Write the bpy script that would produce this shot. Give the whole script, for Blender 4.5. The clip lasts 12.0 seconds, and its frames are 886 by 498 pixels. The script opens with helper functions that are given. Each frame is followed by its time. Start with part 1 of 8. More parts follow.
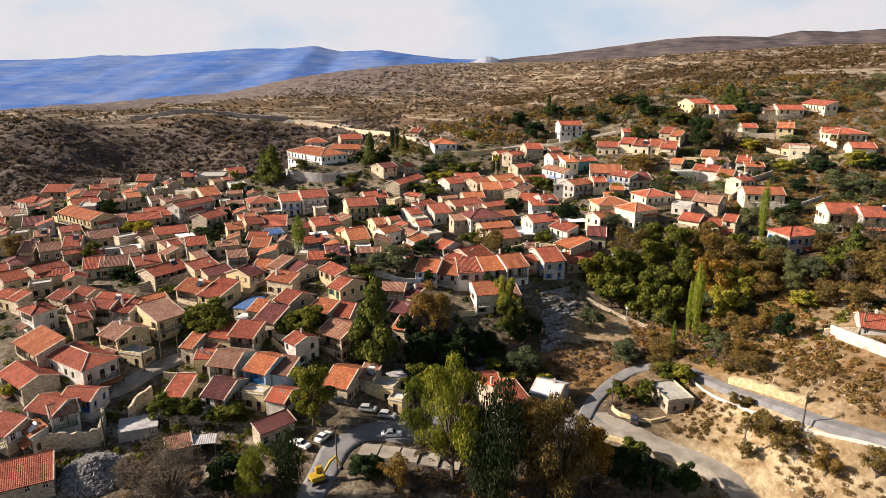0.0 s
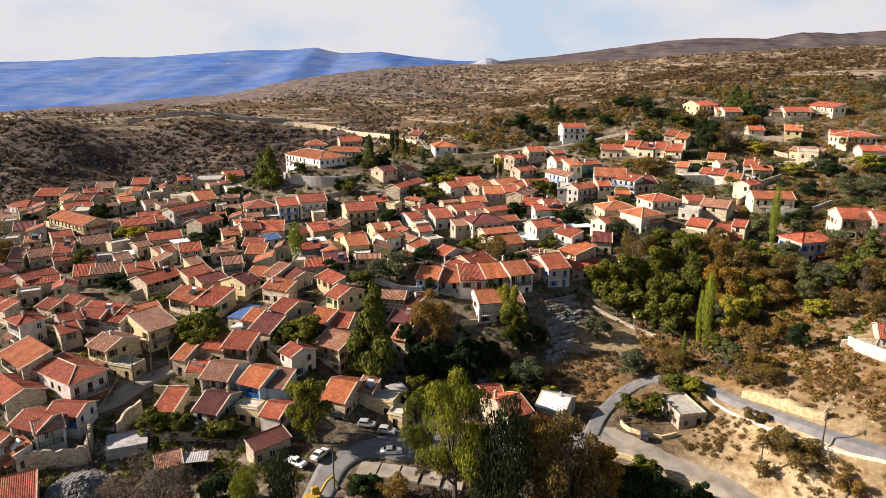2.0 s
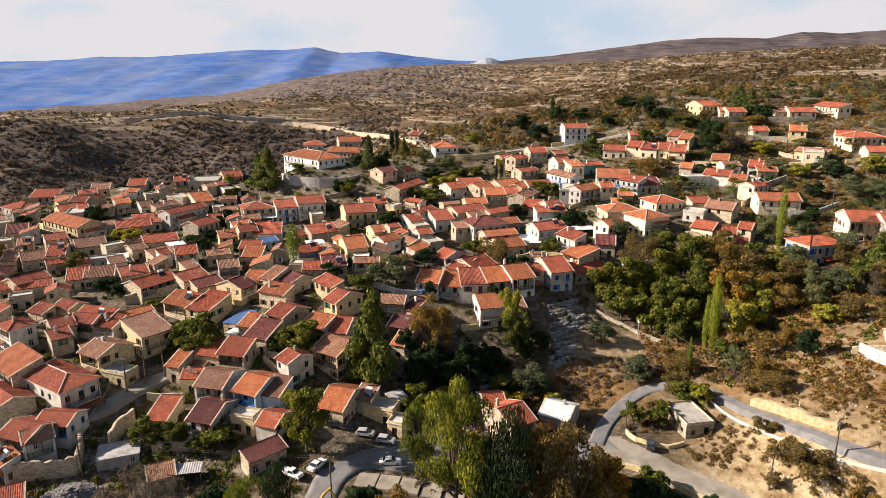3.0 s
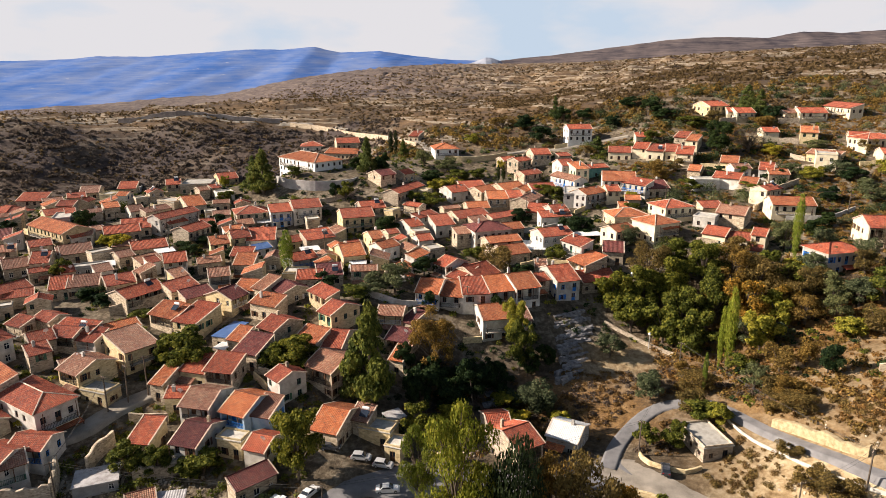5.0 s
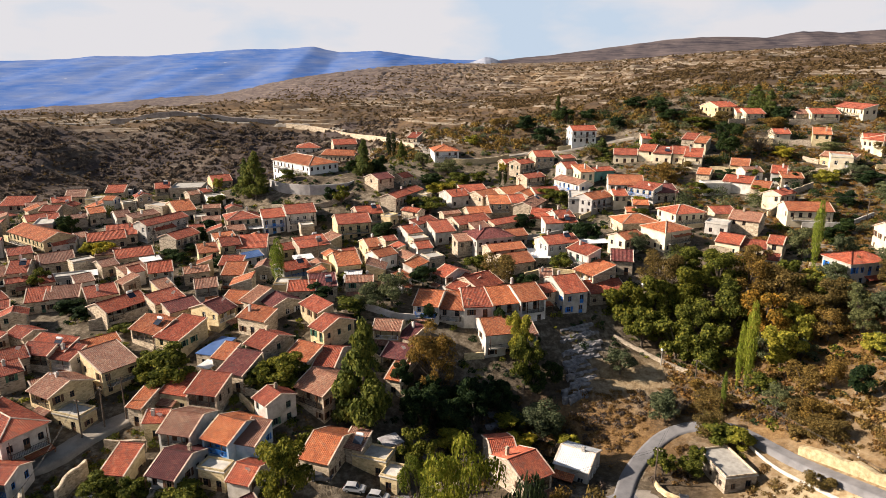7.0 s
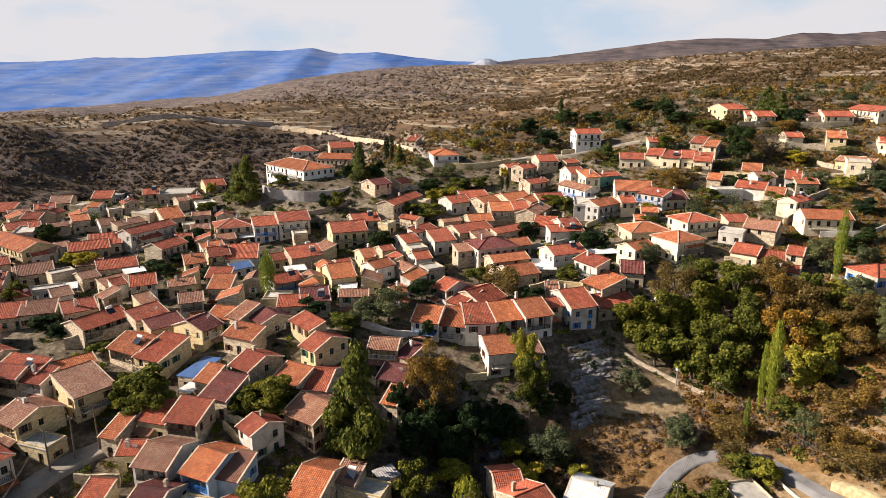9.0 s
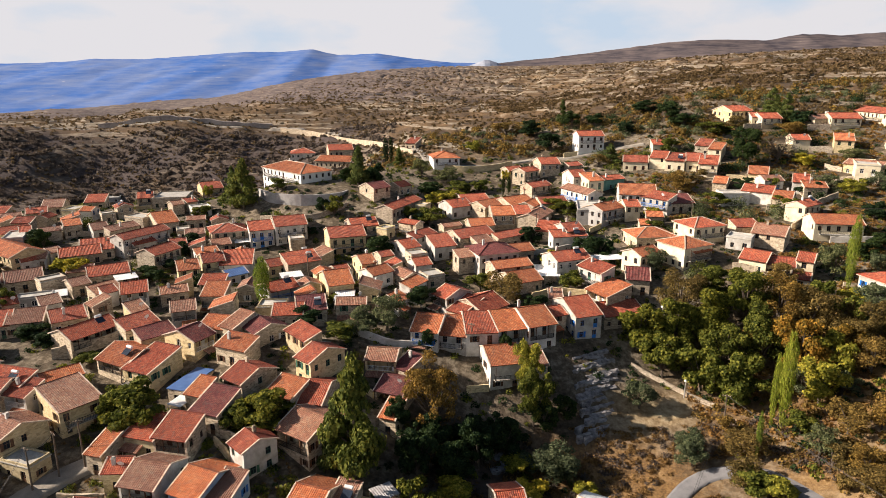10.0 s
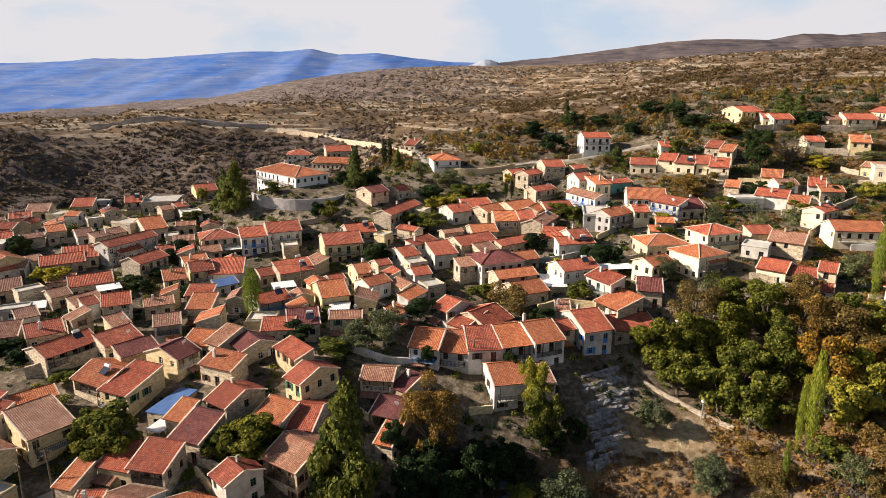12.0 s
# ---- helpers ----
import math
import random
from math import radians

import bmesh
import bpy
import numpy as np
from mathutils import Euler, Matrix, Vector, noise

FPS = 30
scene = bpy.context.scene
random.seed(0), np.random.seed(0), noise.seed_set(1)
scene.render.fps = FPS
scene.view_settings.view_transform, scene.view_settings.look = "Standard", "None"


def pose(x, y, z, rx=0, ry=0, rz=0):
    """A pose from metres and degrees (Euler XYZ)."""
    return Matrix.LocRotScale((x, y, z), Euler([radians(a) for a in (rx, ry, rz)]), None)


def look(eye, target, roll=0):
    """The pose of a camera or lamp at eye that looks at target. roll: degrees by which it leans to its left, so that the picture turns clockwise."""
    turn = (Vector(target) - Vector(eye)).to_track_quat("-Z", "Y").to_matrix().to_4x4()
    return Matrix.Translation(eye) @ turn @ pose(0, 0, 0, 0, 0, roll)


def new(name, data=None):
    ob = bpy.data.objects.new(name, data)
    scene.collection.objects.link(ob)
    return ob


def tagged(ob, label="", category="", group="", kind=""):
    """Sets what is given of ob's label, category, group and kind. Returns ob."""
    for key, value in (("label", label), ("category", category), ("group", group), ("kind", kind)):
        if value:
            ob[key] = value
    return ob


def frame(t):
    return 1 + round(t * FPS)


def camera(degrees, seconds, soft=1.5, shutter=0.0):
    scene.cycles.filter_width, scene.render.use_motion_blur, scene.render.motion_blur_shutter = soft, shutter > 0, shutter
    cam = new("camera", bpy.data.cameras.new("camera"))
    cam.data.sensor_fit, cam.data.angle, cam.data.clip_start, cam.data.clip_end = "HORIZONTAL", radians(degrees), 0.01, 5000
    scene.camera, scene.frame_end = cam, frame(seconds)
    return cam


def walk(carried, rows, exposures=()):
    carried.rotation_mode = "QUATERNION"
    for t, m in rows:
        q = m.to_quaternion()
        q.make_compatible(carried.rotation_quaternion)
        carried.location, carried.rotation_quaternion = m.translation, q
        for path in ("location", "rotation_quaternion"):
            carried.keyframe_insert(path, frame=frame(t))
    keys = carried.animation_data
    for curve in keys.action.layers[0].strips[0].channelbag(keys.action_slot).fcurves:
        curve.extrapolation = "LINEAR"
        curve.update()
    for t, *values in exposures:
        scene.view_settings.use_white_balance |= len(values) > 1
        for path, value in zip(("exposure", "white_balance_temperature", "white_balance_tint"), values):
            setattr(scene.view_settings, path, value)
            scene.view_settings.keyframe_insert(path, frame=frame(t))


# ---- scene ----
cam = camera(68.0, 12.0, soft=0.65)
PATH = [
    # seconds, x, y, z, tilt, roll, heading
    (0, 0.0, 0.0, 80.0, 74.5, 0.0, 0.0),
    (1, -0.18, 2.37, 79.95, 74.61, 0.0, -0.0),
    (2, -0.34, 5.32, 79.89, 74.64, 0.0, 0.01),
    (3, -0.48, 8.78, 79.84, 74.62, 0.0, -0.0),
    (5, -0.73, 16.84, 79.72, 74.59, 0.0, -0.03),
    (6, -0.82, 21.29, 79.67, 74.63, 0.0, -0.06),
    (7, -0.9, 25.91, 79.61, 74.57, 0.0, -0.11),
    (9, -1.02, 35.32, 79.48, 74.69, 0.0, -0.17),
    (10, -1.05, 39.94, 79.42, 74.8, 0.0, -0.17),
    (11, -1.06, 44.39, 79.36, 74.8, 0.0, -0.16),
    (12, -1.06, 48.6, 79.29, 74.77, 0.0, -0.14),
]
walk(cam, [(t, pose(x, y, z, rx, ry, rz)) for t, x, y, z, rx, ry, rz in PATH])

EXPOSURE = 0.75
scene.view_settings.exposure = EXPOSURE

# ---- world: a bright autumn sky with thin cloud, and the low sun from the west ----
SUN_ELEVATION, SUN_AZIMUTH = radians(28), radians(178)   # azimuth counted from +x
world = bpy.data.worlds.new("world")
scene.world = world
world.use_nodes = True
wn, wl = world.node_tree.nodes, world.node_tree.links
wn.clear()
w_out = wn.new("ShaderNodeOutputWorld")
w_bg = wn.new("ShaderNodeBackground")
w_sky = wn.new("ShaderNodeTexSky")
w_sky.sky_type, w_sky.sun_disc = "NISHITA", False
w_sky.sun_elevation, w_sky.sun_rotation = SUN_ELEVATION, radians(90) - SUN_AZIMUTH
w_sky.air_density, w_sky.dust_density = 1.0, 2.0
w_co = wn.new("ShaderNodeTexCoord")
w_sep = wn.new("ShaderNodeSeparateXYZ")
wl.new(w_co.outputs["Generated"], w_sep.inputs["Vector"])
w_map = wn.new("ShaderNodeMapping")
w_map.inputs["Scale"].default_value = (1.0, 1.0, 2.6)
w_map.inputs["Location"].default_value = (2.1, 0.3, 0.55)
w_noise = wn.new("ShaderNodeTexNoise")
w_noise.inputs["Scale"].default_value, w_noise.inputs["Detail"].default_value, w_noise.inputs["Roughness"].default_value = 3.1, 7, 0.5
w_ramp = wn.new("ShaderNodeValToRGB")
w_ramp.color_ramp.elements[0].position, w_ramp.color_ramp.elements[1].position = 0.50, 0.62
w_haze = wn.new("ShaderNodeValToRGB")          # haze is thick towards the horizon and thins out upwards
w_haze.color_ramp.elements[0].position, w_haze.color_ramp.elements[0].color = 0.10, (1, 1, 1, 1)
w_haze.color_ramp.elements[1].position, w_haze.color_ramp.elements[1].color = 0.42, (0, 0, 0, 1)
w_thick = wn.new("ShaderNodeMath")
w_thick.operation = "MULTIPLY"
w_mix = wn.new("ShaderNodeMix")
w_mix.data_type = "RGBA"
w_tint = wn.new("ShaderNodeMix")
w_tint.data_type = "RGBA"
w_tint.inputs["A"].default_value, w_tint.inputs["B"].default_value = (5.9, 7.0, 8.4, 1), (8.1, 7.9, 8.2, 1)
wl.new(w_ramp.outputs["Color"], w_tint.inputs["Factor"])
wl.new(w_tint.outputs["Result"], w_mix.inputs["B"])
wl.new(w_co.outputs["Generated"], w_map.inputs["Vector"])
wl.new(w_map.outputs["Vector"], w_noise.inputs["Vector"])
w_gap = wn.new("ShaderNodeMath")               # a thin blue gap in the cloud, whiter sky on either side of it
w_gap.operation, w_gap.inputs[1].default_value = "SUBTRACT", 0.20
w_off = wn.new("ShaderNodeMath")
w_off.operation = "ABSOLUTE"
w_side = wn.new("ShaderNodeMath")
w_side.operation, w_side.inputs[1].default_value = "MULTIPLY_ADD", 0.30
wl.new(w_sep.outputs["X"], w_gap.inputs[0])
wl.new(w_gap.outputs[0], w_off.inputs[0])
wl.new(w_off.outputs[0], w_side.inputs[0])
wl.new(w_noise.outputs["Fac"], w_side.inputs[2])
wl.new(w_side.outputs[0], w_ramp.inputs["Fac"])
wl.new(w_sep.outputs["Z"], w_haze.inputs["Fac"])
w_thick.inputs[0].default_value = 1.0
wl.new(w_haze.outputs["Color"], w_thick.inputs[1])
wl.new(w_thick.outputs[0], w_mix.inputs["Factor"])
wl.new(w_sky.outputs["Color"], w_mix.inputs["A"])
wl.new(w_mix.outputs["Result"], w_bg.inputs["Color"])
wl.new(w_bg.outputs["Background"], w_out.inputs["Surface"])
w_bg.inputs["Strength"].default_value = 0.057

sun = new("sun", bpy.data.lights.new("sun", "SUN"))
sun.data.energy, sun.data.angle, sun.data.color = 6.3, radians(0.6), (1.0, 0.86, 0.74)
sun_way = Vector((math.cos(SUN_AZIMUTH) * math.cos(SUN_ELEVATION), math.sin(SUN_AZIMUTH) * math.cos(SUN_ELEVATION), math.sin(SUN_ELEVATION)))
sun.matrix_world = look((0, 0, 300), Vector((0, 0, 300)) - sun_way)

# ---- materials ----
def ramp_node(nt, stops):
    node = nt.nodes.new("ShaderNodeValToRGB")
    el = node.color_ramp.elements
    while len(el) < len(stops):
        el.new(0.5)
    for e, (pos, col) in zip(el, stops):
        e.position, e.color = pos, (*col, 1)
    return node


def mixed(nt, fac, a, b, blend="MIX"):
    node = nt.nodes.new("ShaderNodeMix")
    node.data_type, node.blend_type = "RGBA", blend
    for socket, value in (("Factor", fac), ("A", a), ("B", b)):
        if isinstance(value, bpy.types.NodeSocket):
            nt.links.new(value, node.inputs[socket])
        elif isinstance(value, (int, float)):
            node.inputs[socket].default_value = value
        else:
            node.inputs[socket].default_value = (*value, 1)
    return node.outputs["Result"]


def noise_node(nt, vector, scale, detail=4, rough=0.55):
    node = nt.nodes.new("ShaderNodeTexNoise")
    node.inputs["Scale"].default_value, node.inputs["Detail"].default_value, node.inputs["Roughness"].default_value = scale, detail, rough
    nt.links.new(vector, node.inputs["Vector"])
    return node.outputs["Fac"]


def sums(nt, op, a, b):
    node = nt.nodes.new("ShaderNodeMath")
    node.operation = op
    for k, value in enumerate((a, b)):
        if isinstance(value, bpy.types.NodeSocket):
            nt.links.new(value, node.inputs[k])
        else:
            node.inputs[k].default_value = value
    return node.outputs[0]


def base_material(name, rough=0.85, metal=0.0):
    mat = bpy.data.materials.new(name)
    mat.use_nodes = True
    nt = mat.node_tree
    shader = nt.nodes["Principled BSDF"]
    shader.inputs["Roughness"].default_value, shader.inputs["Metallic"].default_value = rough, metal
    shader.inputs["Specular IOR Level"].default_value = 0.25
    return mat, nt, shader


def bumped(nt, shader, height, strength, distance):
    node = nt.nodes.new("ShaderNodeBump")
    node.inputs["Strength"].default_value, node.inputs["Distance"].default_value = strength, distance
    nt.links.new(height, node.inputs["Height"])
    nt.links.new(node.outputs["Normal"], shader.inputs["Normal"])


def place_of(nt):
    return nt.nodes.new("ShaderNodeNewGeometry").outputs["Position"]


def simple(name, dark, light, scale=1.5, rough=0.85, metal=0.0, bump=0.3, fine=14.0, spread=0.0):
    """A surface of two tones, mottled at two scales; spread: how far whole objects differ."""
    mat, nt, shader = base_material(name, rough, metal)
    pos = place_of(nt)
    big, small = noise_node(nt, pos, scale, 5), noise_node(nt, pos, fine, 4)
    both = sums(nt, "ADD", sums(nt, "MULTIPLY", big, 0.65), sums(nt, "MULTIPLY", small, 0.35))
    col = ramp_node(nt, [(0.36, dark), (0.62, light)])
    nt.links.new(both, col.inputs["Fac"])
    out = col.outputs["Color"]
    if spread:
        info = nt.nodes.new("ShaderNodeObjectInfo")
        shift = ramp_node(nt, [(0.0, (1 - spread,) * 3), (1.0, (1 + spread * 0.5,) * 3)])
        nt.links.new(info.outputs["Random"], shift.inputs["Fac"])
        out = mixed(nt, 1.0, out, shift.outputs["Color"], "MULTIPLY")
    nt.links.new(out, shader.inputs["Base Color"])
    if bump:
        bumped(nt, shader, small, bump, 0.03)
    return mat


def tile_material(name, dark, mid, light, grey=(0.20, 0.16, 0.13)):
    """Clay roof tiles: courses across the slope, fired unevenly, with lichen and grime. UV: u across, v up the slope, in metres."""
    mat, nt, shader = base_material(name, 0.8)
    pos = place_of(nt)
    uv = nt.nodes.new("ShaderNodeUVMap").outputs["UV"]
    brick = nt.nodes.new("ShaderNodeTexBrick")
    brick.inputs["Scale"].default_value = 1.0
    brick.inputs["Brick Width"].default_value, brick.inputs["Row Height"].default_value = 0.30, 0.36
    brick.inputs["Mortar Size"].default_value, brick.offset = 0.022, 0.0
    brick.inputs["Color1"].default_value, brick.inputs["Color2"].default_value = (0, 0, 0, 1), (1, 1, 1, 1)
    brick.inputs["Mortar"].default_value = (0.3, 0.3, 0.3, 1)
    nt.links.new(uv, brick.inputs["Vector"])
    patch = noise_node(nt, pos, 0.55, 5, 0.6)
    mixer = sums(nt, "ADD", sums(nt, "MULTIPLY", brick.outputs["Color"], 0.34), sums(nt, "MULTIPLY", patch, 0.75))
    col = ramp_node(nt, [(0.22, dark), (0.52, mid), (0.82, light)])
    nt.links.new(mixer, col.inputs["Fac"])
    wear = ramp_node(nt, [(0.49, (0, 0, 0)), (0.74, (0.8, 0.8, 0.8))])
    nt.links.new(noise_node(nt, pos, 1.7, 6, 0.65), wear.inputs["Fac"])
    out = mixed(nt, wear.outputs["Color"], col.outputs["Color"], grey)
    info = nt.nodes.new("ShaderNodeObjectInfo")
    shift = ramp_node(nt, [(0.0, (0.66, 0.62, 0.62)), (0.35, (0.95, 0.98, 1.0)), (0.7, (1.06, 1.0, 0.92)), (1.0, (1.15, 1.12, 1.05))])
    nt.links.new(info.outputs["Random"], shift.inputs["Fac"])
    out = mixed(nt, 1.0, out, shift.outputs["Color"], "MULTIPLY")
    joint = ramp_node(nt, [(0.0, (1, 1, 1)), (1.0, (0.42, 0.38, 0.37))])
    nt.links.new(brick.outputs["Fac"], joint.inputs["Fac"])
    out = mixed(nt, 1.0, out, joint.outputs["Color"], "MULTIPLY")
    nt.links.new(out, shader.inputs["Base Color"])
    bumped(nt, shader, sums(nt, "SUBTRACT", 1.0, brick.outputs["Fac"]), 0.45, 0.05)
    return mat


def stone_material(name, dark, light, joint, size=0.42, spread=0.25):
    """Rubble or coursed limestone in soft mortar."""
    mat, nt, shader = base_material(name, 0.92)
    pos = place_of(nt)
    cells = nt.nodes.new("ShaderNodeTexVoronoi")
    cells.inputs["Scale"].default_value = 1 / size
    edge = nt.nodes.new("ShaderNodeTexVoronoi")
    edge.feature = "DISTANCE_TO_EDGE"
    edge.inputs["Scale"].default_value = 1 / size
    flat = nt.nodes.new("ShaderNodeMapping")
    flat.inputs["Scale"].default_value = (0.8, 0.8, 1.5)
    nt.links.new(pos, flat.inputs["Vector"])
    for node in (cells, edge):
        nt.links.new(flat.outputs["Vector"], node.inputs["Vector"])
    sep = nt.nodes.new("ShaderNodeSeparateColor")
    nt.links.new(cells.outputs["Color"], sep.inputs["Color"])
    stain = noise_node(nt, pos, 0.5, 6, 0.62)
    mixer = sums(nt, "ADD", sums(nt, "MULTIPLY", sep.outputs["Red"], 0.45), sums(nt, "MULTIPLY", stain, 0.6))
    col = ramp_node(nt, [(0.2, dark), (0.85, light)])
    nt.links.new(mixer, col.inputs["Fac"])
    gap = ramp_node(nt, [(0.02, (1, 1, 1)), (0.09, (0, 0, 0))])
    nt.links.new(edge.outputs["Distance"], gap.inputs["Fac"])
    out = mixed(nt, sums(nt, "MULTIPLY", gap.outputs["Color"], 0.7), col.outputs["Color"], joint)
    info = nt.nodes.new("ShaderNodeObjectInfo")
    shift = ramp_node(nt, [(0.0, (1 - spread,) * 3), (0.5, (1, 0.97, 0.93)), (1.0, (1.15, 1.12, 1.05))])
    nt.links.new(info.outputs["Random"], shift.inputs["Fac"])
    out = mixed(nt, 1.0, out, shift.outputs["Color"], "MULTIPLY")
    nt.links.new(out, shader.inputs["Base Color"])
    rough = sums(nt, "ADD", edge.outputs["Distance"], sums(nt, "MULTIPLY", noise_node(nt, pos, 9, 4), 0.3))
    bumped(nt, shader, rough, 0.6, 0.06)
    return mat


def leaf_material(name, dark, mid, light, turned=None):
    """Leaves: each clump its own tone."""
    mat, nt, shader = base_material(name, 0.75)
    shader.inputs["Specular IOR Level"].default_value = 0.12
    geo = nt.nodes.new("ShaderNodeNewGeometry")
    patch = noise_node(nt, geo.outputs["Position"], 0.45, 3)
    mixer = sums(nt, "ADD", sums(nt, "MULTIPLY", geo.outputs["Random Per Island"], 0.5), sums(nt, "MULTIPLY", patch, 0.6))
    stops = [(0.22, dark), (0.52, mid), (0.85, light)]
    if turned:
        stops.append((0.97, turned))
    col = ramp_node(nt, stops)
    nt.links.new(mixer, col.inputs["Fac"])
    info = nt.nodes.new("ShaderNodeObjectInfo")
    shift = ramp_node(nt, [(0.0, (0.75, 0.78, 0.8)), (0.5, (1, 1, 1)), (1.0, (1.25, 1.12, 0.85))])
    nt.links.new(info.outputs["Random"], shift.inputs["Fac"])
    tone = mixed(nt, 1.0, col.outputs["Color"], shift.outputs["Color"], "MULTIPLY")
    nt.links.new(tone, shader.inputs["Base Color"])
    glow = nt.nodes.new("ShaderNodeBsdfTranslucent")
    nt.links.new(tone, glow.inputs["Color"])
    blend = nt.nodes.new("ShaderNodeMixShader")
    blend.inputs["Fac"].default_value = 0.35
    nt.links.new(shader.outputs["BSDF"], blend.inputs[1])
    nt.links.new(glow.outputs["BSDF"], blend.inputs[2])
    nt.links.new(blend.outputs["Shader"], nt.nodes["Material Output"].inputs["Surface"])
    return mat


M_TILE = {
    "r": tile_material("red_clay_tiles", (0.19, 0.050, 0.034), (0.41, 0.098, 0.053), (0.57, 0.185, 0.098)),
    "o": tile_material("orange_clay_tiles", (0.28, 0.084, 0.042), (0.51, 0.160, 0.066), (0.64, 0.28, 0.13)),
    "t": tile_material("weathered_clay_tiles", (0.22, 0.10, 0.07), (0.36, 0.17, 0.11), (0.50, 0.31, 0.21), (0.28, 0.23, 0.18)),
    "d": tile_material("dark_maroon_tiles", (0.09, 0.03, 0.03), (0.17, 0.05, 0.05), (0.28, 0.10, 0.08), (0.15, 0.11, 0.10)),
}
M_WALL = {
    "c": stone_material("limestone_rubble", (0.17, 0.13, 0.09), (0.63, 0.54, 0.41), (0.44, 0.375, 0.285)),
    "y": stone_material("yellow_limestone", (0.34, 0.26, 0.14), (0.69, 0.575, 0.35), (0.56, 0.475, 0.31), 0.5),
    "w": simple("whitewashed_plaster", (0.36, 0.33, 0.28), (0.66, 0.63, 0.57), 0.7, spread=0.28),
    "W": simple("fresh_white_paint", (0.62, 0.60, 0.56), (0.78, 0.77, 0.73), 0.6, spread=0.05),
    "e": simple("cream_plaster", (0.50, 0.42, 0.28), (0.74, 0.66, 0.48), 0.6, spread=0.12),
    "g": simple("grey_plaster", (0.26, 0.25, 0.24), (0.42, 0.40, 0.37), 0.6, spread=0.15),
    "B": simple("pale_blue_plaster", (0.22, 0.34, 0.48), (0.42, 0.52, 0.60), 0.7),
    "G": simple("green_painted_plaster", (0.10, 0.26, 0.22), (0.18, 0.38, 0.32), 0.7),
}
M_CONCRETE = simple("weathered_concrete", (0.34, 0.32, 0.28), (0.58, 0.55, 0.48), 0.8, spread=0.25)
M_BLUE_SHEET = simple("blue_roof_sheet", (0.05, 0.10, 0.24), (0.09, 0.17, 0.36), 0.5, 0.5, bump=0.1)
M_WHITE_SHEET = simple("white_metal_sheet", (0.55, 0.55, 0.53), (0.80, 0.80, 0.78), 0.5, 0.5, bump=0.1)
M_GREY_SHEET = simple("rusty_metal_sheet", (0.24, 0.22, 0.21), (0.48, 0.47, 0.47), 0.9, 0.55, bump=0.1)
M_VERGE = simple("mortar_verge", (0.38, 0.27, 0.19), (0.66, 0.56, 0.45), 1.2)
M_FRAME = {
    "white": simple("white_painted_wood", (0.62, 0.61, 0.57), (0.80, 0.79, 0.76), 3, 0.6, bump=0.1),
    "brown": simple("brown_painted_wood", (0.07, 0.035, 0.02), (0.15, 0.08, 0.045), 3, 0.6, bump=0.1),
    "green": simple("green_painted_wood", (0.03, 0.08, 0.05), (0.06, 0.14, 0.09), 3, 0.6, bump=0.1),
    "blue": simple("blue_painted_wood", (0.01, 0.09, 0.36), (0.02, 0.18, 0.55), 3, 0.55, bump=0.1),
}
M_IRON = simple("dark_iron", (0.03, 0.03, 0.03), (0.07, 0.065, 0.06), 6, 0.6, 0.5, bump=0)
M_WOOD = simple("old_pole_wood", (0.06, 0.045, 0.035), (0.14, 0.11, 0.08), 4, 0.9)
M_BARK = simple("bark", (0.05, 0.04, 0.03), (0.13, 0.10, 0.075), 4, 0.95)
M_STEEL = simple("galvanised_steel", (0.45, 0.45, 0.44), (0.66, 0.66, 0.65), 5, 0.35, 0.7, bump=0)
M_PANEL = simple("solar_collector_glass", (0.015, 0.02, 0.03), (0.03, 0.04, 0.06), 4, 0.12, bump=0)
M_ASPHALT = simple("worn_asphalt", (0.125, 0.122, 0.122), (0.205, 0.20, 0.20), 0.5, 0.9, fine=30)
M_DUST_ROAD = simple("dusty_concrete_road", (0.17, 0.15, 0.12), (0.34, 0.30, 0.245), 0.35, 0.92, fine=25)
M_KERB = simple("whitewashed_kerb", (0.38, 0.35, 0.29), (0.62, 0.59, 0.52), 1.2)


def glass_material():
    mat, nt, shader = base_material("window_glass", 0.06)
    shader.inputs["Base Color"].default_value = (0.018, 0.022, 0.028, 1)
    shader.inputs["Specular IOR Level"].default_value = 0.6
    return mat


M_GLASS = glass_material()

# ---- the lie of the land: spot heights in metres, smoothed into one surface ----
VILLAGE_HEIGHTS = [
    (-8, 104, 12.5), (-11, 115, 13), (38, 117, 12.8), (16, 114, 13), (-22, 122, 16.2), (-40, 120, 15.2), (-60, 143, 20.2), (-78, 134, 21.2),
    (-39, 135, 20.7), (24, 163, 22.7), (38, 149, 14.5), (62, 187, 33.2), (10, 204, 29.7), (-26, 161, 27.2), (-24, 194, 28.7), (-37, 262, 43.2),
    (-4, 291, 43.7), (61, 293, 48.2), (-115, 253, 33.2), (-123, 210, 30.2), (-96, 200, 28.2), (-70, 182, 27.2), (-69, 212, 29.7), (89, 236, 39.2),
]
UPPER_VILLAGE_HEIGHTS = [
    (95, 209, 36.2), (-154, 289, 27.2), (-38, 230, 32.2), (-20, 130, 17.2), (-60, 235, 32.2), (15, 245, 35.2), (0, 262, 37.2), (-50, 250, 42.2), (-24, 252, 42.2), (-37, 280, 42.2), (-85, 268, 35.2), (-104, 266, 34.7), (-142, 258, 32.2),
]
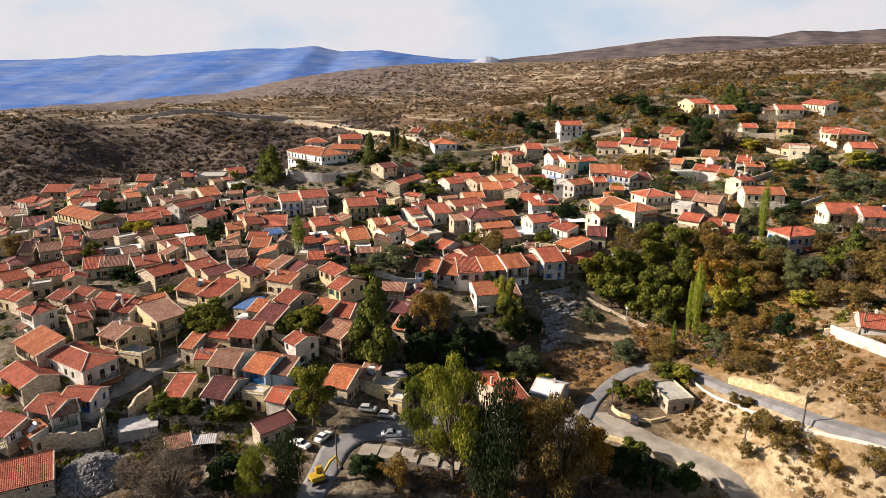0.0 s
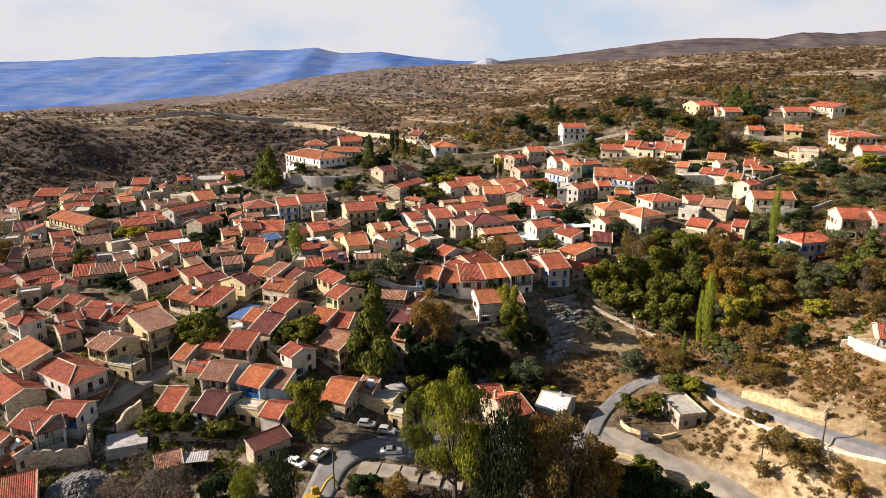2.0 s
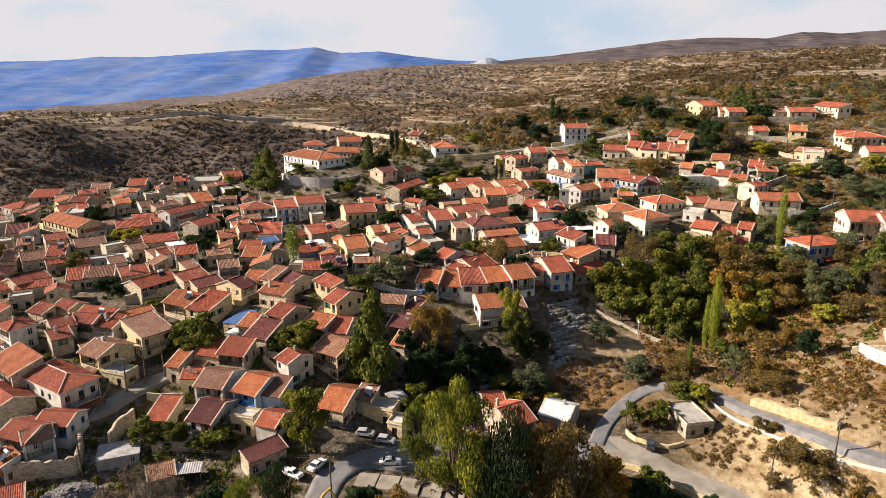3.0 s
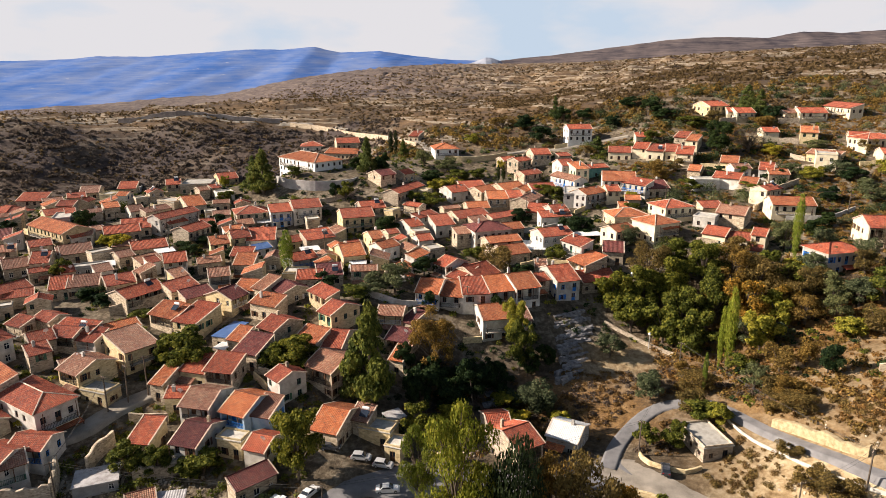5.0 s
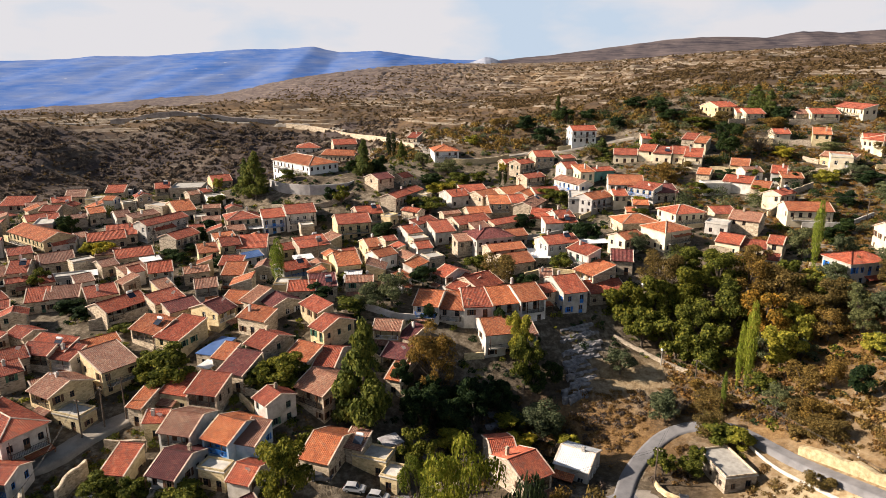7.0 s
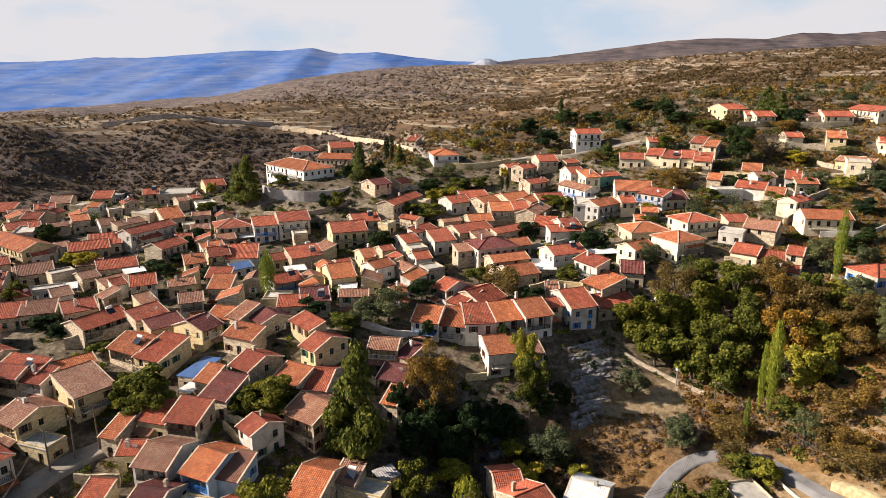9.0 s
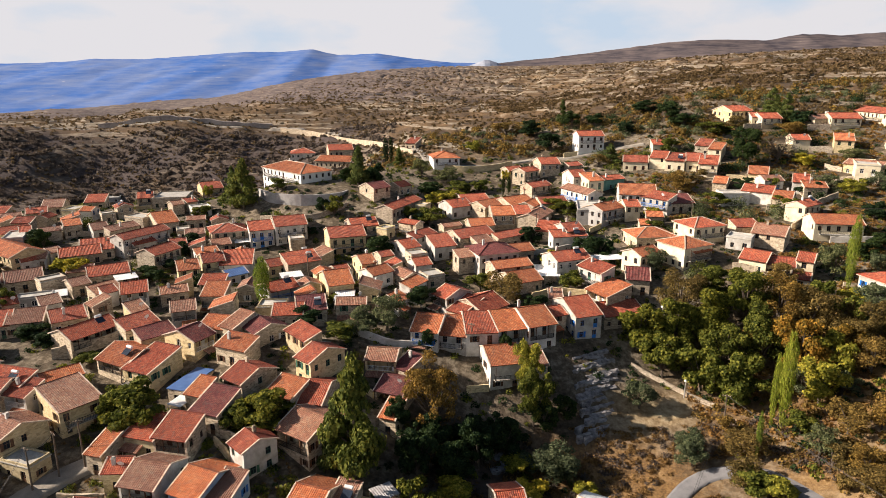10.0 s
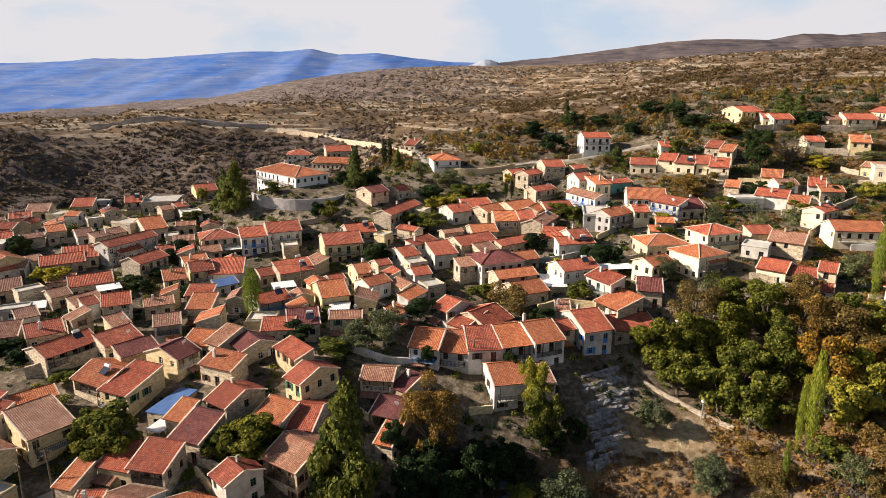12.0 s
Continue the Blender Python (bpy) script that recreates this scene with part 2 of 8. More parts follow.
GULLY_HEIGHTS = [
    (60, 148, 18), (71, 125, 24), (45, 167, 20), (14, 137, 10), (2, 131, 12), (49, 120, 13), (62, 103, 19.5), (75, 92, 21.5),
    (45, 134, 14), (56, 93, 8.5), (45, 95, 8), (25, 100, 8), (-40, 90, 8), (-80, 95, 10), (0, 70, 3), (85, 70, 16), (89, 160, 30),
    (110, 140, 34), (150, 200, 43), (0, 20, -6), (-100, 30, 0), (100, 10, 12), (-130, 140, 20), (-200, 180, 16), (14, 100, 10), (16, 150, 15),
    (95, 112, 28), (-15, 88, 9),
]
HILL_HEIGHTS = [
    (155, 287, 60), (-171, 394, 30), (-213, 398, 41), (-167, 430, 49), (-260, 390, 46), (-160, 335, 12), (-230, 300, 8), (-95, 335, 20),
    (-310, 250, 10), (-45, 345, 33), (-107, 440, 45), (-115, 480, 54), (-31, 362, 44.5), (90, 640, 58), (100, 324, 64), (205, 376, 80),
    (134, 368, 73), (207, 775, 82), (-200, 700, 46), (0, 900, 60), (-520, 900, 12), (350, 480, 93), (320, 300, 92), (260, 150, 66),
    (300, 20, 50), (0, 1500, 78), (500, 900, 103), (-400, 500, 34), (-300, 0, -5),
]
FAR_HEIGHTS = [
    (-600, 1500, -25), (900, 1500, 124), (1300, 2400, 148), (400, 2200, 92), (-100, 2600, 84), (-900, 500, 0), (900, 200, 110), (-1500, 1500, -55),
    (2500, 3500, 170), (-2500, 2600, -150), (0, 4500, 60), (-1600, 3600, -150), (-900, 3100, -75), (-420, 3000, 36), (-460, 1900, 40), (-800, 1500, -6), (-257, 530, 44), (-150, 560, 52), (-2500, 0, -30), (2500, 0, 150), (0, -1500, -40), (1200, 800, 130), (-900, 2200, -15),
]
KNOTS = np.array(VILLAGE_HEIGHTS + UPPER_VILLAGE_HEIGHTS + GULLY_HEIGHTS + HILL_HEIGHTS + FAR_HEIGHTS, float)


def _bend(r):
    return r * r * np.log(r + 1e-9)


def _warp(x, y):
    """Far land is squeezed, so that near spots keep their weight."""
    x, y = np.asarray(x, float), np.asarray(y, float) - 150
    r = np.sqrt(x * x + y * y) + 1e-6
    k = 120 * np.log1p(r / 120) / r
    return x * k, y * k


def _solve_land():
    u, v = _warp(KNOTS[:, 0], KNOTS[:, 1])
    n = len(u)
    a = np.zeros((n + 3, n + 3))
    a[:n, :n] = _bend(np.hypot(u[:, None] - u, v[:, None] - v)) + 4.0 * np.eye(n)
    a[:n, n:] = np.stack([np.ones(n), u, v], 1)
    a[n:, :n] = a[:n, n:].T
    return u, v, np.linalg.solve(a, np.r_[KNOTS[:, 2], 0, 0, 0])


LAND = _solve_land()


def ground(x, y):
    """The height of the ground at x, y (numbers or arrays)."""
    ku, kv, c = LAND
    u, v = _warp(x, y)
    n = len(ku)
    out = c[n] + c[n + 1] * u + c[n + 2] * v
    for k in range(n):
        out = out + c[k] * _bend(np.hypot(u - ku[k], v - kv[k]))
    return out

# ---- the ground: one sheet to the horizon ----
def part(name, bm, material, parent=None, label=""):
    """Links a bmesh as one mesh object under a thing or a part."""
    mesh = bpy.data.meshes.new(name)
    bm.to_mesh(mesh)
    bm.free()
    for m in material if isinstance(material, (list, tuple)) else (material,):
        mesh.materials.append(m)
    ob = new(name, mesh)
    ob.parent = parent
    if label:
        tagged(ob, label)
    return ob


def shared(name, mesh, parent, m=None, label=""):
    """One more object on a mesh that others use too."""
    ob = new(name, mesh)
    ob.parent = parent
    if m is not None:
        ob.matrix_basis = m
    if label:
        tagged(ob, label)
    return ob


def raw_mesh(name, verts, faces, materials, uvs=None, slots=None, smooth=False):
    mesh = bpy.data.meshes.new(name)
    mesh.from_pydata(verts, [], faces)
    for m in materials if isinstance(materials, (list, tuple)) else (materials,):
        mesh.materials.append(m)
    if uvs is not None:
        layer = mesh.uv_layers.new(name="UVMap")
        index = np.zeros(len(mesh.loops), np.int32)
        mesh.loops.foreach_get("vertex_index", index)
        layer.data.foreach_set("uv", np.asarray(uvs, np.float32)[index].ravel())
    if slots is not None:
        mesh.polygons.foreach_set("material_index", np.asarray(slots, np.int32))
    if smooth:
        mesh.polygons.foreach_set("use_smooth", np.ones(len(mesh.polygons), bool))
    mesh.update()
    return mesh


def box(bm, x0, x1, y0, y1, z0, z1, slot=0):
    v = [bm.verts.new(p) for p in ((x0, y0, z0), (x1, y0, z0), (x1, y1, z0), (x0, y1, z0), (x0, y0, z1), (x1, y0, z1), (x1, y1, z1), (x0, y1, z1))]
    for q in ((0, 3, 2, 1), (4, 5, 6, 7), (0, 1, 5, 4), (1, 2, 6, 5), (2, 3, 7, 6), (3, 0, 4, 7)):
        bm.faces.new([v[k] for k in q]).material_index = slot


def tube(bm, points, radii, sides=6, slot=0):
    """A tapered tube along points."""
    rings = []
    for k, p in enumerate(points):
        p = Vector(p)
        along = (Vector(points[min(k + 1, len(points) - 1)]) - Vector(points[max(k - 1, 0)])).normalized()
        side = along.cross(Vector((0.31, 0.95, 0.05))).normalized()
        other = along.cross(side)
        rings.append([bm.verts.new(p + radii[k] * (math.cos(a) * side + math.sin(a) * other)) for a in (2 * math.pi * n / sides for n in range(sides))])
    for a, b in zip(rings, rings[1:]):
        for n in range(sides):
            bm.faces.new((a[n], a[(n + 1) % sides], b[(n + 1) % sides], b[n])).material_index = slot
    bm.faces.new(rings[0][::-1]).material_index = slot
    bm.faces.new(rings[-1]).material_index = slot


def wild(x, y):
    """How far a spot lies outside the village and the built-up bank, 0 to 1."""
    d = np.minimum(np.hypot((x + 15) / 150, (y - 195) / 95), np.hypot((x - 110) / 90, (y - 250) / 75))
    d = np.minimum(d, np.hypot(x / 70, (y - 100) / 40))
    return np.clip((d - 0.95) / 0.35, 0, 1)


def lumps(x, y, size, seed):
    """Cheap smooth noise, -1 to 1, from turned sine waves."""
    rng = np.random.RandomState(seed)
    out = 0
    for k in range(7):
        a, s, ph = rng.uniform(0, 6.28), size * rng.uniform(0.55, 1.7), rng.uniform(0, 6.28, 2)
        u, v = (x * np.cos(a) + y * np.sin(a)) / s, (y * np.cos(a) - x * np.sin(a)) / s
        out = out + np.sin(u * 6.28 + ph[0] + 1.3 * np.sin(v * 4.1 + ph[1]))
    return out / 4.0


def surface(x, y):
    """The finished ground: the lie of the land, terraces on the open slopes, humps and hollows."""
    z = ground(x, y)
    w = wild(x, y)
    far = np.clip((np.hypot(x, y - 150) - 120) / 500, 0, 1)
    z = z + w * (0.5 + 3.0 * far) * lumps(x, y, 38 + 0 * x, 3) + w * (0.25 + 1.2 * far) * lumps(x, y, 13, 5)
    step = 2.2 + 1.8 * far
    q = z / step
    flat = (np.floor(q) + np.clip((q - np.floor(q)) * 3.2 - 2.2, 0, 1)) * step
    patchy = np.clip(lumps(x, y, 120, 9) * 1.2 + 0.45, 0, 1) * np.clip((y - 290) / 60, 0, 1)
    return z + (flat - z) * 0.75 * w * patchy


def land_grid():
    s = np.linspace(-1, 1, 440)
    xs = 95 * np.sinh(s * 4.45) * (1 + 0 * s)
    r = np.linspace(-0.72, 1, 480)
    ys = 150 + 75 * np.sinh(r * 4.8)
    return xs, ys


def ground_material():
    mat, nt, shader = base_material("dry_hillside", 0.95)
    pos = place_of(nt)
    sep = nt.nodes.new("ShaderNodeSeparateXYZ")
    nt.links.new(pos, sep.inputs["Vector"])
    zone = nt.nodes.new("ShaderNodeAttribute")
    zone.attribute_name = "zone"
    bank = nt.nodes.new("ShaderNodeAttribute")
    bank.attribute_name = "bank"
    n_big, n_mid, n_fine = noise_node(nt, pos, 0.012, 6, 0.62), noise_node(nt, pos, 0.09, 6, 0.65), noise_node(nt, pos, 0.9, 5, 0.65)
    grass = ramp_node(nt, [(0.36, (0.030, 0.022, 0.016)), (0.46, (0.072, 0.048, 0.027)), (0.57, (0.135, 0.083, 0.038)), (0.70, (0.25, 0.165, 0.082))])
    nt.links.new(sums(nt, "ADD", sums(nt, "MULTIPLY", n_big, 0.42), sums(nt, "ADD", sums(nt, "MULTIPLY", n_mid, 0.4), sums(nt, "MULTIPLY", n_fine, 0.2))), grass.inputs["Fac"])
    rock = ramp_node(nt, [(0.3, (0.30, 0.25, 0.18)), (0.7, (0.60, 0.53, 0.41))])
    nt.links.new(n_fine, rock.inputs["Fac"])
    normal = nt.nodes.new("ShaderNodeNewGeometry")
    nsep = nt.nodes.new("ShaderNodeSeparateXYZ")
    nt.links.new(normal.outputs["Normal"], nsep.inputs["Vector"])
    steep = ramp_node(nt, [(0.80, (1, 1, 1)), (0.93, (0, 0, 0))])
    nt.links.new(sums(nt, "ADD", nsep.outputs["Z"], sums(nt, "MULTIPLY", sums(nt, "SUBTRACT", n_mid, 0.5), 0.35)), steep.inputs["Fac"])
    scar = ramp_node(nt, [(0.60, (0, 0, 0)), (0.68, (1, 1, 1))])
    nt.links.new(sums(nt, "ADD", sums(nt, "MULTIPLY", noise_node(nt, pos, 0.05, 7, 0.7), 0.8), sums(nt, "MULTIPLY", n_fine, 0.22)), scar.inputs["Fac"])
    lay = nt.nodes.new("ShaderNodeMapping")
    lay.inputs["Scale"].default_value = (0.010, 0.018, 0.55)
    nt.links.new(pos, lay.inputs["Vector"])
    band = noise_node(nt, lay.outputs["Vector"], 1.0, 7, 0.68)
    wall_line = ramp_node(nt, [(0.535, (0, 0, 0)), (0.56, (1, 1, 1)), (0.60, (1, 1, 1)), (0.63, (0, 0, 0))])
    nt.links.new(band, wall_line.inputs["Fac"])
    growth = ramp_node(nt, [(0.36, (1, 1, 1)), (0.47, (0, 0, 0))])
    nt.links.new(sums(nt, "ADD", sums(nt, "MULTIPLY", band, 0.75), sums(nt, "MULTIPLY", n_fine, 0.25)), growth.inputs["Fac"])
    # dark scrub cover, with the shade of ravine and gully painted into it
    shaded_scrub = nt.nodes.new("ShaderNodeAttribute")
    shaded_scrub.attribute_name = "shaded_scrub"
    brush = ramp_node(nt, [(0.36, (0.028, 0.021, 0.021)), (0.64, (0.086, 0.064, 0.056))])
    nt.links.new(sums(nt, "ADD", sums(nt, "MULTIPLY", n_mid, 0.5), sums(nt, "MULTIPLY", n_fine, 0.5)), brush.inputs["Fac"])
    grown = mixed(nt, sums(nt, "MAXIMUM", sums(nt, "MULTIPLY", growth.outputs["Color"], 0.75), shaded_scrub.outputs["Fac"]), grass.outputs["Color"], brush.outputs["Color"])
    open_land = mixed(nt, sums(nt, "MULTIPLY", sums(nt, "MAXIMUM", sums(nt, "MAXIMUM", steep.outputs["Color"], scar.outputs["Color"]), sums(nt, "MULTIPLY", wall_line.outputs["Color"], 0.8)), sums(nt, "SUBTRACT", 0.60, sums(nt, "MULTIPLY", shaded_scrub.outputs["Fac"], 0.55))), grown, rock.outputs["Color"])
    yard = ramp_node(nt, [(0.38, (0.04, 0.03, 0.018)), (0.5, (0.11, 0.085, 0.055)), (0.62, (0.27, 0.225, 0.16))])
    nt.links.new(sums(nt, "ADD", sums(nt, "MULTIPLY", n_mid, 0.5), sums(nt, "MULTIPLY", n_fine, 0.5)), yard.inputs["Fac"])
    out = mixed(nt, zone.outputs["Fac"], mixed(nt, shaded_scrub.outputs["Fac"], yard.outputs["Color"], brush.outputs["Color"]), open_land)
    chalk = ramp_node(nt, [(0.36, (0.12, 0.072, 0.030)), (0.47, (0.30, 0.215, 0.115)), (0.64, (0.54, 0.45, 0.285))])
    nt.links.new(sums(nt, "ADD", sums(nt, "MULTIPLY", noise_node(nt, pos, 0.22, 6, 0.65), 0.6), sums(nt, "MULTIPLY", n_fine, 0.4)), chalk.inputs["Fac"])
    out = mixed(nt, bank.outputs["Fac"], out, chalk.outputs["Color"])
    # distance haze on the far left hills, painted as a purple-grey terraced tone
    haze_zone = nt.nodes.new("ShaderNodeAttribute")
    haze_zone.attribute_name = "haze_zone"
    line = nt.nodes.new("ShaderNodeMapping")
    line.inputs["Scale"].default_value = (0.012, 0.016, 1.1)
    nt.links.new(pos, line.inputs["Vector"])
    terrace = noise_node(nt, line.outputs["Vector"], 1.0, 6, 0.7)
    haze_tone = ramp_node(nt, [(0.38, (0.040, 0.031, 0.034)), (0.50, (0.105, 0.080, 0.074)), (0.58, (0.165, 0.130, 0.108)), (0.66, (0.34, 0.28, 0.22))])
    nt.links.new(sums(nt, "ADD", sums(nt, "MULTIPLY", terrace, 0.6), sums(nt, "MULTIPLY", n_mid, 0.4)), haze_tone.inputs["Fac"])
    out = mixed(nt, haze_zone.outputs["Fac"], out, haze_tone.outputs["Color"])
    straw = nt.nodes.new("ShaderNodeAttribute")
    straw.attribute_name = "straw"
    tuft = ramp_node(nt, [(0.36, (0.045, 0.028, 0.012)), (0.46, (0.145, 0.078, 0.026)), (0.55, (0.26, 0.146, 0.050)), (0.68, (0.40, 0.28, 0.135))])
    nt.links.new(sums(nt, "ADD", sums(nt, "MULTIPLY", noise_node(nt, pos, 0.16, 6, 0.7), 0.55), sums(nt, "MULTIPLY", noise_node(nt, pos, 2.6, 5, 0.7), 0.45)), tuft.inputs["Fac"])
    out = mixed(nt, straw.outputs["Fac"], out, tuft.outputs["Color"])
    nt.links.new(out, shader.inputs["Base Color"])
    bumped(nt, shader, sums(nt, "ADD", n_fine, sums(nt, "MULTIPLY", noise_node(nt, pos, 5, 4), 0.4)), 0.9, 0.4)
    return mat


def build_land():
    xs, ys = land_grid()
    gx, gy = np.meshgrid(xs, ys)
    x, y = gx.ravel(), gy.ravel()
    z = surface(x, y)
    nx, ny = len(xs), len(ys)
    k = np.arange(nx * ny).reshape(ny, nx)
    faces = np.stack([k[:-1, :-1], k[:-1, 1:], k[1:, 1:], k[1:, :-1]], -1).reshape(-1, 4)
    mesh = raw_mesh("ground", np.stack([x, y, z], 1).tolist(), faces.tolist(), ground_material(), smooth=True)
    zone = mesh.attributes.new("zone", "FLOAT", "POINT")
    zone.data.foreach_set("value", np.clip(wild(x, y) * 1.0, 0, 1).astype(np.float32))
    bank = mesh.attributes.new("bank", "FLOAT", "POINT")
    chalky = np.clip(1.35 - np.hypot((x - 58) / 17, (y - 103) / 22) * 1.1, 0, 1)
    chalky = np.maximum(chalky, np.clip(1.3 - np.hypot((x - 82) / 18, (y - 128) / 14), 0, 0.55))
    chalky = np.maximum(chalky, np.clip(1.4 - np.hypot((x - 40) / 8, (y - 154) / 5), 0, 0.85))
    bank.data.foreach_set("value", chalky.astype(np.float32))
    # where the haze tone is painted: far ground, stronger to the left
    haze_zone = mesh.attributes.new("haze_zone", "FLOAT", "POINT")
    haze_zone.data.foreach_set("value", (np.clip((y - 520) / 160, 0, 1) * np.clip((0.12 * y - x) / (0.25 * np.abs(y) + 1), 0, 1) * 0.9).astype(np.float32))
    straw = mesh.attributes.new("straw", "FLOAT", "POINT")
    dry = np.clip(1.5 - np.hypot((x - 84) / 34, (y - 130) / 40), 0, 1) * np.clip(0.75 + 0.45 * lumps(x, y, 17, 27), 0, 1)
    dry = np.maximum(dry, np.clip(1.4 - np.hypot((x - 28) / 18, (y - 137) / 11), 0, 0.8))
    straw.data.foreach_set("value", (dry * (1 - 0.75 * np.clip(chalky, 0, 1))).astype(np.float32))
    # gully hollow and ravine side: scrub cover plus shade put into the ground colour
    shaded_scrub = mesh.attributes.new("shaded_scrub", "FLOAT", "POINT")
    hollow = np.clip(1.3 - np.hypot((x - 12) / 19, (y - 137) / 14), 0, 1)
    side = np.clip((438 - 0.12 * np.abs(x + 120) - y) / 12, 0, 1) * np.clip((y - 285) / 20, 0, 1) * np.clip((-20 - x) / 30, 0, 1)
    shaded_scrub.data.foreach_set("value", np.maximum(hollow * 0.85, side * np.clip(0.82 + 0.5 * lumps(x, y, 45, 17), 0, 1)).astype(np.float32))
    tagged(new("ground", mesh), "dry stony hillside with brown grass and limestone outcrops", "ground", kind="structure")


build_land()


# ---- the mountains beyond, distance haze painted into their blue ----
def far_ridge(name, far, heights, drop, colour):
    """A distant mountain chain: heights of the skyline along x, in metres above sea of the valley."""
    rng = np.random.RandomState(len(heights))
    px = np.array([h[0] for h in heights], float)
    pz = np.array([h[1] for h in heights], float)
    cols = np.linspace(px[0], px[-1], 240)
    crest = np.interp(cols, px, pz)
    rows = np.linspace(0, 1, 40)
    verts, faces = [], []
    for j, s in enumerate(rows):
        yy = far - (1 - s) * drop
        zz = -120 + (crest + 120) * s ** 1.15
        fold = np.sin(np.pi * s) * (13 * lumps(cols + 0.12 * yy, cols * 0 + 0.08 * yy, 620, 21) + 6 * lumps(cols - 0.2 * yy, cols * 0 + 0.15 * yy, 230, 22))
        zz = zz + fold + (2.0 * lumps(cols, cols * 0 + yy, 160, 23))
        verts += [(cx, yy, cz) for cx, cz in zip(cols, zz)]
    n = len(cols)
    for j in range(len(rows) - 1):
        faces += [(j * n + k, j * n + k + 1, (j + 1) * n + k + 1, (j + 1) * n + k) for k in range(n - 1)]
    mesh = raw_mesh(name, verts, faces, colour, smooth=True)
    return tagged(new(name, mesh), "far mountain range with terraced slopes painted haze blue", "mountains", kind="structure")


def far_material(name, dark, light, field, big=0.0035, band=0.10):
    """Distant slopes: woods and bare ground in drifts, with fine terraces along the contours and pale fields. Any haze
    sits in the tones passed in.
    """
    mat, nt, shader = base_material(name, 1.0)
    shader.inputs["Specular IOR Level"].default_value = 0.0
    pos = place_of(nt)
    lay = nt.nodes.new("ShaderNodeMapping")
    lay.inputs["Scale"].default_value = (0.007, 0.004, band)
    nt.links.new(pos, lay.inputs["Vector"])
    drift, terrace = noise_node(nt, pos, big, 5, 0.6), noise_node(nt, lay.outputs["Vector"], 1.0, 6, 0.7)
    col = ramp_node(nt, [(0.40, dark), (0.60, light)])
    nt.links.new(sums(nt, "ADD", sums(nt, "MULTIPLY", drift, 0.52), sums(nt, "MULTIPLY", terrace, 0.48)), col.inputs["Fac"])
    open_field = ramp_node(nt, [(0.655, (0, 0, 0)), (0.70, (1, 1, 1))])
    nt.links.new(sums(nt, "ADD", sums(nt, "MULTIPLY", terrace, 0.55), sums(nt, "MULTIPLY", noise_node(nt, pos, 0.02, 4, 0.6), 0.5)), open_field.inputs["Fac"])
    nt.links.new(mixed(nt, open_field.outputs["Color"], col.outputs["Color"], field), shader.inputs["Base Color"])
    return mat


# the blue of distance haze is painted straight into these slope tones
M_FAR = far_material("haze_blue_slopes", (0.055, 0.130, 0.36), (0.155, 0.210, 0.365), (0.30, 0.33, 0.41))
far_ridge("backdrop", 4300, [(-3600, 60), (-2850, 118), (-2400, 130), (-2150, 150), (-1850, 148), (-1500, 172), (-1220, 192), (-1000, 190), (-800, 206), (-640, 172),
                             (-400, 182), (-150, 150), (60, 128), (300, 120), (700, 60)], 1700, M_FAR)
M_QUARRY = simple("pale_quarry_face", (0.22, 0.25, 0.32), (0.42, 0.44, 0.50), 0.02, 1.0, bump=0, fine=0.05)
quarry = far_ridge("backdrop", 3900, [(90, 84), (140, 98), (180, 112), (215, 126), (245, 137), (275, 136), (315, 124), (350, 104), (410, 84)], 260, M_QUARRY)
tagged(quarry, "far pale quarried hilltop on the skyline", "hill")
M_FAR_HILL = far_material("distant_grey_brown_slopes", (0.050, 0.046, 0.055), (0.150, 0.122, 0.115), (0.30, 0.26, 0.22), 0.006, 0.14)
hills = far_ridge("backdrop", 4200, [(250, 108), (420, 131), (780, 167), (1140, 214), (1430, 250), (1650, 261), (1970, 257), (2190, 293), (2410, 286), (2830, 311), (3400, 335)], 1300, M_FAR_HILL)
tagged(hills, "far grey-brown ridge along the skyline", "hills")

# ---- houses ----
dice = random.Random(7)
LOFT = random.Random(19)


def wall_with_openings(verts, faces, slots, a, along, out, width, z0, z1, openings, deep=0.22, slot=0):
    """One wall from a, with real openings (u, v, w, h) and their reveals."""
    us = sorted({0.0, width, *(o[0] for o in openings), *(o[0] + o[2] for o in openings)})
    vs = sorted({0.0, z1 - z0, *(o[1] for o in openings), *(o[1] + o[3] for o in openings)})

    def at(u, v, back=0.0):
        verts.append((a[0] + along[0] * u - out[0] * back, a[1] + along[1] * u - out[1] * back, z0 + v))
        return len(verts) - 1

    for u0, u1 in zip(us, us[1:]):
        for v0, v1 in zip(vs, vs[1:]):
            mu, mv = (u0 + u1) / 2, (v0 + v1) / 2
            if any(o[0] < mu < o[0] + o[2] and o[1] < mv < o[1] + o[3] for o in openings):
                continue
            faces.append((at(u0, v0), at(u1, v0), at(u1, v1), at(u0, v1)))
            slots.append(slot)
    for u, v, w, h in openings:
        p = [(u, v), (u + w, v), (u + w, v + h), (u, v + h)]
        for (ua, va), (ub, vb) in zip(p, p[1:] + p[:1]):
            faces.append((at(ua, va), at(ua, va, deep), at(ub, vb, deep), at(ub, vb)))
            slots.append(slot)


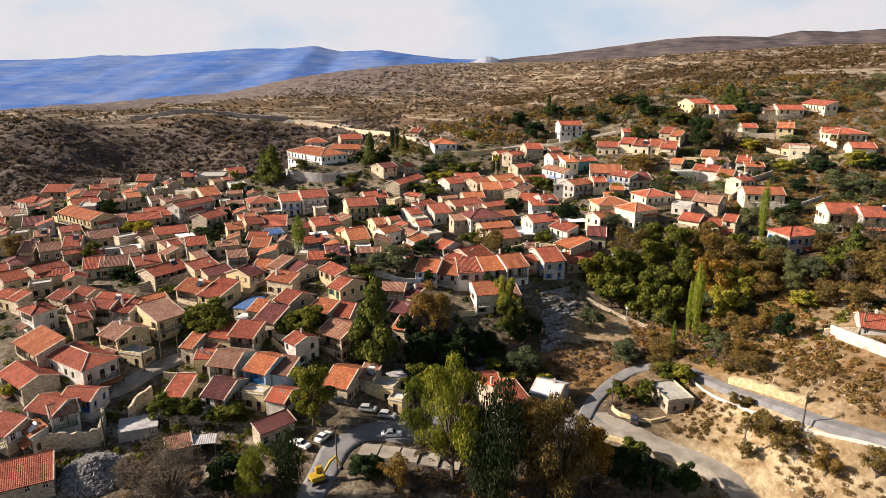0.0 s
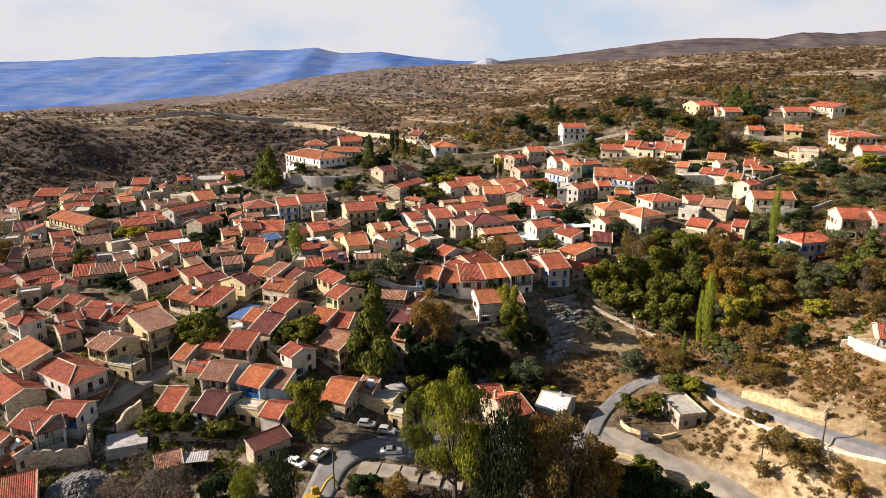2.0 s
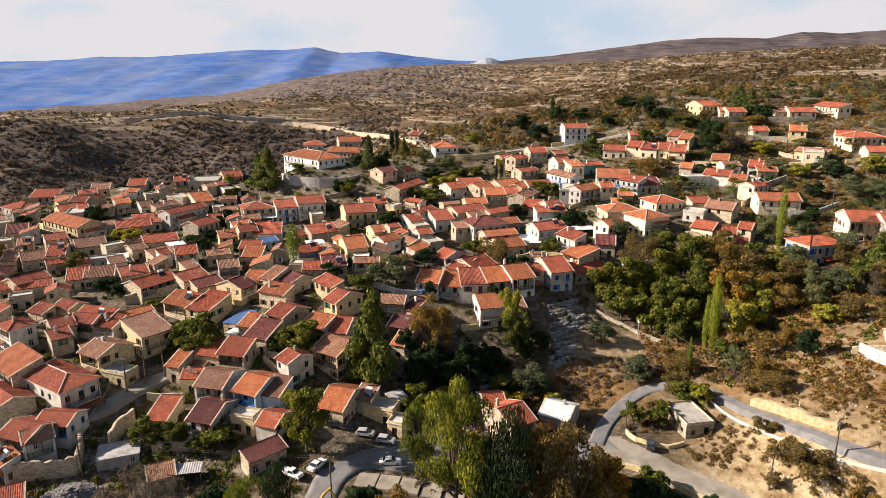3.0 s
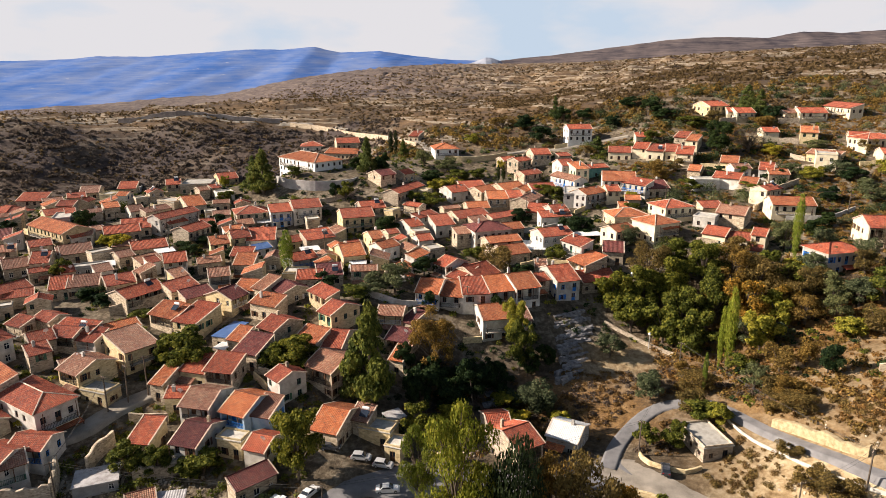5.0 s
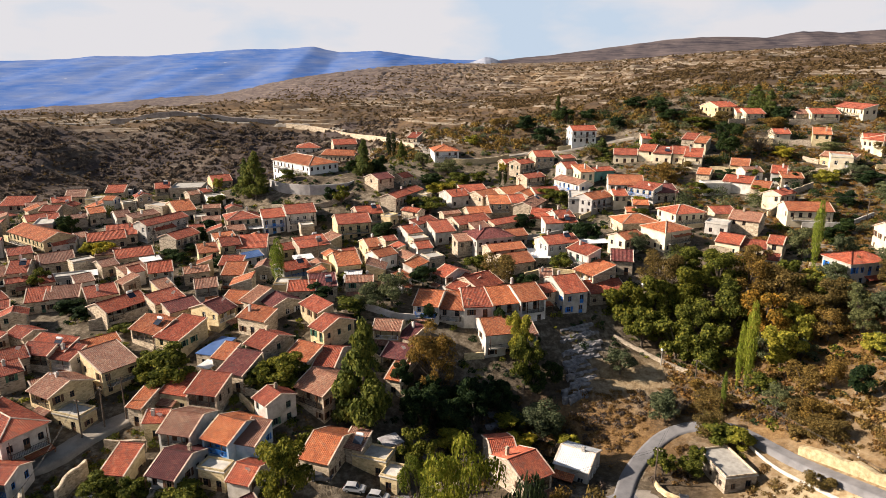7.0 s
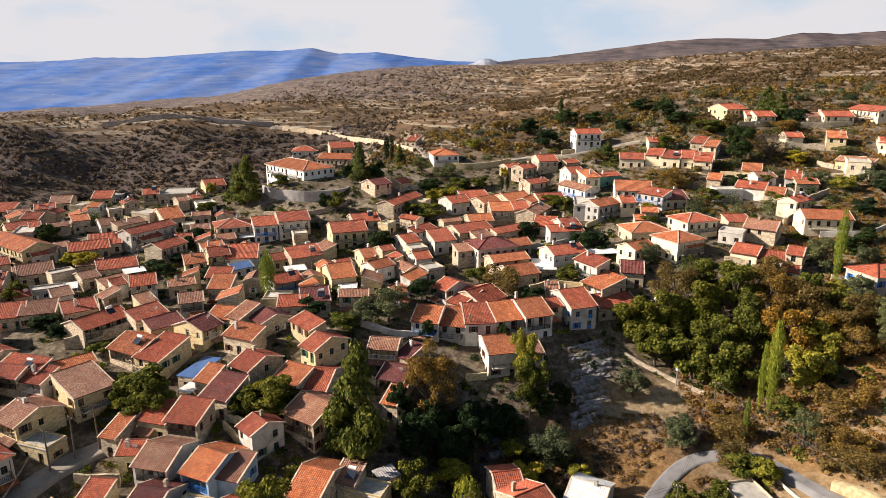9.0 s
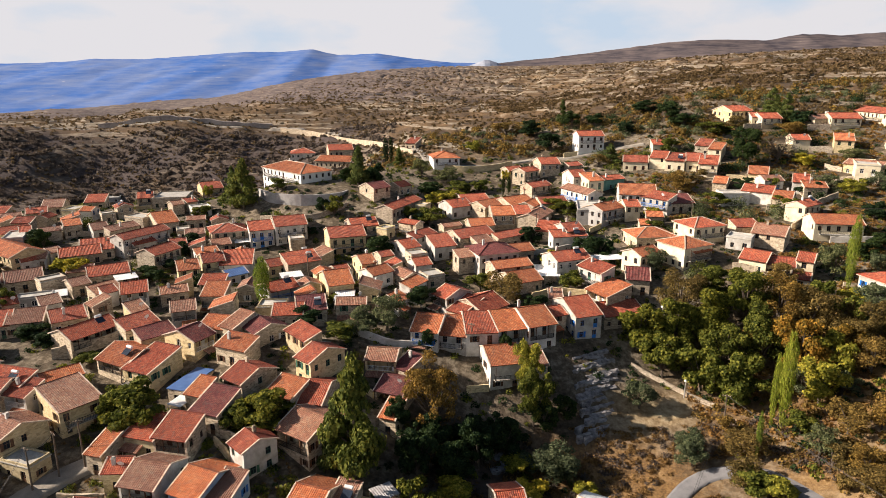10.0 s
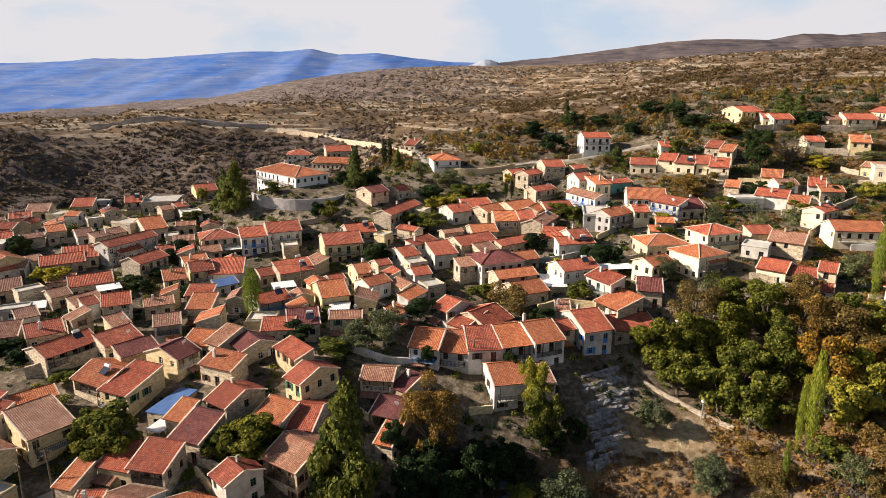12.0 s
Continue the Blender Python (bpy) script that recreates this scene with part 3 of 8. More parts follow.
def roof_slope(width, run, rise, thick=0.12, courses=True, overs=0.3):
    """A tiled slope with barrel tiles: the eave along x at y 0, climbing towards +y. Returns verts, faces, uvs."""
    length = math.hypot(run, rise)
    cols = max(4, int(width / 0.32))
    pitch = width / cols
    rows = max(2, int(length / 0.40)) if courses else 1
    prof = [(0.0, 0.0), (0.22, 0.045), (0.5, 0.062), (0.78, 0.045)]
    us = [(c + p) * pitch for c in range(cols) for p, _ in prof] + [width]
    hs = [h for _ in range(cols) for _, h in prof] + [0.0]
    ln, rn = (run / length, rise / length), None
    verts, faces, uvs = [], [], []
    lines = []
    for r in range(rows):
        for edge in ((0.0, 0.035), (1.0, 0.0)) if courses else ((0.0, 0.03), (1.0, 0.03)):
            lines.append(((r + edge[0]) / rows * length, edge[1]))
    n = len(us)
    sag = dice.uniform(0, 0.05)
    for s, lift in lines:
        dip = -sag * math.sin(math.pi * s / length)
        for u, h in zip(us, hs):
            up = h + lift + dip * math.sin(math.pi * u / width)
            verts.append((u - width / 2, s * ln[0] - up * ln[1], s * ln[1] + up * ln[0]))
            uvs.append((u, s))
    for k in range(len(lines) - 1):
        faces += [(k * n + j, k * n + j + 1, (k + 1) * n + j + 1, (k + 1) * n + j) for j in range(n - 1)]
    # soffit and rims
    b = len(verts)
    for u, s in ((0, 0), (width, 0), (width, length), (0, length)):
        verts.append((u - width / 2, s * ln[0] + thick * ln[1], s * ln[1] - thick * ln[0]))
        uvs.append((u, s))
    top = (len(lines) - 1) * n
    faces += [(b + 3, b + 2, b + 1, b), (b, b + 1, n - 1, 0), (b + 1, b + 2, top + n - 1, n - 1), (b + 2, b + 3, top, top + n - 1), (b + 3, b, 0, top)]
    return verts, faces, uvs


def hip_face(p, up):
    """A flat tiled face (three or four corners, eave first) with standing tile lines."""
    a, b = Vector(p[0]), Vector(p[1])
    along = (b - a).normalized()
    width = (b - a).length
    rest = [Vector(q) for q in p[2:]]
    normal = along.cross(rest[0] - a).normalized()
    if normal.z < 0:
        normal = -normal
    climb = normal.cross(along)
    tops = [((q - a).dot(along), (q - a).dot(climb)) for q in rest]
    high = max(t[1] for t in tops)
    u_right, u_left = tops[0][0], tops[-1][0]
    cols = max(4, int(width / 0.32))
    verts, faces, uvs = [], [], []
    steps = [0.0, 0.22, 0.5, 0.78]
    bulge = [0.0, 0.045, 0.062, 0.045]
    us = [(c + s) * width / cols for c in range(cols) for s in steps] + [width]
    hs = [h for _ in range(cols) for h in bulge] + [0.0]
    for u, h in zip(us, hs):
        if u < u_left:
            top = high * u / max(u_left, 1e-6)
        elif u > u_right:
            top = high * (width - u) / max(width - u_right, 1e-6)
        else:
            top = high
        for s in (0.0, max(top, 0.001)):
            q = a + along * u + climb * s + normal * (h + 0.03)
            verts.append(tuple(q))
            uvs.append((u, s))
    faces += [(2 * k, 2 * k + 2, 2 * k + 3, 2 * k + 1) for k in range(len(us) - 1)]
    return verts, faces, uvs


def plate(w, h, gaps, thick):
    """A flat frame with rectangular gaps, in one piece: x across, z up, its face at y 0."""
    verts, faces, slots = [], [], []
    wall_with_openings(verts, faces, slots, (0, 0), (1, 0), (0, -1), w, 0, h, gaps, deep=thick)
    bm = bmesh.new()
    vs = [bm.verts.new(p) for p in verts]
    for f in faces:
        bm.faces.new([vs[k] for k in f])
    b = [bm.verts.new(p) for p in ((0, 0, 0), (w, 0, 0), (w, 0, h), (0, 0, h), (0, thick, 0), (w, thick, 0), (w, thick, h), (0, thick, h))]
    for q in ((0, 4, 5, 1), (1, 5, 6, 2), (2, 6, 7, 3), (3, 7, 4, 0)):
        bm.faces.new([b[k] for k in q])
    bmesh.ops.remove_doubles(bm, verts=bm.verts, dist=0.001)
    return bm


def window_meshes():
    """Window surrounds and panes by size and paint, made once."""
    made = {}

    def get(w, h, paint, door):
        key = (w, h, paint, door)
        if key in made:
            return made[key]
        t = 0.07
        half = (w - 2 * t - 0.06) / 2
        if door:
            gaps = [(t, h * 0.45, half, h * 0.55 - t), (w / 2 + 0.03, h * 0.45, half, h * 0.55 - t)]
        else:
            gaps = [(u, v, half, hh) for u in (t, w / 2 + 0.03) for v, hh in ((t, h * 0.6 - t), (h * 0.6 + 0.05, h * 0.4 - t - 0.05))]
        frame_bm, pane_bm = plate(w, h, gaps, 0.06), bmesh.new()
        box(pane_bm, t, w - t, 0.025, 0.04, t, h - t)
        meshes = []
        for nm, bm, mat in (("window", frame_bm, M_FRAME[paint]), ("pane", pane_bm, M_GLASS)):
            me = bpy.data.meshes.new(nm)
            bm.to_mesh(me)
            bm.free()
            me.materials.append(mat)
            meshes.append(me)
        made[key] = meshes
        return meshes

    return get


window_kit = window_meshes()
GLAZED = {}


def glazed(w, h, paint, door):
    """Frame and glass in one mesh, for houses far up the slope."""
    key = (w, h, paint, door)
    if key not in GLAZED:
        bm = bmesh.new()
        for k, me in enumerate(window_kit(w, h, paint, door)):
            start = len(bm.faces)
            bm.from_mesh(me)
            bm.faces.ensure_lookup_table()
            for f in bm.faces[start:]:
                f.material_index = k
        mesh = bpy.data.meshes.new("window")
        bm.to_mesh(mesh)
        bm.free()
        mesh.materials.append(M_FRAME[paint])
        mesh.materials.append(M_GLASS)
        GLAZED[key] = mesh
    return GLAZED[key]



def shutter_mesh(w, h, paint):
    bm = bmesh.new()
    box(bm, 0, w, -0.05, -0.01, 0, h)
    for k in range(5):
        box(bm, 0.05, w - 0.05, -0.065, -0.05, h * (0.08 + 0.18 * k), h * (0.19 + 0.18 * k))
    me = bpy.data.meshes.new("shutter")
    bm.to_mesh(me)
    bm.free()
    me.materials.append(M_FRAME[paint])
    return me


SHUTTERS = {}
ROOF_SPOTS = []
PLOTS = []
FRONTS = []
WALL_WORDS = {"c": "cream limestone", "y": "yellow limestone", "w": "whitewashed", "W": "bright white", "e": "cream plastered", "g": "grey plastered", "B": "pale blue plastered", "G": "green painted"}
ROOF_WORDS = {"r": "red clay tile", "o": "orange clay tile", "t": "weathered tile", "d": "dark maroon tile", "m": "blue sheet", "k": "rusty grey sheet", "n": "flat concrete"}
KIND_WORDS = {"g": "gabled roof", "s": "single-pitch roof", "h": "hipped roof", "H": "hipped roof", "f": "roof"}


def house(x, y, base, eave, w, d, az, kind, wall, roof, paint="", balcony=None, chimney=None, bare=False):
    """A village house: centre, ground and eave heights, width and depth, heading of its front edge, roof kind, wall and roof covering."""
    near = y < 190
    PLOTS.append((x, y, az, w, d))
    root = new("house")
    root.empty_display_size = 0.5
    root.matrix_basis = pose(x, y, base, 0, 0, az)
    tall = eave - base
    storeys = max(1, round((tall - 0.5) / 2.6))
    tagged(root, f"{('one', 'two', 'three')[min(storeys, 3) - 1]}-storey {WALL_WORDS[wall]} house with {ROOF_WORDS[roof]} {KIND_WORDS[kind]}", "house", "village houses")
    paint = paint or dice.choice(("brown", "brown", "white", "green", "brown", "blue" if wall == "w" else "brown"))
    if wall == "B":
        paint = "blue"
    rise = {"g": math.tan(radians(21)) * d / 2, "s": math.tan(radians(17)) * d, "h": math.tan(radians(21)) * min(w, d) / 2, "H": math.tan(radians(20)) * min(w, d) / 2, "f": 0}[kind]
    if kind == "s" and d > 7:
        rise = math.tan(radians(13)) * d
    verts, faces, slots, holes = [], [], [], []
    storey_h = tall / storeys
    # front, right, back, left
    sides = [((-w / 2, -d / 2), (1, 0), (0, -1), w), ((w / 2, -d / 2), (0, 1), (1, 0), d), ((w / 2, d / 2), (-1, 0), (0, 1), w), ((-w / 2, d / 2), (0, -1), (-1, 0), d)]
    loggia = near and storeys >= 2 and kind != "f" and w > 4.4 and d > 3.4 and not bare and not balcony and LOFT.random() < 0.55
    for n, (a, along, out, width) in enumerate(sides):
        openings = []
        if not bare and n != 2 and width > 2.6:
            count = max(1, int(width / 2.2))
            for s in range(storeys):
                floor_z = s * storey_h + (0.55 if s == 0 else 0.1)
                for c in range(count):
                    if dice.random() < (0.10 if n == 0 else 0.34):
                        continue
                    door = (s == 0 and n == 0 and c == count // 2) or (s > 0 and n == 0 and c == count // 2 and tall > 5.5)
                    ww, hh = (1.05, 2.1) if door else dice.choice(((1.0, 1.4), (0.95, 1.3), (0.85, 1.2)))
                    if tall < 3.6 and not door:
                        ww, hh = 0.85, 1.0
                    u = (c + 0.5) * width / count - ww / 2 + dice.uniform(-0.15, 0.15)
                    v = floor_z + (0.02 if door else 0.75)
                    if loggia and n == 0 and s == storeys - 1:
                        continue
                    if v + hh > (s + 1) * storey_h - 0.15 or u < 0.25 or u + ww > width - 0.25:
                        continue
                    openings.append((round(u, 2), round(v, 2), ww, hh))
                    holes.append((a, along, out, u, v, ww, hh, door, n))
        if loggia and n == 0:
            gz, deep = (storeys - 1) * storey_h + 0.1, min(1.7, d * 0.4)
            gh = tall - gz - 0.25
            wall_with_openings(verts, faces, slots, a, along, out, width, 0.0, tall, openings + [(0.4, gz, width - 0.8, gh)])
            count = int((width - 0.8) / 2.0)
            inner = [(round((k + 0.5) * (width - 0.8) / count - 0.5, 2), 0.02, 1.0, min(2.1, gh - 0.2)) for k in range(count)] if gh > 2.0 else []
            wall_with_openings(verts, faces, slots, (a[0] + 0.4, a[1] + deep), along, out, width - 0.8, gz, gz + gh, inner)
            for u, v, ww, hh in inner:
                holes.append(((a[0] + 0.4, a[1] + deep), along, out, u, gz + v, ww, hh, True, 0))
            for zz in (gz, gz + gh):
                k = len(verts)
                verts += [(a[0] + 0.4, a[1] + 0.2, zz), (a[0] + width - 0.4, a[1] + 0.2, zz), (a[0] + width - 0.4, a[1] + deep, zz), (a[0] + 0.4, a[1] + deep, zz)]
                faces.append((k, k + 1, k + 2, k + 3))
                slots.append(0)
            for ua in (0.4, width - 0.4):
                k = len(verts)
                verts += [(a[0] + ua, a[1] + 0.2, gz), (a[0] + ua, a[1] + deep, gz), (a[0] + ua, a[1] + deep, gz + gh), (a[0] + ua, a[1] + 0.2, gz + gh)]
                faces.append((k, k + 1, k + 2, k + 3))
                slots.append(0)
        else:
            wall_with_openings(verts, faces, slots, a, along, out, width, 0.0, tall, openings)
    # gable ends and the high wall of a single pitch
    if kind == "g":
        for sx in (-1, 1):
            b = len(verts)
            verts += [(sx * w / 2, -d / 2, tall), (sx * w / 2, d / 2, tall), (sx * w / 2, 0, tall + rise)]
            faces.append((b, b + 1, b + 2))
            slots.append(0)
    elif kind == "s":
        b = len(verts)
        verts += [(-w / 2, -d / 2, tall), (w / 2, -d / 2, tall), (w / 2, d / 2, tall), (-w / 2, d / 2, tall), (w / 2, d / 2, tall + rise), (-w / 2, d / 2, tall + rise)]
        faces += [(b + 1, b + 2, b + 4), (b + 3, b, b + 5), (b + 2, b + 3, b + 5, b + 4)]
        slots += [0, 0, 0]
    # inner floor, so that no light leaks up through the rooms
    b = len(verts)
    verts += [(-w / 2 + 0.23, -d / 2 + 0.23, tall - 0.05), (w / 2 - 0.23, -d / 2 + 0.23, tall - 0.05), (w / 2 - 0.23, d / 2 - 0.23, tall - 0.05), (-w / 2 + 0.23, d / 2 - 0.23, tall - 0.05)]
    faces.append((b, b + 1, b + 2, b + 3))
    slots.append(0)
    shared("wall", raw_mesh("wall", verts, faces, M_WALL[wall], slots=slots), root)
    # roof
    over, side = 0.45, 0.14
    if kind in "gs":
        slope = rise / (d / 2 if kind == "g" else d)
        run = (d / 2 if kind == "g" else d) + over
        v, f, uv = roof_slope(w + 2 * side, run, slope * run, courses=near)
        me = raw_mesh("roof_slope", v, f, M_TILE.get(roof) or (M_BLUE_SHEET if roof == "m" else M_WHITE_SHEET), uv)
        shared("roof_slope", me, root, Matrix.Translation((0, -d / 2 - over, tall - slope * over + 0.16)))
        top = tall + rise + 0.2
        if kind == "g":
            shared("roof_slope", me, root, Matrix.Translation((0, d / 2 + over, tall - slope * over + 0.16)) @ pose(0, 0, 0, 0, 0, 180))
        bm = bmesh.new()
        ridge_y = 0 if kind == "g" else d / 2
        n = max(3, int(w / 0.45))
        spots = [-w / 2 - side + (w + 2 * side) * k / n for k in range(n + 1)]
        tube(bm, [(q + e, ridge_y, top - 0.01) for q in spots for e in (0.0, 0.04)], [0.125, 0.15] * (n + 1), 6)
        part("ridge", bm, M_TILE.get(roof) or M_VERGE, root)
        for sx in (-1, 1):
            bm = bmesh.new()
            xa = sx * (w / 2 + side)
            ends = [(-d / 2 - over, tall - slope * over + 0.18), (ridge_y, top)] + ([(d / 2 + over, tall - slope * over + 0.18)] if kind == "g" else [])
            for (ya, za), (yb, zb) in zip(ends, ends[1:]):
                q = [bm.verts.new(p) for p in ((xa - 0.11, ya, za - 0.12), (xa + 0.11, ya, za - 0.12), (xa + 0.11, yb, zb - 0.12), (xa - 0.11, yb, zb - 0.12),
                                               (xa - 0.11, ya, za + 0.09), (xa + 0.11, ya, za + 0.09), (xa + 0.11, yb, zb + 0.09), (xa - 0.11, yb, zb + 0.09))]
                for ids in ((0, 3, 2, 1), (4, 5, 6, 7), (0, 1, 5, 4), (1, 2, 6, 5), (2, 3, 7, 6), (3, 0, 4, 7)):
                    bm.faces.new([q[i] for i in ids])
            part("verge", bm, M_VERGE, root)
    elif kind in "hH":
        hw, hd, lo = w / 2 + over, d / 2 + over, tall + 0.06
        inset = min(hw, hd)
        ra, rb = (-(hw - inset), 0, lo + rise), (hw - inset, 0, lo + rise)
        if hd > hw:
            ra, rb = (0, -(hd - inset), lo + rise), (0, hd - inset, lo + rise)
        c = [(-hw, -hd, lo), (hw, -hd, lo), (hw, hd, lo), (-hw, hd, lo)]
        planes = [(c[0], c[1], rb, ra), (c[1], c[2], rb), (c[2], c[3], ra, rb), (c[3], c[0], ra)] if hw >= hd else \
            [(c[0], c[1], ra), (c[1], c[2], rb, ra), (c[2], c[3], rb), (c[3], c[0], ra, rb)]
        for p in planes:
            v, f, uv = hip_face(p, 0)
            shared("roof_slope", raw_mesh("roof_slope", v, f, M_TILE.get(roof) or M_CONCRETE, uv), root)
        bm = bmesh.new()
        box(bm, -hw + 0.03, hw - 0.03, -hd + 0.03, hd - 0.03, lo - 0.14, lo - 0.01)
        part("fascia", bm, M_VERGE, root)
        bm = bmesh.new()
        tube(bm, [Vector(ra) + Vector((0, 0, 0.08)), Vector(rb) + Vector((0.01, 0, 0.08))], [0.14, 0.14])
        for q, e in ((c[0], ra), (c[1], rb if hw >= hd else ra), (c[2], rb), (c[3], ra if hw >= hd else rb)):
            tube(bm, [Vector(q) + Vector((0, 0, 0.06)), Vector(e) + Vector((0, 0, 0.09))], [0.13, 0.13])
        part("ridge", bm, M_VERGE if dice.random() < 0.5 else (M_TILE.get(roof) or M_VERGE), root)
    else:
        bm = bmesh.new()
        box(bm, -w / 2 - 0.15, w / 2 + 0.15, -d / 2 - 0.15, d / 2 + 0.15, tall, tall + 0.16)
        part("roof_slab", bm, {"m": M_BLUE_SHEET, "k": M_GREY_SHEET}.get(roof, M_CONCRETE), root)
        if roof == "n" and not bare:
            bm = bmesh.new()
            for xa, xb, ya, yb in ((-w / 2, w / 2, -d / 2, -d / 2 + 0.18), (-w / 2, w / 2, d / 2 - 0.18, d / 2), (-w / 2, -w / 2 + 0.18, -d / 2 + 0.18, d / 2 - 0.18), (w / 2 - 0.18, w / 2, -d / 2 + 0.18, d / 2 - 0.18)):
                box(bm, xa, xb, ya, yb, tall + 0.16, tall + 0.5)
            part("parapet", bm, M_WALL[wall], root)
    # windows and doors in their openings
    for a, along, out, u, v, ww, hh, door, n in holes:
        fm, pm = window_kit(ww, hh, paint, door)
        turn = (0, 90, 180, 270)[n]
        m = pose(a[0] + along[0] * u - out[0] * 0.14, a[1] + along[1] * u - out[1] * 0.14, v, 0, 0, turn)
        win = shared("door" if door else "window", fm, root, m)
        if y < 235:
            shared("pane", pm, win)
        else:
            win.data = glazed(ww, hh, paint, door)
        if near and not door and n != 2 and dice.random() < 0.35:
            key = (ww, hh, paint)
            SHUTTERS.setdefault(key, shutter_mesh(ww / 2, hh, paint))
            for du in (-ww / 2 - 0.02, ww + 0.02):
                shared("shutter", SHUTTERS[key], root, pose(a[0] + along[0] * (u + du) + out[0] * 0.02, a[1] + along[1] * (u + du) + out[1] * 0.02, v, 0, 0, turn))
    # open gallery: posts and a railing in the mouth of the upper floor
    if loggia:
        gw = w - 0.8
        bm = plate(gw - 0.04, 0.95, [(k * 0.24 + 0.04, 0.08, 0.19, 0.8) for k in range(int((gw - 0.1) / 0.24))], 0.04)
        rail = part("railing", bm, M_FRAME[paint] if paint != "brown" else M_IRON, root, "gallery railing")
        rail.matrix_basis = pose(-gw / 2 + 0.02, -d / 2 + 0.05, gz + 0.01)
        count = max(1, int(gw / 2.2))
        for k in range(count):
            px = -gw / 2 + gw * (k + 0.5) / count + (0.0 if count > 1 else 0.4)
            bm = bmesh.new()
            box(bm, px - 0.07, px + 0.07, -d / 2 + 0.1, -d / 2 + 0.24, gz + 0.005, gz + gh - 0.005)
            part("post", bm, M_FRAME["brown"], root)
    # balcony across the front
    if loggia:
        pass
    elif balcony if balcony is not None else (storeys >= 2 and kind != "f" and w > 4.5 and dice.random() < 0.6 and not bare):
        zb, bw, out_y = (storeys - 1) * storey_h + 0.1, w * 0.8, -d / 2
        bal = None
        bm = bmesh.new()
        box(bm, -bw / 2, bw / 2, out_y - 1.2, out_y - 0.003, zb - 0.14, zb)
        bal = part("balcony", bm, M_CONCRETE, root)
        rail_paint = M_IRON if paint != "blue" else M_FRAME["blue"]
        for length, m in ((bw, pose(-bw / 2, out_y - 1.19, zb)), (1.13, pose(-bw / 2 + 0.05, out_y - 0.02, zb, 0, 0, -90)), (1.13, pose(bw / 2, out_y - 0.02, zb, 0, 0, -90))):
            count = max(2, int(length / 0.25))
            step = length / count
            bm = plate(length, 1.0, [(k * step + 0.03, 0.08, step - 0.05, 0.85) for k in range(count)], 0.04)
            rail = part("railing", bm, rail_paint, bal)
            rail.matrix_basis = m
        for xa in (-bw / 2 + 0.06, bw / 2 - 0.16):
            bm = bmesh.new()
            box(bm, xa, xa + 0.1, out_y - 1.15, out_y - 1.05, zb, tall - 0.05)
            part("post", bm, M_FRAME["brown"], bal)
    # chimney
    if chimney if chimney is not None else (dice.random() < 0.28 and kind != "f" and not bare):
        bm = bmesh.new()
        cx, cy = dice.uniform(-w * 0.3, w * 0.3), dice.uniform(-d * 0.1, d * 0.3)
        zt = tall + rise + 0.7
        box(bm, cx - 0.25, cx + 0.25, cy - 0.25, cy + 0.25, tall + 0.1, zt)
        box(bm, cx - 0.33, cx + 0.33, cy - 0.33, cy + 0.33, zt, zt + 0.1)
        box(bm, cx - 0.2, cx + 0.2, cy - 0.2, cy + 0.2, zt + 0.1, zt + 0.35)
        part("chimney", bm, M_WALL["w"] if dice.random() < 0.7 else M_WALL["c"], root)
    if near and kind != "f" and tall > 4.2 and w > 3.6 and not bare:
        FRONTS.append((root, x, y, az, w, d, storey_h if storeys > 1 else tall - 0.9, roof, bool(loggia)))
    if kind in "gs" and tall > 3.2 and not bare:
        up = rise / (d / 2 if kind == "g" else d)
        spot = Matrix(root.matrix_basis) @ Vector((w * 0.22, -d * 0.22, tall + up * d * 0.28 + 0.3))
        ROOF_SPOTS.append((spot.x, spot.y, spot.z, az))
    return root


def canopy(x, y, base, top, w, d, az, sheet):
    """A light lean-to: a ribbed sheet on posts."""
    root = new("canopy")
    root.matrix_basis = pose(x, y, base, 0, 0, az)
    tagged(root, ("white" if sheet == "w" else "grey") + " ribbed metal sheet canopy on steel posts", "canopy", "sheet canopies")
    tall = top - base
    ribs = max(6, int(w / 0.4))
    verts, faces = [], []
    for k in range(ribs * 2 + 1):
        u, up = (k / (ribs * 2) - 0.5) * w, 0.05 * (k % 2)
        verts += [(u, -d / 2, tall - 0.12 + up), (u, d / 2, tall + 0.12 + up), (u, -d / 2, tall - 0.16 + up), (u, d / 2, tall + 0.08 + up)]
    for k in range(ribs * 2):
        a, b = 4 * k, 4 * k + 4
        faces += [(a, b, b + 1, a + 1), (a + 3, b + 3, b + 2, a + 2), (a + 2, b + 2, b, a), (a + 1, b + 1, b + 3, a + 3)]
    shared("sheet", raw_mesh("sheet", verts, faces, M_WHITE_SHEET if sheet == "w" else M_GREY_SHEET), root)
    for sx in (-1, 1):
        for sy in (-1, 1):
            bm = bmesh.new()
            tube(bm, [(sx * (w / 2 - 0.15), sy * (d / 2 - 0.15), -0.5), (sx * (w / 2 - 0.15), sy * (d / 2 - 0.15), tall - 0.16 + 0.11 * sy)], [0.05, 0.05], 6)
            part("post", bm, M_STEEL, root)
    return root


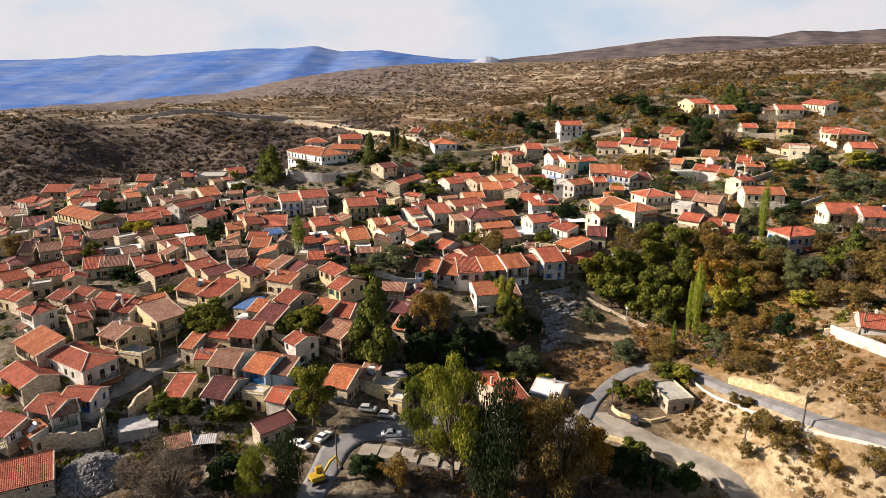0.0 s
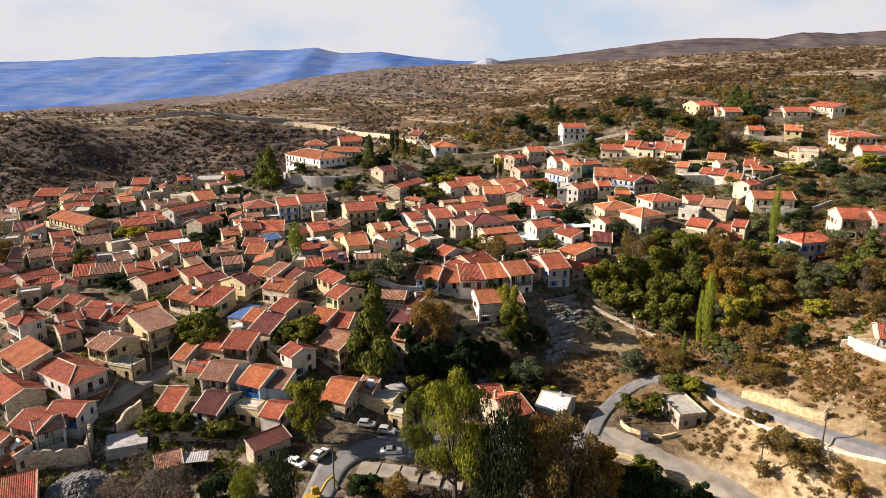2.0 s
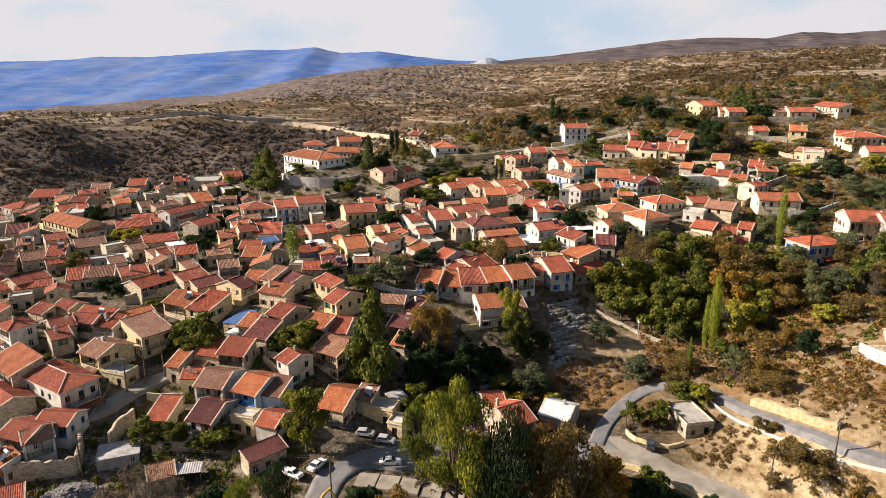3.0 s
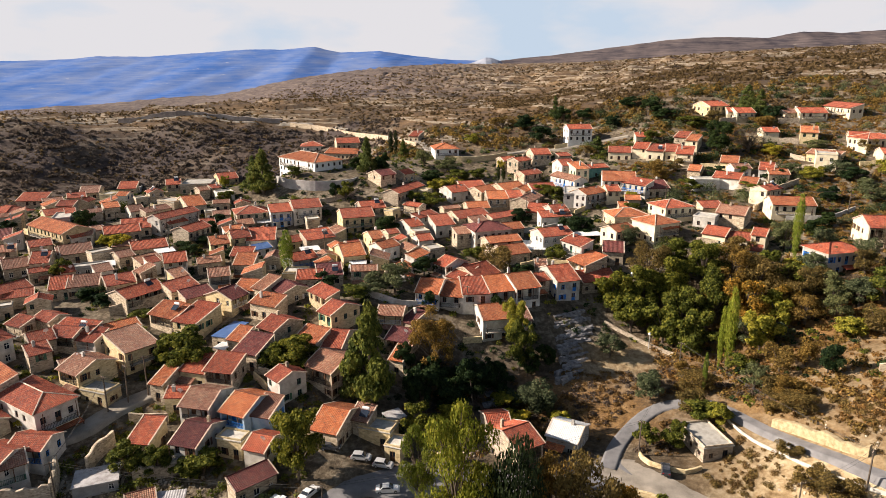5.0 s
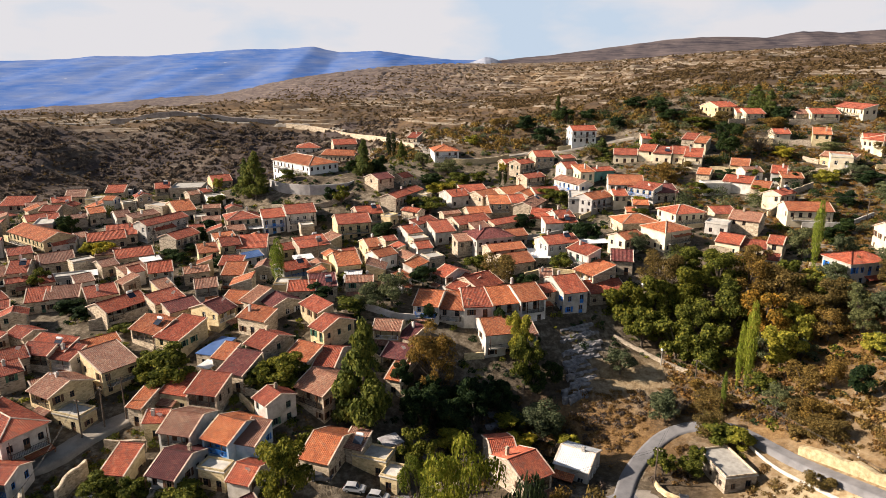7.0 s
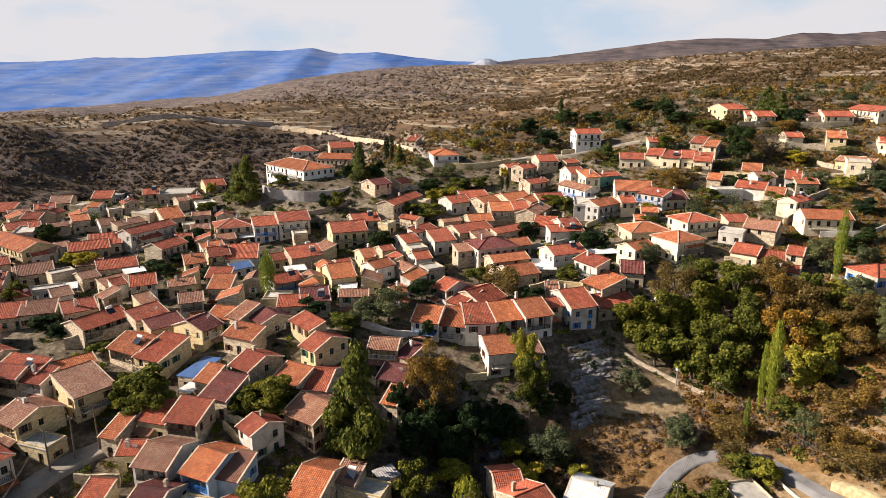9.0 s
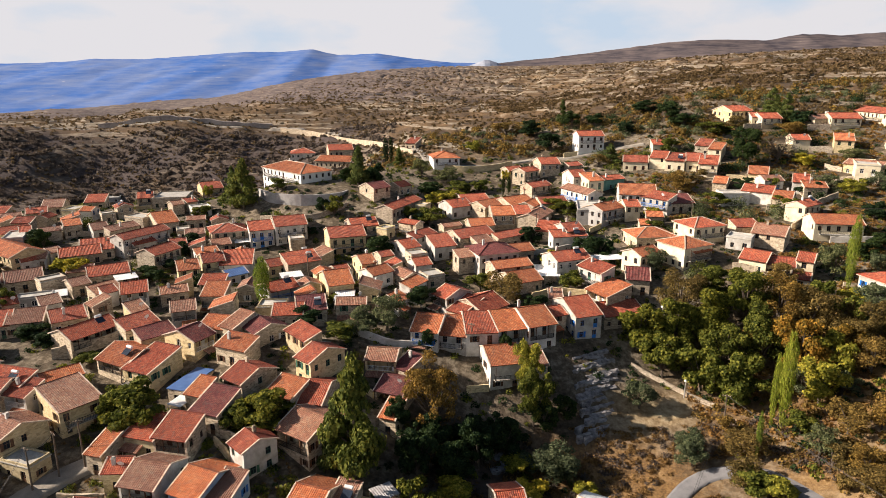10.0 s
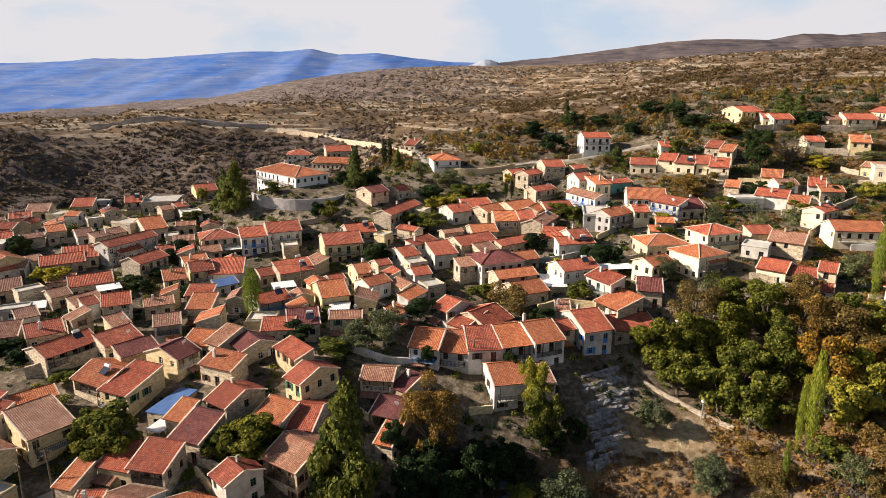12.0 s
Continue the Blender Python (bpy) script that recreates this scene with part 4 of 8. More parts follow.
# ---- the village: x, y, ground, eaves, width, depth, heading, roof, walls, covering ----
house(-71.7, 96.9, 8.4, 13.0, 10.0, 6.0, 27, "s", "c", "r")
house(-48.3, 106.1, 10.4, 13.7, 4.3, 3.1, 27, "s", "c", "t")
house(-80.1, 107.1, 11.7, 16.5, 6.4, 4.5, -21, "s", "c", "r")
canopy(-44.8, 107.1, 10.7, 13.9, 6.0, 3.0, 11, "g")
house(-74.8, 107.2, 11.7, 15.9, 4.9, 2.8, -39, "s", "w", "o")
house(-31.8, 110.0, 11.5, 15.4, 7.2, 3.0, 43, "s", "c", "d")
house(-71.4, 110.7, 12.3, 18.4, 4.7, 5.6, 37, "g", "w", "t")
house(-73.3, 111.7, 12.4, 18.7, 6.6, 6.6, -18, "g", "w", "r")
house(-58.0, 111.7, 11.9, 14.6, 6.7, 5.1, 21, "f", "g", "k")
house(-69.7, 115.5, 13.5, 18.9, 6.3, 5.6, -6, "g", "w", "r")
house(-31.5, 117.1, 13.4, 17.8, 4.1, 6.1, -18, "g", "w", "r")
house(-37.1, 118.3, 13.8, 18.1, 4.8, 3.0, -16, "f", "y", "n")
house(-43.4, 119.4, 13.0, 18.2, 5.2, 9.1, -16, "g", "w", "d")
house(-52.8, 119.8, 13.8, 17.5, 4.1, 5.9, -8, "s", "y", "r")
house(-8.9, 119.9, 12.4, 15.9, 3.0, 3.8, -20, "f", "y", "n")
house(12.2, 120.8, 10.9, 16.6, 5.7, 8.7, 31, "g", "c", "r")
house(-83.5, 120.9, 15.5, 20.2, 10.4, 7.0, -37, "g", "c", "r")
house(47.1, 123.0, 12.0, 15.4, 5.6, 8.4, 10, "f", "c", "n")
house(-12.4, 123.6, 13.0, 17.0, 6.2, 3.9, -20, "f", "y", "n")
house(-19.9, 123.9, 14.2, 18.4, 5.4, 10.1, -20, "g", "c", "o")
house(-32.5, 124.3, 15.4, 19.8, 3.7, 5.3, -17, "s", "B", "t")
house(-15.3, 124.8, 14.0, 18.4, 3.7, 4.0, -20, "s", "c", "t")
house(-75.4, 125.2, 15.6, 22.4, 7.5, 15.3, 58, "H", "w", "r", balcony=True)
house(-36.5, 126.0, 15.1, 20.3, 5.5, 9.1, -24, "g", "B", "o")
house(22.7, 126.2, 10.2, 14.5, 5.9, 7.1, -29, "g", "w", "n")
house(88.8, 126.9, 26.5, 29.2, 5.2, 8.0, -24, "g", "w", "r")
house(9.3, 127.2, 10.0, 15.8, 4.4, 7.8, 10, "g", "c", "r")
house(-44.6, 127.3, 15.5, 20.8, 6.0, 8.4, -13, "g", "w", "t")
house(-50.3, 128.0, 16.8, 21.0, 3.8, 2.8, 2, "s", "y", "r")
canopy(-9.9, 128.2, 13.3, 16.6, 3.7, 3.3, 33, "g")
house(-85.4, 128.8, 18.0, 23.3, 11.3, 5.9, -38, "s", "c", "o")
house(-65.9, 130.4, 17.6, 21.1, 5.9, 3.9, -19, "f", "y", "n")
house(-30.7, 131.9, 17.6, 23.2, 4.4, 5.8, -45, "g", "w", "r")
house(-54.3, 132.2, 17.6, 22.0, 3.0, 4.8, -16, "s", "c", "o")
house(-43.1, 134.2, 18.6, 23.7, 6.0, 5.4, -13, "s", "c", "r")
house(-70.5, 135.1, 18.8, 23.7, 6.2, 8.1, -29, "g", "y", "t")
house(-48.5, 135.6, 18.7, 23.0, 5.7, 5.3, -16, "s", "y", "r")
house(-73.3, 135.8, 19.9, 23.5, 5.1, 3.0, 44, "s", "c", "t")
house(-22.3, 137.2, 17.3, 23.4, 7.1, 9.3, -34, "g", "c", "t")
house(-81.4, 137.6, 20.6, 25.4, 4.1, 3.5, 44, "s", "c", "r")
house(-91.9, 140.0, 21.1, 27.1, 6.1, 5.2, -35, "H", "w", "r")
house(-39.1, 140.4, 20.5, 24.9, 5.6, 6.2, -21, "s", "c", "d")
house(-65.4, 143.1, 19.2, 24.8, 7.1, 8.4, 52, "s", "y", "t")
house(-84.5, 143.6, 21.5, 25.9, 4.7, 6.4, 42, "g", "c", "r")
canopy(-46.4, 143.9, 20.6, 23.9, 3.0, 4.0, -23, "w")
house(-43.1, 144.7, 21.2, 25.5, 3.3, 4.5, -21, "s", "c", "o")
house(-74.2, 144.8, 20.8, 25.3, 5.1, 4.3, -16, "s", "w", "r")
house(-28.1, 144.9, 21.0, 25.2, 5.9, 4.9, -27, "s", "c", "o")
house(-9.5, 144.9, 16.8, 21.1, 3.1, 5.3, -21, "s", "c", "o")
house(-79.7, 146.2, 21.4, 26.0, 6.4, 5.6, -11, "g", "c", "r")
house(-22.6, 146.5, 20.1, 24.3, 4.3, 9.6, -12, "g", "c", "r")
house(-78.6, 147.8, 21.4, 26.1, 9.2, 3.9, -15, "s", "c", "r")
canopy(-17.5, 148.1, 20.4, 24.0, 3.0, 4.4, -17, "g")
house(-35.6, 148.6, 22.2, 26.8, 5.3, 7.9, -35, "g", "c", "r")
house(-101.6, 149.1, 21.8, 26.4, 3.9, 3.6, -30, "s", "c", "r")
house(-70.2, 149.5, 21.3, 25.7, 6.8, 2.8, 43, "s", "c", "o")
house(-92.1, 149.7, 22.0, 26.5, 4.9, 3.3, -23, "s", "c", "r")
house(-46.9, 149.9, 21.2, 24.9, 3.3, 8.7, -16, "f", "c", "m")
house(-9.1, 151.4, 18.3, 23.1, 5.7, 7.6, -23, "g", "c", "d")
house(-86.9, 152.4, 22.3, 26.9, 5.6, 4.6, -27, "g", "c", "r")
house(-106.0, 152.7, 22.0, 26.2, 5.3, 5.0, -24, "g", "y", "r")
house(-23.6, 153.1, 23.0, 28.6, 4.4, 8.1, -41, "g", "y", "r")
house(-55.3, 153.8, 21.3, 26.4, 6.3, 8.3, -23, "s", "y", "r")
house(-7.3, 155.9, 20.6, 24.9, 3.7, 4.8, -39, "s", "c", "d")
house(-40.1, 156.9, 24.3, 28.7, 7.2, 4.2, -24, "s", "c", "o")
house(-61.2, 157.7, 21.7, 26.4, 8.2, 8.9, -27, "g", "c", "o")
house(-12.2, 157.8, 21.8, 26.3, 5.9, 6.0, -8, "g", "y", "t")
house(-27.8, 158.7, 25.0, 30.2, 7.9, 3.5, -49, "s", "y", "r")
house(-102.6, 159.0, 22.8, 26.9, 4.9, 3.3, 31, "f", "c", "n")
house(-94.5, 160.8, 23.2, 27.8, 4.3, 4.9, -63, "g", "c", "r")
house(10.6, 161.5, 18.7, 24.6, 6.6, 9.7, 13, "g", "w", "o")
house(-51.1, 161.7, 24.0, 28.9, 5.4, 8.0, 63, "g", "y", "d")
house(16.2, 162.8, 19.0, 23.7, 5.0, 10.2, 15, "g", "c", "t")
house(-113.3, 164.1, 23.0, 27.0, 6.4, 7.8, 52, "g", "c", "r")
house(-36.7, 164.3, 25.8, 29.5, 5.9, 6.8, -50, "g", "c", "d")
house(-59.2, 164.4, 23.7, 28.0, 7.1, 3.7, 46, "s", "c", "d")
house(-102.6, 164.5, 23.6, 27.5, 8.1, 3.0, 29, "s", "c", "r")
house(-42.5, 165.1, 25.6, 29.8, 3.9, 5.7, -32, "s", "c", "t")
house(-73.9, 165.7, 23.4, 28.4, 10.4, 7.2, 58, "g", "c", "r")
house(-47.2, 166.3, 25.3, 29.0, 5.7, 4.2, -12, "s", "c", "o")
house(-119.3, 167.0, 22.9, 27.7, 6.5, 3.4, 49, "s", "y", "r")
house(1.9, 167.0, 22.6, 27.5, 5.9, 6.3, -14, "s", "w", "o")
house(-105.8, 167.2, 23.7, 28.4, 8.3, 5.9, 59, "g", "c", "r")
house(-64.5, 168.4, 24.3, 28.5, 7.3, 4.3, 52, "s", "c", "r")
house(-3.2, 169.0, 23.3, 28.3, 5.8, 10.1, -15, "g", "w", "o")
house(-33.0, 169.1, 27.0, 30.8, 6.2, 3.8, 6, "s", "c", "r")
house(6.7, 169.5, 22.6, 28.3, 6.5, 12.0, 5, "g", "w", "r")
house(12.0, 170.1, 22.5, 28.6, 6.3, 11.6, 16, "g", "w", "o")
house(17.8, 170.6, 22.8, 29.1, 6.4, 11.0, 21, "g", "w", "o")
house(-89.5, 171.5, 24.6, 28.3, 7.0, 4.9, 19, "s", "c", "t")
house(-28.7, 171.6, 27.4, 31.1, 6.1, 5.1, 15, "s", "c", "d")
house(-95.2, 172.1, 24.4, 28.1, 4.9, 9.6, 21, "g", "c", "r")
house(-81.1, 172.2, 24.7, 28.5, 6.7, 4.4, 36, "s", "c", "r")
house(95.4, 172.3, 30.8, 37.0, 11.0, 8.0, 15, "h", "w", "r")
house(-20.3, 173.3, 26.9, 31.6, 6.3, 4.3, 4, "g", "c", "t")
house(22.8, 173.6, 24.7, 29.1, 4.1, 5.6, 25, "g", "c", "r")
house(-67.1, 173.9, 25.2, 29.6, 3.7, 4.1, 49, "s", "y", "t")
house(-48.0, 174.3, 26.2, 30.6, 5.6, 4.9, -83, "s", "c", "o")
house(-57.0, 174.3, 25.7, 30.2, 5.0, 6.5, 22, "g", "w", "t")
house(-37.5, 174.5, 26.9, 30.6, 5.8, 4.5, 2, "f", "y", "n")
house(-118.9, 175.5, 23.9, 27.7, 5.4, 8.1, 20, "h", "c", "d")
house(4.3, 175.7, 25.3, 29.2, 4.5, 7.2, -40, "s", "c", "r")
house(28.3, 176.0, 23.3, 29.3, 6.3, 12.0, 19, "g", "w", "r")
house(-76.4, 176.7, 25.2, 30.0, 3.7, 4.0, -42, "s", "c", "t")
house(-10.6, 177.3, 26.5, 30.8, 3.9, 3.2, 55, "s", "w", "o")
house(118.9, 177.3, 35.2, 41.0, 8.7, 9.7, -12, "g", "w", "r")
house(38.7, 177.4, 24.1, 27.7, 9.8, 4.9, 14, "s", "c", "r")
house(-87.9, 177.7, 25.4, 29.9, 4.1, 3.4, 41, "s", "w", "t")
house(7.5, 178.0, 25.2, 29.4, 8.3, 9.6, 43, "g", "c", "r")
house(-31.2, 178.9, 27.2, 31.3, 4.6, 3.4, -62, "s", "c", "o")
house(-97.8, 179.2, 25.4, 29.2, 3.3, 2.8, 37, "s", "c", "r")
house(-105.1, 179.3, 25.0, 29.3, 5.0, 3.2, 35, "g", "c", "r")
canopy(-22.7, 179.5, 27.7, 30.8, 4.5, 6.1, 4, "w")
house(-51.8, 180.4, 26.7, 31.2, 5.1, 5.3, 1, "s", "c", "o")
house(1.5, 180.5, 26.4, 31.0, 4.8, 7.4, -51, "g", "w", "r")
house(80.1, 180.8, 31.2, 34.4, 3.7, 2.8, -31, "s", "w", "r")
house(24.8, 180.8, 26.6, 30.2, 3.0, 3.3, -4, "s", "c", "t")
house(37.3, 182.4, 25.5, 30.8, 7.1, 7.2, -61, "s", "c", "o")
house(112.6, 182.5, 34.4, 40.8, 8.9, 10.3, -11, "g", "e", "r")
house(-38.2, 182.6, 27.5, 32.0, 7.1, 6.2, 39, "g", "w", "r")
house(-77.4, 183.0, 26.2, 30.7, 3.2, 2.8, 47, "s", "w", "r")
house(-71.4, 183.1, 26.1, 31.4, 5.6, 7.8, 25, "g", "w", "r")
house(-62.6, 183.6, 26.7, 30.4, 5.9, 2.8, 26, "s", "c", "t")
house(-120.2, 183.9, 25.1, 28.9, 3.9, 5.3, 12, "s", "c", "t")
house(-95.0, 184.0, 25.8, 29.1, 7.3, 3.6, 25, "f", "g", "n")
house(-17.5, 184.9, 27.3, 31.2, 6.0, 4.4, 89, "s", "y", "t")
house(-114.9, 185.0, 25.4, 29.2, 6.0, 7.8, 36, "g", "c", "t")
canopy(-90.1, 185.7, 26.1, 29.3, 3.0, 4.8, 28, "w")
house(-32.1, 186.1, 27.2, 31.4, 4.1, 4.7, -65, "g", "y", "t")
house(83.9, 186.2, 32.3, 37.4, 3.5, 6.6, -35, "g", "e", "r")
house(-45.9, 186.3, 26.9, 31.1, 5.9, 3.9, 94, "g", "c", "t")
house(-80.0, 186.5, 26.1, 29.8, 6.5, 3.8, 54, "s", "c", "t")
house(-7.6, 186.7, 27.5, 31.2, 7.4, 2.8, 59, "s", "w", "o")
house(-108.5, 187.2, 25.8, 30.2, 4.6, 9.5, 17, "g", "c", "r")
house(-25.8, 187.3, 27.9, 32.3, 5.9, 10.3, 22, "g", "y", "o")
house(-54.6, 187.4, 26.7, 31.4, 5.7, 4.1, 1, "s", "c", "r")
house(78.5, 187.8, 32.3, 36.0, 6.3, 6.4, -25, "g", "e", "r")
house(-61.8, 188.4, 26.7, 31.3, 3.9, 3.5, -72, "s", "y", "o")
house(-131.9, 188.5, 24.7, 29.3, 5.3, 3.9, -62, "s", "y", "t")
house(45.4, 188.5, 28.4, 32.8, 5.3, 8.8, -13, "g", "c", "d")
house(-125.9, 189.4, 25.4, 29.2, 4.5, 4.6, 27, "g", "c", "t")
house(35.9, 189.7, 28.1, 33.9, 8.3, 4.0, -61, "s", "w", "r")
house(74.3, 190.4, 32.6, 36.6, 6.0, 7.7, -39, "g", "e", "r")
house(17.8, 190.7, 27.7, 31.5, 7.9, 8.0, 24, "g", "c", "o")
house(-88.9, 190.8, 26.5, 30.2, 4.2, 5.6, 49, "g", "c", "t")
house(-95.5, 191.6, 26.2, 30.9, 5.6, 3.9, 48, "f", "c", "n")
house(-121.2, 192.4, 26.2, 31.0, 3.8, 3.7, 26, "s", "c", "t")
house(-16.9, 192.9, 28.1, 32.4, 6.2, 5.6, 42, "g", "w", "o")
house(-9.6, 193.3, 27.6, 31.6, 6.1, 4.2, -55, "g", "c", "t")
house(-104.1, 193.7, 26.8, 30.5, 8.0, 3.7, 34, "s", "c", "t")
house(-3.3, 193.7, 27.6, 31.4, 4.6, 4.9, 29, "f", "c", "n")
house(-30.0, 194.0, 27.3, 31.9, 3.7, 4.2, -63, "g", "y", "o")
house(-135.1, 194.3, 25.2, 29.9, 4.7, 4.6, -69, "s", "c", "r")
canopy(-78.7, 194.5, 27.1, 30.5, 5.1, 4.4, 35, "w")
house(48.1, 194.7, 30.7, 36.6, 7.2, 6.0, 31, "g", "e", "o")
house(-104.1, 195.0, 26.7, 30.4, 7.9, 8.5, 34, "g", "c", "t")
house(60.8, 195.1, 33.1, 37.2, 6.6, 5.6, 29, "g", "c", "o")
canopy(25.1, 195.1, 28.6, 31.8, 6.0, 8.9, -5, "w")
canopy(-38.1, 195.4, 27.5, 30.7, 5.4, 4.2, 23, "w")
house(58.9, 196.3, 32.5, 38.5, 9.0, 8.9, 27, "h", "e", "o")
house(-130.2, 196.4, 26.1, 30.8, 4.3, 4.6, 23, "f", "c", "n")
house(-52.3, 196.6, 27.5, 30.6, 5.3, 2.8, 41, "s", "w", "m")
house(-20.2, 196.9, 28.2, 34.0, 3.7, 6.9, 27, "g", "y", "o")
house(15.8, 197.0, 28.2, 32.9, 10.1, 5.6, 21, "g", "c", "o")
house(-64.2, 197.1, 27.2, 32.0, 5.1, 4.4, 27, "s", "y", "o")
house(30.1, 197.4, 29.1, 34.8, 9.5, 7.3, 22, "g", "w", "r")
house(-26.5, 197.9, 27.4, 31.6, 3.8, 3.4, 32, "g", "c", "r")
house(-84.9, 198.2, 27.0, 30.9, 9.3, 7.5, 31, "g", "c", "r")
house(-91.8, 198.4, 27.2, 30.9, 5.8, 2.9, 18, "s", "c", "t")
house(-116.2, 198.6, 27.3, 31.2, 5.7, 6.0, 38, "g", "c", "r")
canopy(41.2, 198.6, 30.5, 34.2, 9.9, 4.0, 8, "w")
house(-138.2, 198.8, 25.5, 29.9, 4.7, 3.7, -70, "s", "c", "t")
house(-13.2, 199.2, 27.9, 32.1, 4.4, 3.3, -63, "s", "y", "r")
house(-6.5, 199.4, 28.3, 32.7, 4.3, 5.6, 24, "g", "w", "r")
house(-125.6, 202.1, 27.5, 32.0, 4.1, 4.8, -63, "s", "w", "r")
house(5.4, 202.4, 28.6, 33.7, 5.9, 3.9, 23, "s", "c", "t")
house(-60.1, 202.6, 27.8, 32.8, 5.3, 7.2, 28, "g", "y", "r")
house(75.7, 202.9, 34.7, 38.4, 5.9, 5.4, -34, "f", "w", "n")
house(-53.8, 203.3, 27.5, 31.9, 8.1, 6.7, 10, "s", "w", "r")
house(-37.6, 204.2, 27.4, 31.9, 8.9, 5.4, 33, "s", "c", "r")
house(12.2, 204.3, 28.6, 34.7, 11.0, 9.2, 20, "h", "w", "d")
house(-141.9, 204.4, 25.7, 30.5, 4.4, 4.2, -62, "g", "c", "r")
house(-43.6, 205.0, 27.4, 31.0, 7.3, 5.6, 35, "g", "y", "r")
house(84.6, 205.2, 34.7, 39.2, 7.8, 8.8, -36, "g", "c", "t")
house(-7.5, 205.6, 28.6, 33.3, 4.7, 4.5, 25, "f", "c", "n")
house(-107.0, 205.9, 28.7, 32.2, 4.9, 3.0, 16, "s", "w", "t")
house(-109.5, 205.9, 28.3, 32.1, 5.6, 7.0, 50, "g", "w", "r")
house(-16.2, 206.8, 28.5, 32.7, 3.6, 4.2, 31, "g", "c", "r")
house(-75.6, 207.3, 28.2, 33.7, 8.8, 6.4, 65, "g", "c", "r")
house(-132.7, 207.9, 27.3, 31.4, 5.6, 9.6, 25, "g", "c", "d")
house(-63.4, 208.4, 27.9, 32.7, 5.9, 3.5, 35, "s", "w", "o")
house(19.6, 209.2, 29.8, 33.7, 6.1, 6.2, 20, "g", "c", "o")
house(-104.6, 209.5, 29.0, 32.8, 3.3, 2.8, 55, "s", "w", "t")
house(-38.7, 209.7, 27.0, 31.7, 4.7, 3.3, 38, "g", "y", "r")
house(54.6, 210.0, 33.3, 37.5, 11.0, 8.9, 8, "h", "c", "o")
house(103.1, 210.0, 35.5, 40.9, 12.0, 8.6, -9, "g", "e", "o")
house(-116.5, 210.0, 28.2, 33.5, 20.9, 8.6, -35, "g", "y", "o")
house(79.7, 210.5, 35.3, 39.6, 6.7, 4.0, 7, "s", "c", "r")
house(67.8, 210.5, 34.7, 40.1, 9.7, 8.5, 18, "h", "e", "r")
house(-98.3, 210.7, 28.5, 32.3, 9.9, 7.6, 30, "g", "c", "r")
house(-10.8, 212.2, 29.4, 33.9, 4.9, 7.6, 36, "g", "w", "r")
house(-33.5, 212.5, 27.5, 31.3, 6.2, 3.9, -52, "s", "y", "t")
house(-55.5, 212.6, 27.5, 31.7, 5.4, 3.9, -78, "g", "c", "o")
house(-1.1, 212.7, 29.6, 34.0, 6.3, 6.2, 24, "s", "w", "r")
house(-149.0, 213.2, 25.5, 29.5, 4.9, 4.5, 23, "s", "y", "r")
house(-95.0, 213.5, 29.1, 32.8, 8.2, 5.9, 25, "s", "c", "r")
house(10.4, 213.9, 29.7, 34.0, 5.2, 4.6, 31, "s", "c", "t")
house(33.8, 215.1, 31.6, 35.8, 9.9, 3.5, 13, "s", "w", "r")
house(-68.4, 216.1, 28.7, 33.0, 4.2, 4.1, -70, "s", "c", "r")
house(-84.3, 217.0, 29.6, 33.4, 6.9, 2.8, 57, "s", "w", "r")
house(-143.4, 217.0, 27.0, 31.5, 4.9, 4.2, -65, "f", "c", "n")
house(-74.6, 217.6, 29.2, 33.3, 4.3, 4.6, 26, "g", "c", "r")
house(-6.5, 218.2, 30.3, 35.1, 9.2, 3.1, 51, "s", "w", "r")
house(34.8, 218.9, 32.2, 36.9, 5.4, 7.5, 18, "g", "w", "r")
house(19.1, 219.3, 30.6, 34.9, 13.2, 2.8, 36, "s", "c", "r")
house(56.1, 219.7, 34.7, 37.9, 3.0, 2.9, -5, "s", "c", "o")
house(-120.7, 219.9, 30.2, 34.6, 5.3, 9.5, 19, "f", "w", "n")
house(-85.8, 219.9, 29.4, 35.2, 15.1, 5.6, 61, "g", "w", "r")
house(7.0, 220.4, 30.3, 35.0, 11.4, 7.9, 31, "g", "c", "r")
house(-137.1, 220.8, 28.5, 32.9, 5.3, 5.0, -69, "s", "c", "r")
house(-64.2, 221.5, 28.9, 32.1, 5.1, 5.6, 29, "g", "c", "t")
house(-28.6, 222.3, 28.7, 34.7, 10.1, 9.8, 19, "g", "y", "r")
house(-120.0, 222.5, 30.6, 33.8, 3.0, 7.3, 18, "f", "w", "n")
house(-42.5, 222.6, 28.5, 33.1, 4.3, 4.1, -69, "f", "c", "n")
house(102.3, 223.8, 37.1, 42.8, 8.7, 5.6, 35, "g", "e", "r")
house(30.0, 224.1, 32.1, 35.8, 6.1, 10.1, -18, "g", "c", "r")
house(-17.0, 224.3, 31.8, 35.7, 4.1, 3.6, 58, "f", "y", "n")
house(-151.2, 224.7, 25.7, 30.6, 5.5, 8.6, 39, "s", "c", "t")
house(60.3, 224.7, 35.4, 39.1, 4.7, 2.9, -10, "s", "c", "o")
canopy(-58.8, 224.8, 29.0, 32.0, 4.4, 5.3, 20, "w")
house(-121.2, 224.9, 30.9, 34.6, 3.0, 3.5, 33, "s", "c", "r")
house(-114.4, 225.2, 30.7, 34.9, 5.6, 4.0, 36, "g", "c", "t")
house(-72.7, 225.8, 30.1, 33.8, 5.3, 3.0, 21, "s", "c", "t")
house(-125.8, 225.9, 30.4, 34.5, 8.7, 6.6, 43, "g", "y", "r")
house(-9.8, 226.5, 32.2, 36.8, 6.4, 3.5, -36, "g", "c", "r")
